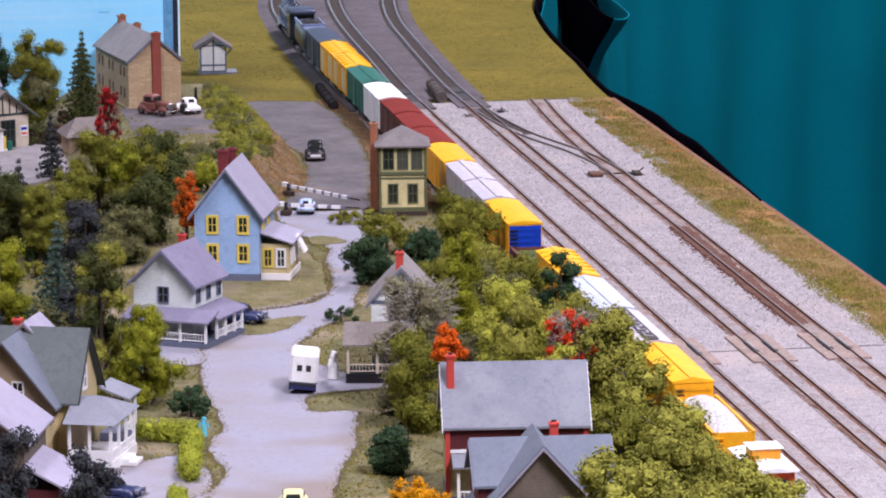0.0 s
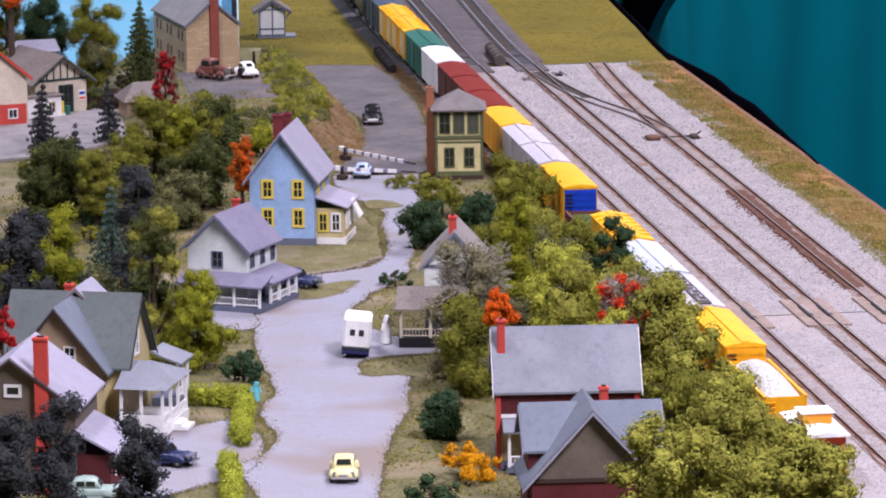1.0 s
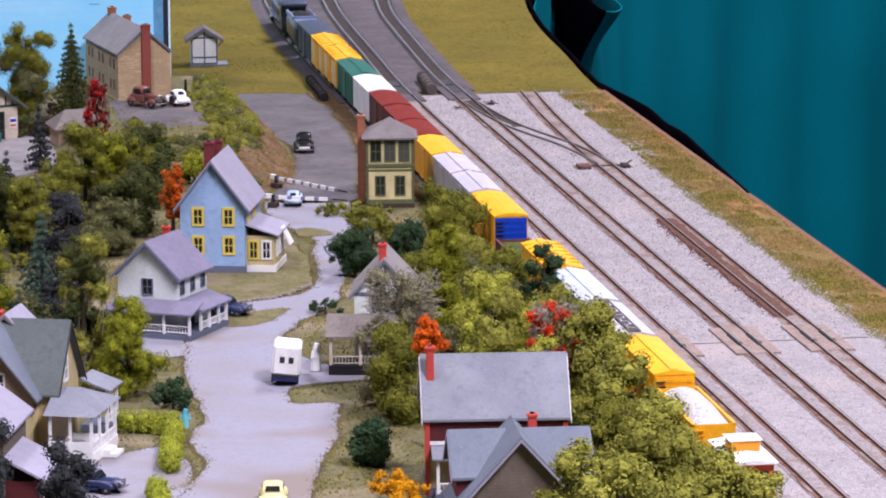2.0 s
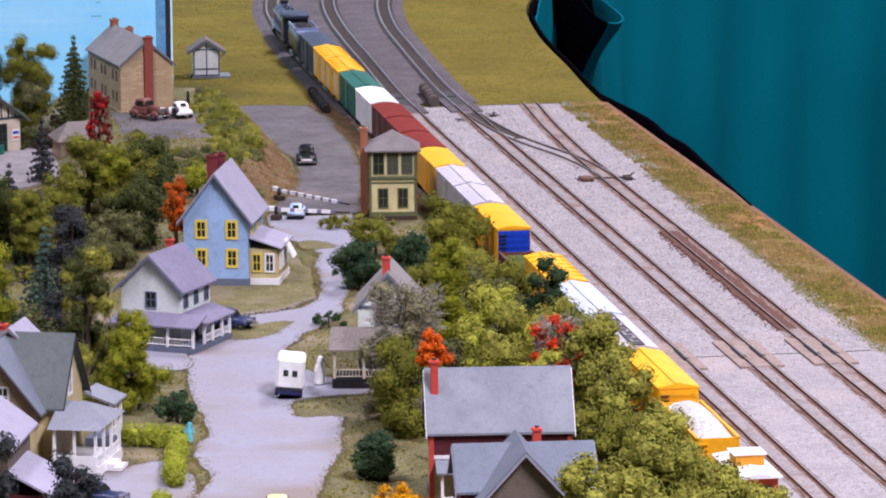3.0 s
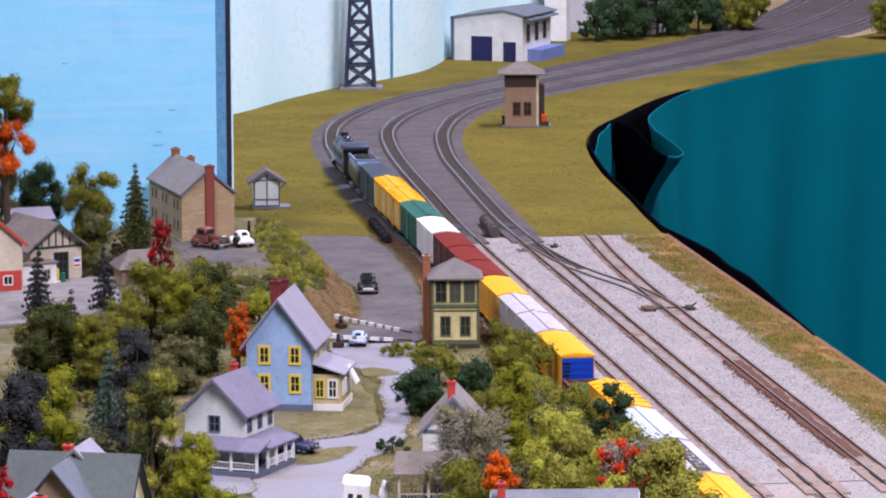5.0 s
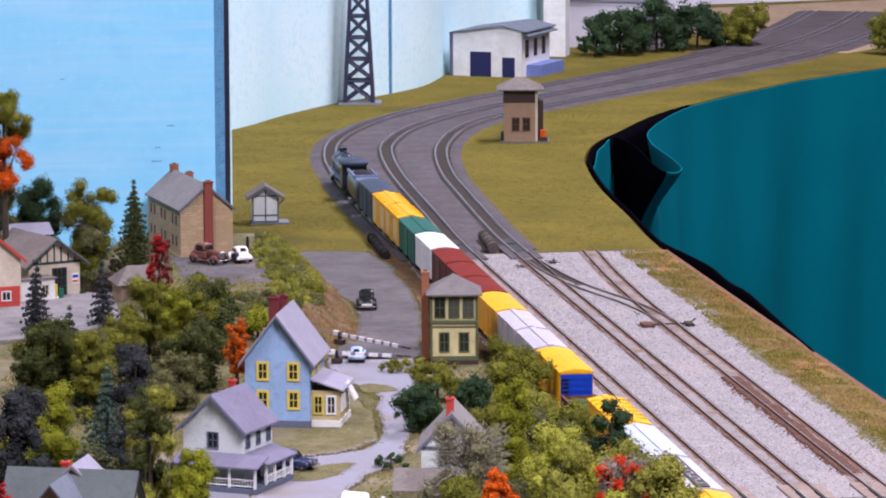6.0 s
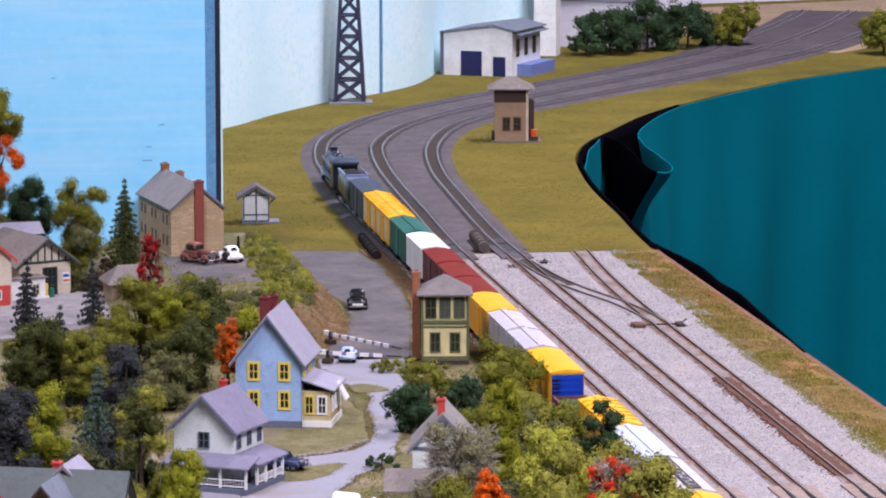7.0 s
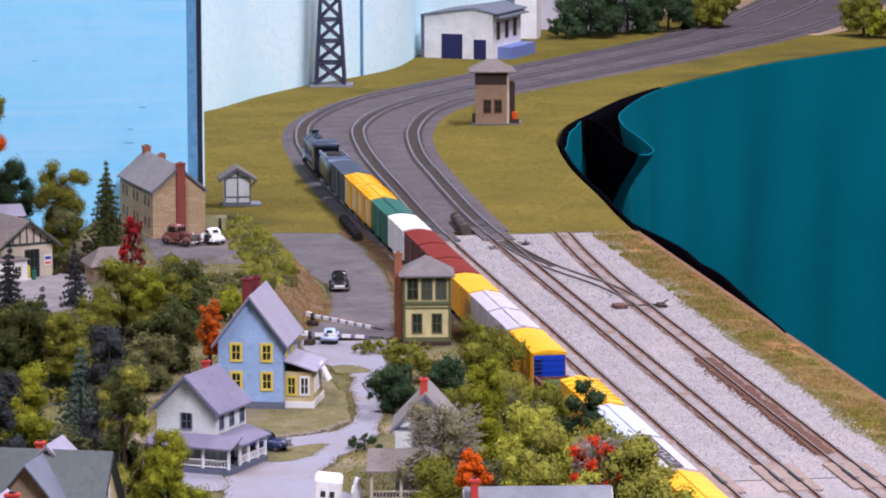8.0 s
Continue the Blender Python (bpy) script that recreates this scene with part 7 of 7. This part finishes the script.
def turf(name, x0, x1, y0, y1, count, size, mat, label, height, seed, patch=3.0, least=0.0, avoid=()):
    """Small ragged tufts strewn in patches."""
    rnd = np.random.RandomState(seed)
    xs, ys = rnd.uniform(x0, x1, count), rnd.uniform(y0, y1, count)
    keep = np.array([noise.noise((x / patch, y / patch, seed * 1.3)) > least for x, y in zip(xs, ys)])
    for o in avoid:
        keep &= ~inside(xs, ys, o)
    xs, ys = xs[keep], ys[keep]
    n = len(xs)
    zs = np.array([height(x, y) for x, y in zip(xs, ys)])
    base = np.array([(-1, -0.6, -0.4), (1, -0.5, -0.4), (0.1, 0.9, -0.4), (0.1, 0.0, 0.9)])
    a = rnd.uniform(0, 2 * np.pi, n)
    c, d = np.cos(a)[:, None], np.sin(a)[:, None]
    v = base[None] * rnd.uniform(0.5, 1.4, (n, 1, 1)) * size * rnd.uniform(0.6, 1.4, (n, 4, 3))
    pts = np.stack([v[..., 0] * c - v[..., 1] * d + xs[:, None], v[..., 0] * d + v[..., 1] * c + ys[:, None], v[..., 2] + zs[:, None]], -1).reshape(-1, 3) * U
    tris = (np.array([(0, 1, 3), (1, 2, 3), (2, 0, 3)])[None] + 4 * np.arange(n)[:, None, None]).reshape(-1, 3)
    me = bpy.data.meshes.new(name)
    me.from_pydata(pts.tolist(), [], tris.tolist())
    me.materials.append(mat)
    return tagged(new(name, me), label, "grass", "", "stuff")


flat_strip = lambda x, y: 0.15  # noqa: E731
turf("grass", -38, -4.8, -136, -1, 60000, 0.085, M_TURF, "short olive turf on the town's ground", land, 21, 2.6, 0.0, PAVED)
turf("grass", -38, -4.8, -136, -1, 34000, 0.075, M_DUST, "dry brown tufts on the town's ground", land, 22, 2.2, 0.05, PAVED)
turf("grass", 10.6, 13.3, -90, JOINT - 0.2, 13000, 0.085, M_TURF, "olive turf along the table's edge", flat_strip, 23, 2.6, 0.0)
turf("grass", 10.6, 13.8, -90, JOINT - 0.2, 16000, 0.08, M_DUST, "dry tufts along the table's edge", flat_strip, 24, 2.0, -0.2)
turf("grass", -15.2, -11.0, -41, -13, 14000, 0.085, M_STRAW, "straw-coloured tufts on the bare bank", lambda x, y: land(x, y) + 0.05, 26, 1.5, -0.35, PAVED[:1])
level = lambda x, y: 0.01  # noqa: E731
bed_outline = [(p.x, p.y) for p in shifted(LINE_TRAIN, -2.0) if p.y > JOINT] + [(p.x, p.y) for p in reversed(shifted(LINE_RIGHT, 2.0)) if p.y > JOINT]
outer = [(p.x - 0.3, p.y) for p in EDGE_FAR if p.y < 124] + [(80, 124), (80, -10), (13.6, -10)]
turf("grass", -16, 58, JOINT + 0.2, 140, 72000, 0.045, M_MATTUFT, "short fibres of the olive grass mat", level, 25, 4.0, -0.15, (bed_outline, [(-17, -4), (-4.7, -4), (-4.7, 0.3), (-17, 0.3)], outer, [(-16, 67), (-7.7, 79.5), (-2.2, 90.6), (3.4, 99.6), (9.6, 107.5), (17.6, 119), (26, 131), (20, 141), (-16, 141)]))


def fringe(outlines, gap, reach, size, mat, label, seed, z_right=0.14):
    """Crumbs of earth and turf strewn along the edges of paving."""
    rnd = np.random.RandomState(seed)
    spots = []
    for o in outlines:
        for (x0, y0), (x1, y1) in zip(o, o[1:] + o[:1]):
            n = max(1, int(math.hypot(x1 - x0, y1 - y0) / gap))
            for k in range(n):
                f = rnd.rand()
                spots.append((x0 + (x1 - x0) * f + rnd.normal() * reach, y0 + (y1 - y0) * f + rnd.normal() * reach))
    n = len(spots)
    base = np.array([(-1, -0.6, -0.5), (1, -0.5, -0.5), (0.1, 0.9, -0.5), (0.1, 0.0, 0.6)])
    xy = np.array(spots)
    zs = np.array([max(land(x, y) + 0.03, 0.075) if x < 0 else z_right for x, y in spots])
    v = base[None] * rnd.uniform(0.4, 1.3, (n, 1, 1)) * size * rnd.uniform(0.6, 1.4, (n, 4, 3))
    pts = (v + np.concatenate([xy, zs[:, None]], 1)[:, None]).reshape(-1, 3) * U
    tris = (np.array([(0, 1, 3), (1, 2, 3), (2, 0, 3)])[None] + 4 * np.arange(n)[:, None, None]).reshape(-1, 3)
    me = bpy.data.meshes.new("grass")
    me.from_pydata(pts.tolist(), [], tris.tolist())
    me.materials.append(mat)
    return tagged(new("grass", me), label, "grass", "", "stuff")


fringe(PAVED, 0.022, 0.11, 0.042, M_CRUMB, "dry crumbs along the paving's edge", 31)
fringe(PAVED, 0.06, 0.2, 0.055, M_TURF, "olive crumbs along the paving's edge", 32)
fringe([seam + seam[::-1] for seam in SEAMS], 0.012, 0.17, 0.075, M_TURF, "olive crumbs where turf meets ballast", 33)
fringe([seam + seam[::-1] for seam in SEAMS], 0.012, 0.22, 0.06, M_STONES, "pale stones where turf meets ballast", 34)
rust_line = [(p.x - 0.35, p.y) for p in patch]
fringe([rust_line + rust_line[::-1]], 0.006, 0.3, 0.055, M_RUST, "rust-brown crumbs beside the siding", 36, 0.17)
turf("grass", 13.0, 13.85, -30, -24, 140, 0.07, M_ORANGE, "few orange crumbs at the table's edge", flat_strip, 37, 1.2, 0.15)


# ---- vehicles and small things ----
def sedan(x, y, z, rz, mat, label, length=2.9, w=1.15, h=1.0, roof_mat=None, name="car", grille_mat=None):
    """A rounded old motor car, facing -y."""
    car = thing(name, x, y, z, rz, label, "car", "parked cars")
    l, b = length / 2, w / 2
    hull = [(-l, 0.24, h * 0.44, b * 0.52), (-l * 0.93, 0.2, h * 0.53, b * 0.66), (-l * 0.6, 0.18, h * 0.58, b * 0.72), (-l * 0.25, 0.18, h * 0.6, b * 0.84), (l * 0.3, 0.18, h * 0.6, b * 0.88), (l * 0.7, 0.18, h * 0.58, b * 0.8), (l * 0.93, 0.2, h * 0.5, b * 0.66), (l, 0.24, h * 0.4, b * 0.5)]
    part("body", loft(hull, rounded), mat, car, smooth=True)
    top = [(-l * 0.32, h * 0.5, h * 0.64, b * 0.72), (-l * 0.2, h * 0.5, h * 0.86, b * 0.74), (-l * 0.05, h * 0.5, h * 0.97, b * 0.74), (l * 0.2, h * 0.5, h, b * 0.74), (l * 0.42, h * 0.5, h * 0.95, b * 0.72), (l * 0.6, h * 0.5, h * 0.8, b * 0.66), (l * 0.74, h * 0.45, h * 0.58, b * 0.5)]
    part("cabin", loft(top, rounded), roof_mat or mat, car, smooth=True)
    part("windscreen", prism_face([(-b * 0.52, -l * 0.318, h * 0.66), (b * 0.52, -l * 0.318, h * 0.66), (b * 0.46, -l * 0.2, h * 0.86), (-b * 0.46, -l * 0.2, h * 0.86)]), M_GLASS, car)
    part("rear_window", prism_face([(b * 0.36, l * 0.665, h * 0.73), (-b * 0.36, l * 0.665, h * 0.73), (-b * 0.3, l * 0.53, h * 0.89), (b * 0.3, l * 0.53, h * 0.89)]), M_GLASS, car)
    for s in (-1, 1):
        for y0, y1 in ((-l * 0.14, l * 0.12), (l * 0.17, l * 0.4)):
            part("side_window", box(s * b * 0.715, s * b * 0.765, y0, y1, h * 0.66, h * 0.86), M_GLASS, car)
        part("headlight", tube(bmesh.new(), (s * b * 0.62, -l * 0.96, h * 0.46), (s * b * 0.62, -l * 0.86, h * 0.46), 0.1, 0.07, 10), M_STEEL, car)
        part("running_board", box(s * b * 0.8, s * b, -l * 0.35, l * 0.35, 0.18, 0.24), mat, car)
        for yy in (-l * 0.62, l * 0.62):
            wheel = part("wheel", tube(bmesh.new(), (s * (b - 0.16), yy, 0.21), (s * b, yy, 0.21), 0.21, 0.21, 14), M_TRUCK, car)
            part("hubcap", tube(bmesh.new(), (s * b, yy, 0.21), (s * (b + 0.02), yy, 0.21), 0.09, 0.07, 10), M_STEEL, wheel)
            bm = bmesh.new()
            bmesh.ops.create_uvsphere(bm, u_segments=14, v_segments=10, radius=1.0)
            for v in bm.verts:
                v.co = Vector((s * b * 0.82 + v.co.x * b * 0.24, yy + v.co.y * 0.36, max(0.24, 0.24 + v.co.z * 0.30)))
            part("fender", bm, mat, car, smooth=True)
    for yy in (-l - 0.06, l + 0.02):
        part("bumper", box(-b * 0.9, b * 0.9, yy, yy + 0.04, 0.22, 0.3, bevel=0.015), M_STEEL, car)
    part("grille", box(-b * (0.55 if grille_mat else 0.3), b * (0.55 if grille_mat else 0.3), -l - 0.03, -l + 0.05, 0.32, h * (0.38 if grille_mat else 0.46), bevel=0.02), grille_mat or M_STEEL, car)
    return car


def prism_face(quad, thick=0.03):
    """A thin sloping pane, a little proud of what it lies on."""
    bm = bmesh.new()
    a, b, c = (Vector(q) for q in quad[:3])
    nrm = (b - a).cross(c - a).normalized() * thick
    lo, hi = [bm.verts.new(Vector(q) - nrm) for q in quad], [bm.verts.new(Vector(q) + nrm) for q in quad]
    bm.faces.new(lo), bm.faces.new(hi)
    for i in range(4):
        bm.faces.new((lo[i], lo[(i + 1) % 4], hi[(i + 1) % 4], hi[i]))
    return bm


C_MAROON = paint("car_maroon", (0.19, 0.075, 0.06), rough=0.35)
C_DARKBLUE = paint("car_dark_blue", (0.02, 0.03, 0.09), rough=0.35)
C_LIGHTBLUE = paint("car_light_blue", (0.40, 0.52, 0.72), rough=0.4)
C_TURQUOISE = paint("turquoise_plastic", (0.10, 0.48, 0.60), rough=0.5)
C_PALEYELLOW = paint("car_pale_yellow", (0.72, 0.66, 0.34), rough=0.4)
M_CARBLACK = paint("car_black", (0.008, 0.008, 0.01), rough=0.3, mix=0.05, spec=0.3)
C_MINT = paint("car_mint", (0.32, 0.42, 0.38), rough=0.4)
sedan(-9.85, -26.2, 0.075, -6, M_CARBLACK, "black sedan parked on the asphalt lot", 2.7, 1.25, 1.2, grille_mat=C_WHITE)
def vintage(x, y, z, rz, mat, label):
    """An upright old coupe with open fenders and a tall radiator, facing -y."""
    car = thing("car", x, y, z, rz, label, "car", "parked cars")
    part("body", box(-0.42, 0.42, -0.1, 1.15, 0.3, 0.8, bevel=0.06), mat, car)
    cabin = part("cabin", loft([(0.02, 0.78, 1.2, 0.4), (0.1, 0.78, 1.3, 0.42), (0.8, 0.78, 1.32, 0.42), (0.98, 0.78, 1.2, 0.38)], rounded), mat, car, smooth=True)
    part("windscreen", box(-0.33, 0.33, -0.01, 0.03, 0.86, 1.16), M_GLASS, cabin)
    for s in (-1, 1):
        part("side_window", box(s * 0.405, s * 0.435, 0.2, 0.75, 0.88, 1.16), M_GLASS, cabin)
    part("rear_window", box(-0.2, 0.2, 0.95, 0.99, 0.95, 1.1), M_GLASS, cabin)
    part("hood", loft([(-1.2, 0.36, 0.82, 0.24), (-1.15, 0.34, 0.86, 0.26), (0.0, 0.34, 0.88, 0.38)], rounded), mat, car, smooth=True)
    part("radiator", box(-0.22, 0.22, -1.27, -1.18, 0.34, 0.84, bevel=0.05), M_STEEL, car)
    part("bumper", box(-0.55, 0.55, -1.45, -1.4, 0.25, 0.33, bevel=0.02), M_STEEL, car)
    part("trunk", box(-0.36, 0.36, 1.1, 1.45, 0.3, 0.68, bevel=0.1), mat, car)
    for s in (-1, 1):
        part("headlight", tube(bmesh.new(), (s * 0.36, -1.3, 0.62), (s * 0.36, -1.14, 0.62), 0.13, 0.06, 12), M_STEEL, car)
        part("running_board", box(s * 0.42, s * 0.62, -0.5, 0.7, 0.2, 0.26), mat, car)
        for yy in (-0.95, 0.95):
            wheel = part("wheel", tube(bmesh.new(), (s * 0.46, yy, 0.27), (s * 0.6, yy, 0.27), 0.27, 0.27, 16), M_TRUCK, car)
            part("hubcap", tube(bmesh.new(), (s * 0.6, yy, 0.27), (s * 0.63, yy, 0.27), 0.13, 0.1, 10), M_STEEL, wheel)
            bm = bmesh.new()
            bmesh.ops.create_uvsphere(bm, u_segments=16, v_segments=10, radius=1.0)
            for v in bm.verts:
                v.co = Vector((s * 0.52 + v.co.x * 0.14, yy + v.co.y * 0.42, max(0.3, 0.3 + v.co.z * 0.32)))
            part("fender", bm, mat, car, smooth=True)
    return car


vintage(-18.8, -14.6, 1.55, 40, C_MAROON, "maroon vintage coupe beside the stone building")
white_car = sedan(-16.75, -14.2, 1.55, 195, C_WHITE, "white rounded sedan with black spare wheel by the stone building", 2.2, 1.15, 1.05)
part("spare_wheel", tube(bmesh.new(), (0.45, 0.62, 0.42), (0.66, 0.72, 0.42), 0.3, 0.27, 14), M_TRUCK, white_car)
sedan(-13.0, -46.4, 0.075, 170, C_LIGHTBLUE, "light blue sedan waiting at the crossing", 2.2, 1.0, 0.85)
sedan(-20.5, -79.4, 0.1, 60, C_DARKBLUE, "dark blue sedan beside the porch", 2.6)
sedan(-23.0, -120.6, 0.075, -8, C_PALEYELLOW, "pale yellow sedan on the road", 2.6, 1.2, 0.95)
sedan(-30.2, -116.8, 0.075, 60, C_DARKBLUE, "dark blue sedan in the paved yard", 2.8)
sedan(-33.6, -122.5, 0.075, 80, C_MINT, "mint green sedan in the paved yard", 2.8)

van = thing("delivery_van", -19.5, -96.0, 0.075, -9, "white box van leaning to one side on the road", "van")
van.matrix_basis = pose(-19.5 * U, -96.0 * U, 0.13 * U, 0, 5.5, -9)
part("box", box(-0.66, 0.66, -1.4, 0.6, 0.42, 1.9, bevel=0.12), M_WHITE, van)
part("chassis", box(-0.6, 0.6, -1.42, 1.5, 0.2, 0.42), M_DARKEDGE, van, "dark blue chassis")
part("cab", box(-0.6, 0.6, 0.6, 1.5, 0.35, 1.3, bevel=0.1), M_WHITE, van)
for s in (-0.2, 0.22):
    part("rear_window", box(s - 0.12, s + 0.12, -1.43, -1.39, 1.05, 1.35, bevel=0.02), M_GLASS, van)
for s in (-1, 1):
    for yy in (-0.9, 1.0):
        part("wheel", tube(bmesh.new(), (s * 0.5, yy, 0.24), (s * 0.64, yy, 0.24), 0.24, 0.24, 14), M_TRUCK, van)
part("bumper", box(-0.6, 0.6, -1.5, -1.42, 0.2, 0.3), M_NAVY, van)


def figurine(x, y, z, mat, label, h=1.05, w=1.0):
    bm = tube(bmesh.new(), (0, 0, 0), (0, 0, h * 0.5), 0.19 * w, 0.14 * w, 10)
    tube(bm, (0, 0, h * 0.48), (0, 0, h * 0.78), 0.16 * w, 0.09 * w, 10)
    tube(bm, (0, 0, h * 0.78), (0.06 * w, 0, h), 0.11 * w, 0.10 * w, 8)
    tube(bm, (-0.15, 0, h * 0.74), (-0.24, -0.06, h * 0.45), 0.05, 0.04, 6)
    tube(bm, (0.15, 0, h * 0.74), (0.24, -0.06, h * 0.45), 0.05, 0.04, 6)
    return solo("figurine", bm, mat, x, y, z, 0, label, "figurine", smooth=False)


figurine(-17.8, -94.2, 0.12, M_WHITE, "small plain white plastic figurine beside the house", 1.3, 1.5)
figurine(-25.2, -105.6, 0.12, C_TURQUOISE, "small plain turquoise plastic figurine beside the hedge", 0.85)


def hedge(x0, y0, x1, y1, label, seed):
    ob = thing("hedge", x0, y0, 0.0, 0, label, "hedge", "lime hedges")
    rnd = random.Random(seed)
    n = max(2, int(math.hypot(x1 - x0, y1 - y0) / 0.35))
    blobs = []
    for i in range(n + 1):
        for zz in (0.3, 0.62):
            blobs.append(((x1 - x0) * i / n + rnd.uniform(-0.12, 0.12), (y1 - y0) * i / n + rnd.uniform(-0.12, 0.12), zz + rnd.uniform(-0.06, 0.06), 0.42))
    clumps("foliage", blobs, M_HEDGE, ob, 0.12, 0.9, seed=seed)
    return ob


hedge(-27.9, -105.6, -25.9, -106.2, "lime green clipped hedge round the lawn", 1)
hedge(-25.8, -106.6, -26.7, -114.2, "lime green clipped hedge round the lawn", 2)
hedge(-27.6, -118.5, -28.2, -126.5, "lime green clipped hedge beside the road", 3)

# striped crossing barriers, and the bridge rail behind the waiting car
for x, y, rz, arm, n in ((-13.3, -40.4, -60, 6.0, 22), (-14.3, -47.3, -26, 3.6, 13)):
    gate = thing("crossing_gate", x, y, 0.1, rz, "white and dark striped crossing barrier", "barrier", "crossing barriers")
    part("post", tube(bmesh.new(), (0, 0, 0), (0, 0, 0.75), 0.14, 0.11, 8), M_BLACK, gate)
    part("base", box(-0.3, 0.3, -0.25, 0.25, 0, 0.3, bevel=0.04), M_DARKBROWN, gate)
    part("counterweight", box(-0.55, -0.1, -0.1, 0.1, 0.5, 0.78, bevel=0.02), M_WHITE, gate)
    part("tip", box(0.05 + arm, 0.95 + arm, -0.035, 0.035, 0.56, 0.64), M_TRUCK, gate, "dark thin tip")
    for k in range(n):
        repeat("stripe", (0, arm / n, -0.06, 0.06, 0.5, 0.70) if k % 3 else (0, arm / n, -0.055, 0.055, 0.505, 0.695), M_WHITE if k % 3 else M_ROOFPURPLE, gate, (0.05 + k * arm / n, 0, 0))
solo("post", tube(bmesh.new(), (0, 0, 0), (0, 0, 0.9), 0.13, 0.075, 8), M_BLACK, -15.6, -8.0, 1.45, 0, "small dark post beside the white sedan", "post")

# low stones along the blue house's lawn
for k in range(16):
    rnd = random.Random(200 + k)
    bm = bmesh.new()
    bmesh.ops.create_icosphere(bm, subdivisions=1, radius=0.2)
    for v in bm.verts:
        v.co *= rnd.uniform(0.75, 1.2)
        v.co.z *= 0.7
    f = k / 15
    solo("stone", bm, M_BOULDER, -19.6 + 4.3 * f, -76.2 + 3.9 * f * f + rnd.uniform(-0.2, 0.2), 0.12, rnd.uniform(0, 360), "pale boulder edging the lawn", "stone", "boulders along the lawn")

# ---- far scenery to the right of the corner ----
def far_tree(x, y, top, r, mat, label, seed, kind="wide"):
    return tree(x, y, 0.5, top, r, mat, label, kind, 0.3, seed=seed, group="far trees", z_base=0.0)


for k, (x, y, top, r) in enumerate(((38.5, 143, 4.6, 3.4), (43, 146, 5.4, 3.6), (48, 149, 4.8, 3.4), (53, 150, 4.3, 2.8), (35.5, 141, 2.2, 2.0))):
    far_tree(x, y, top, r, M_LEAFDARK if k != 3 else M_LEAF, "dark green bushy trees at the far track", 300 + k)
far_tree(66.5, 138, 4.4, 2.2, M_LEAF, "olive bush at the far corner", 310)
far_tree(68.5, 136, 3.2, 1.8, M_LEAFBRIGHT, "yellow-green bush at the far corner", 311)
silo = thing("white_building", 31.9, 143.5, 0, -20, "tall white building behind the warehouse", "building")
part("wall", box(-1.15, 1.15, -1.3, 1.3, 0, 13), M_WHITE, silo)
part("roof", box(-1.3, 1.3, -1.45, 1.45, 13, 13.3), M_ROOFGREY, silo)
shed = thing("grey_building", 39, 153, 0, -30, "long lilac-grey building beyond the trees", "building")
part("wall", box(-6, 6, -2.5, 2.5, 0, 5.0), M_PALEBOARD, shed)
part("roof", extrude_y(bmesh.new(), [(-6.3, 5.0), (0, 6.4), (6.3, 5.0)], -2.8, 2.8), M_ROOFLILAC, shed)
structure("backdrop", box(20, 130, 222, 224, -100, 40), M_PALEBOARD, "pale lilac board beyond the far section")
structure("ground", prism(bmesh.new(), [(62, 140), (100, 185), (98, 213), (60, 200), (50, 165)], -0.2, 0.02), material("tan_earth", (0.42, 0.31, 0.2), (0.34, 0.25, 0.16), grain=0.2, patch=6.0, rough=1.0), "tan earth on the far section")
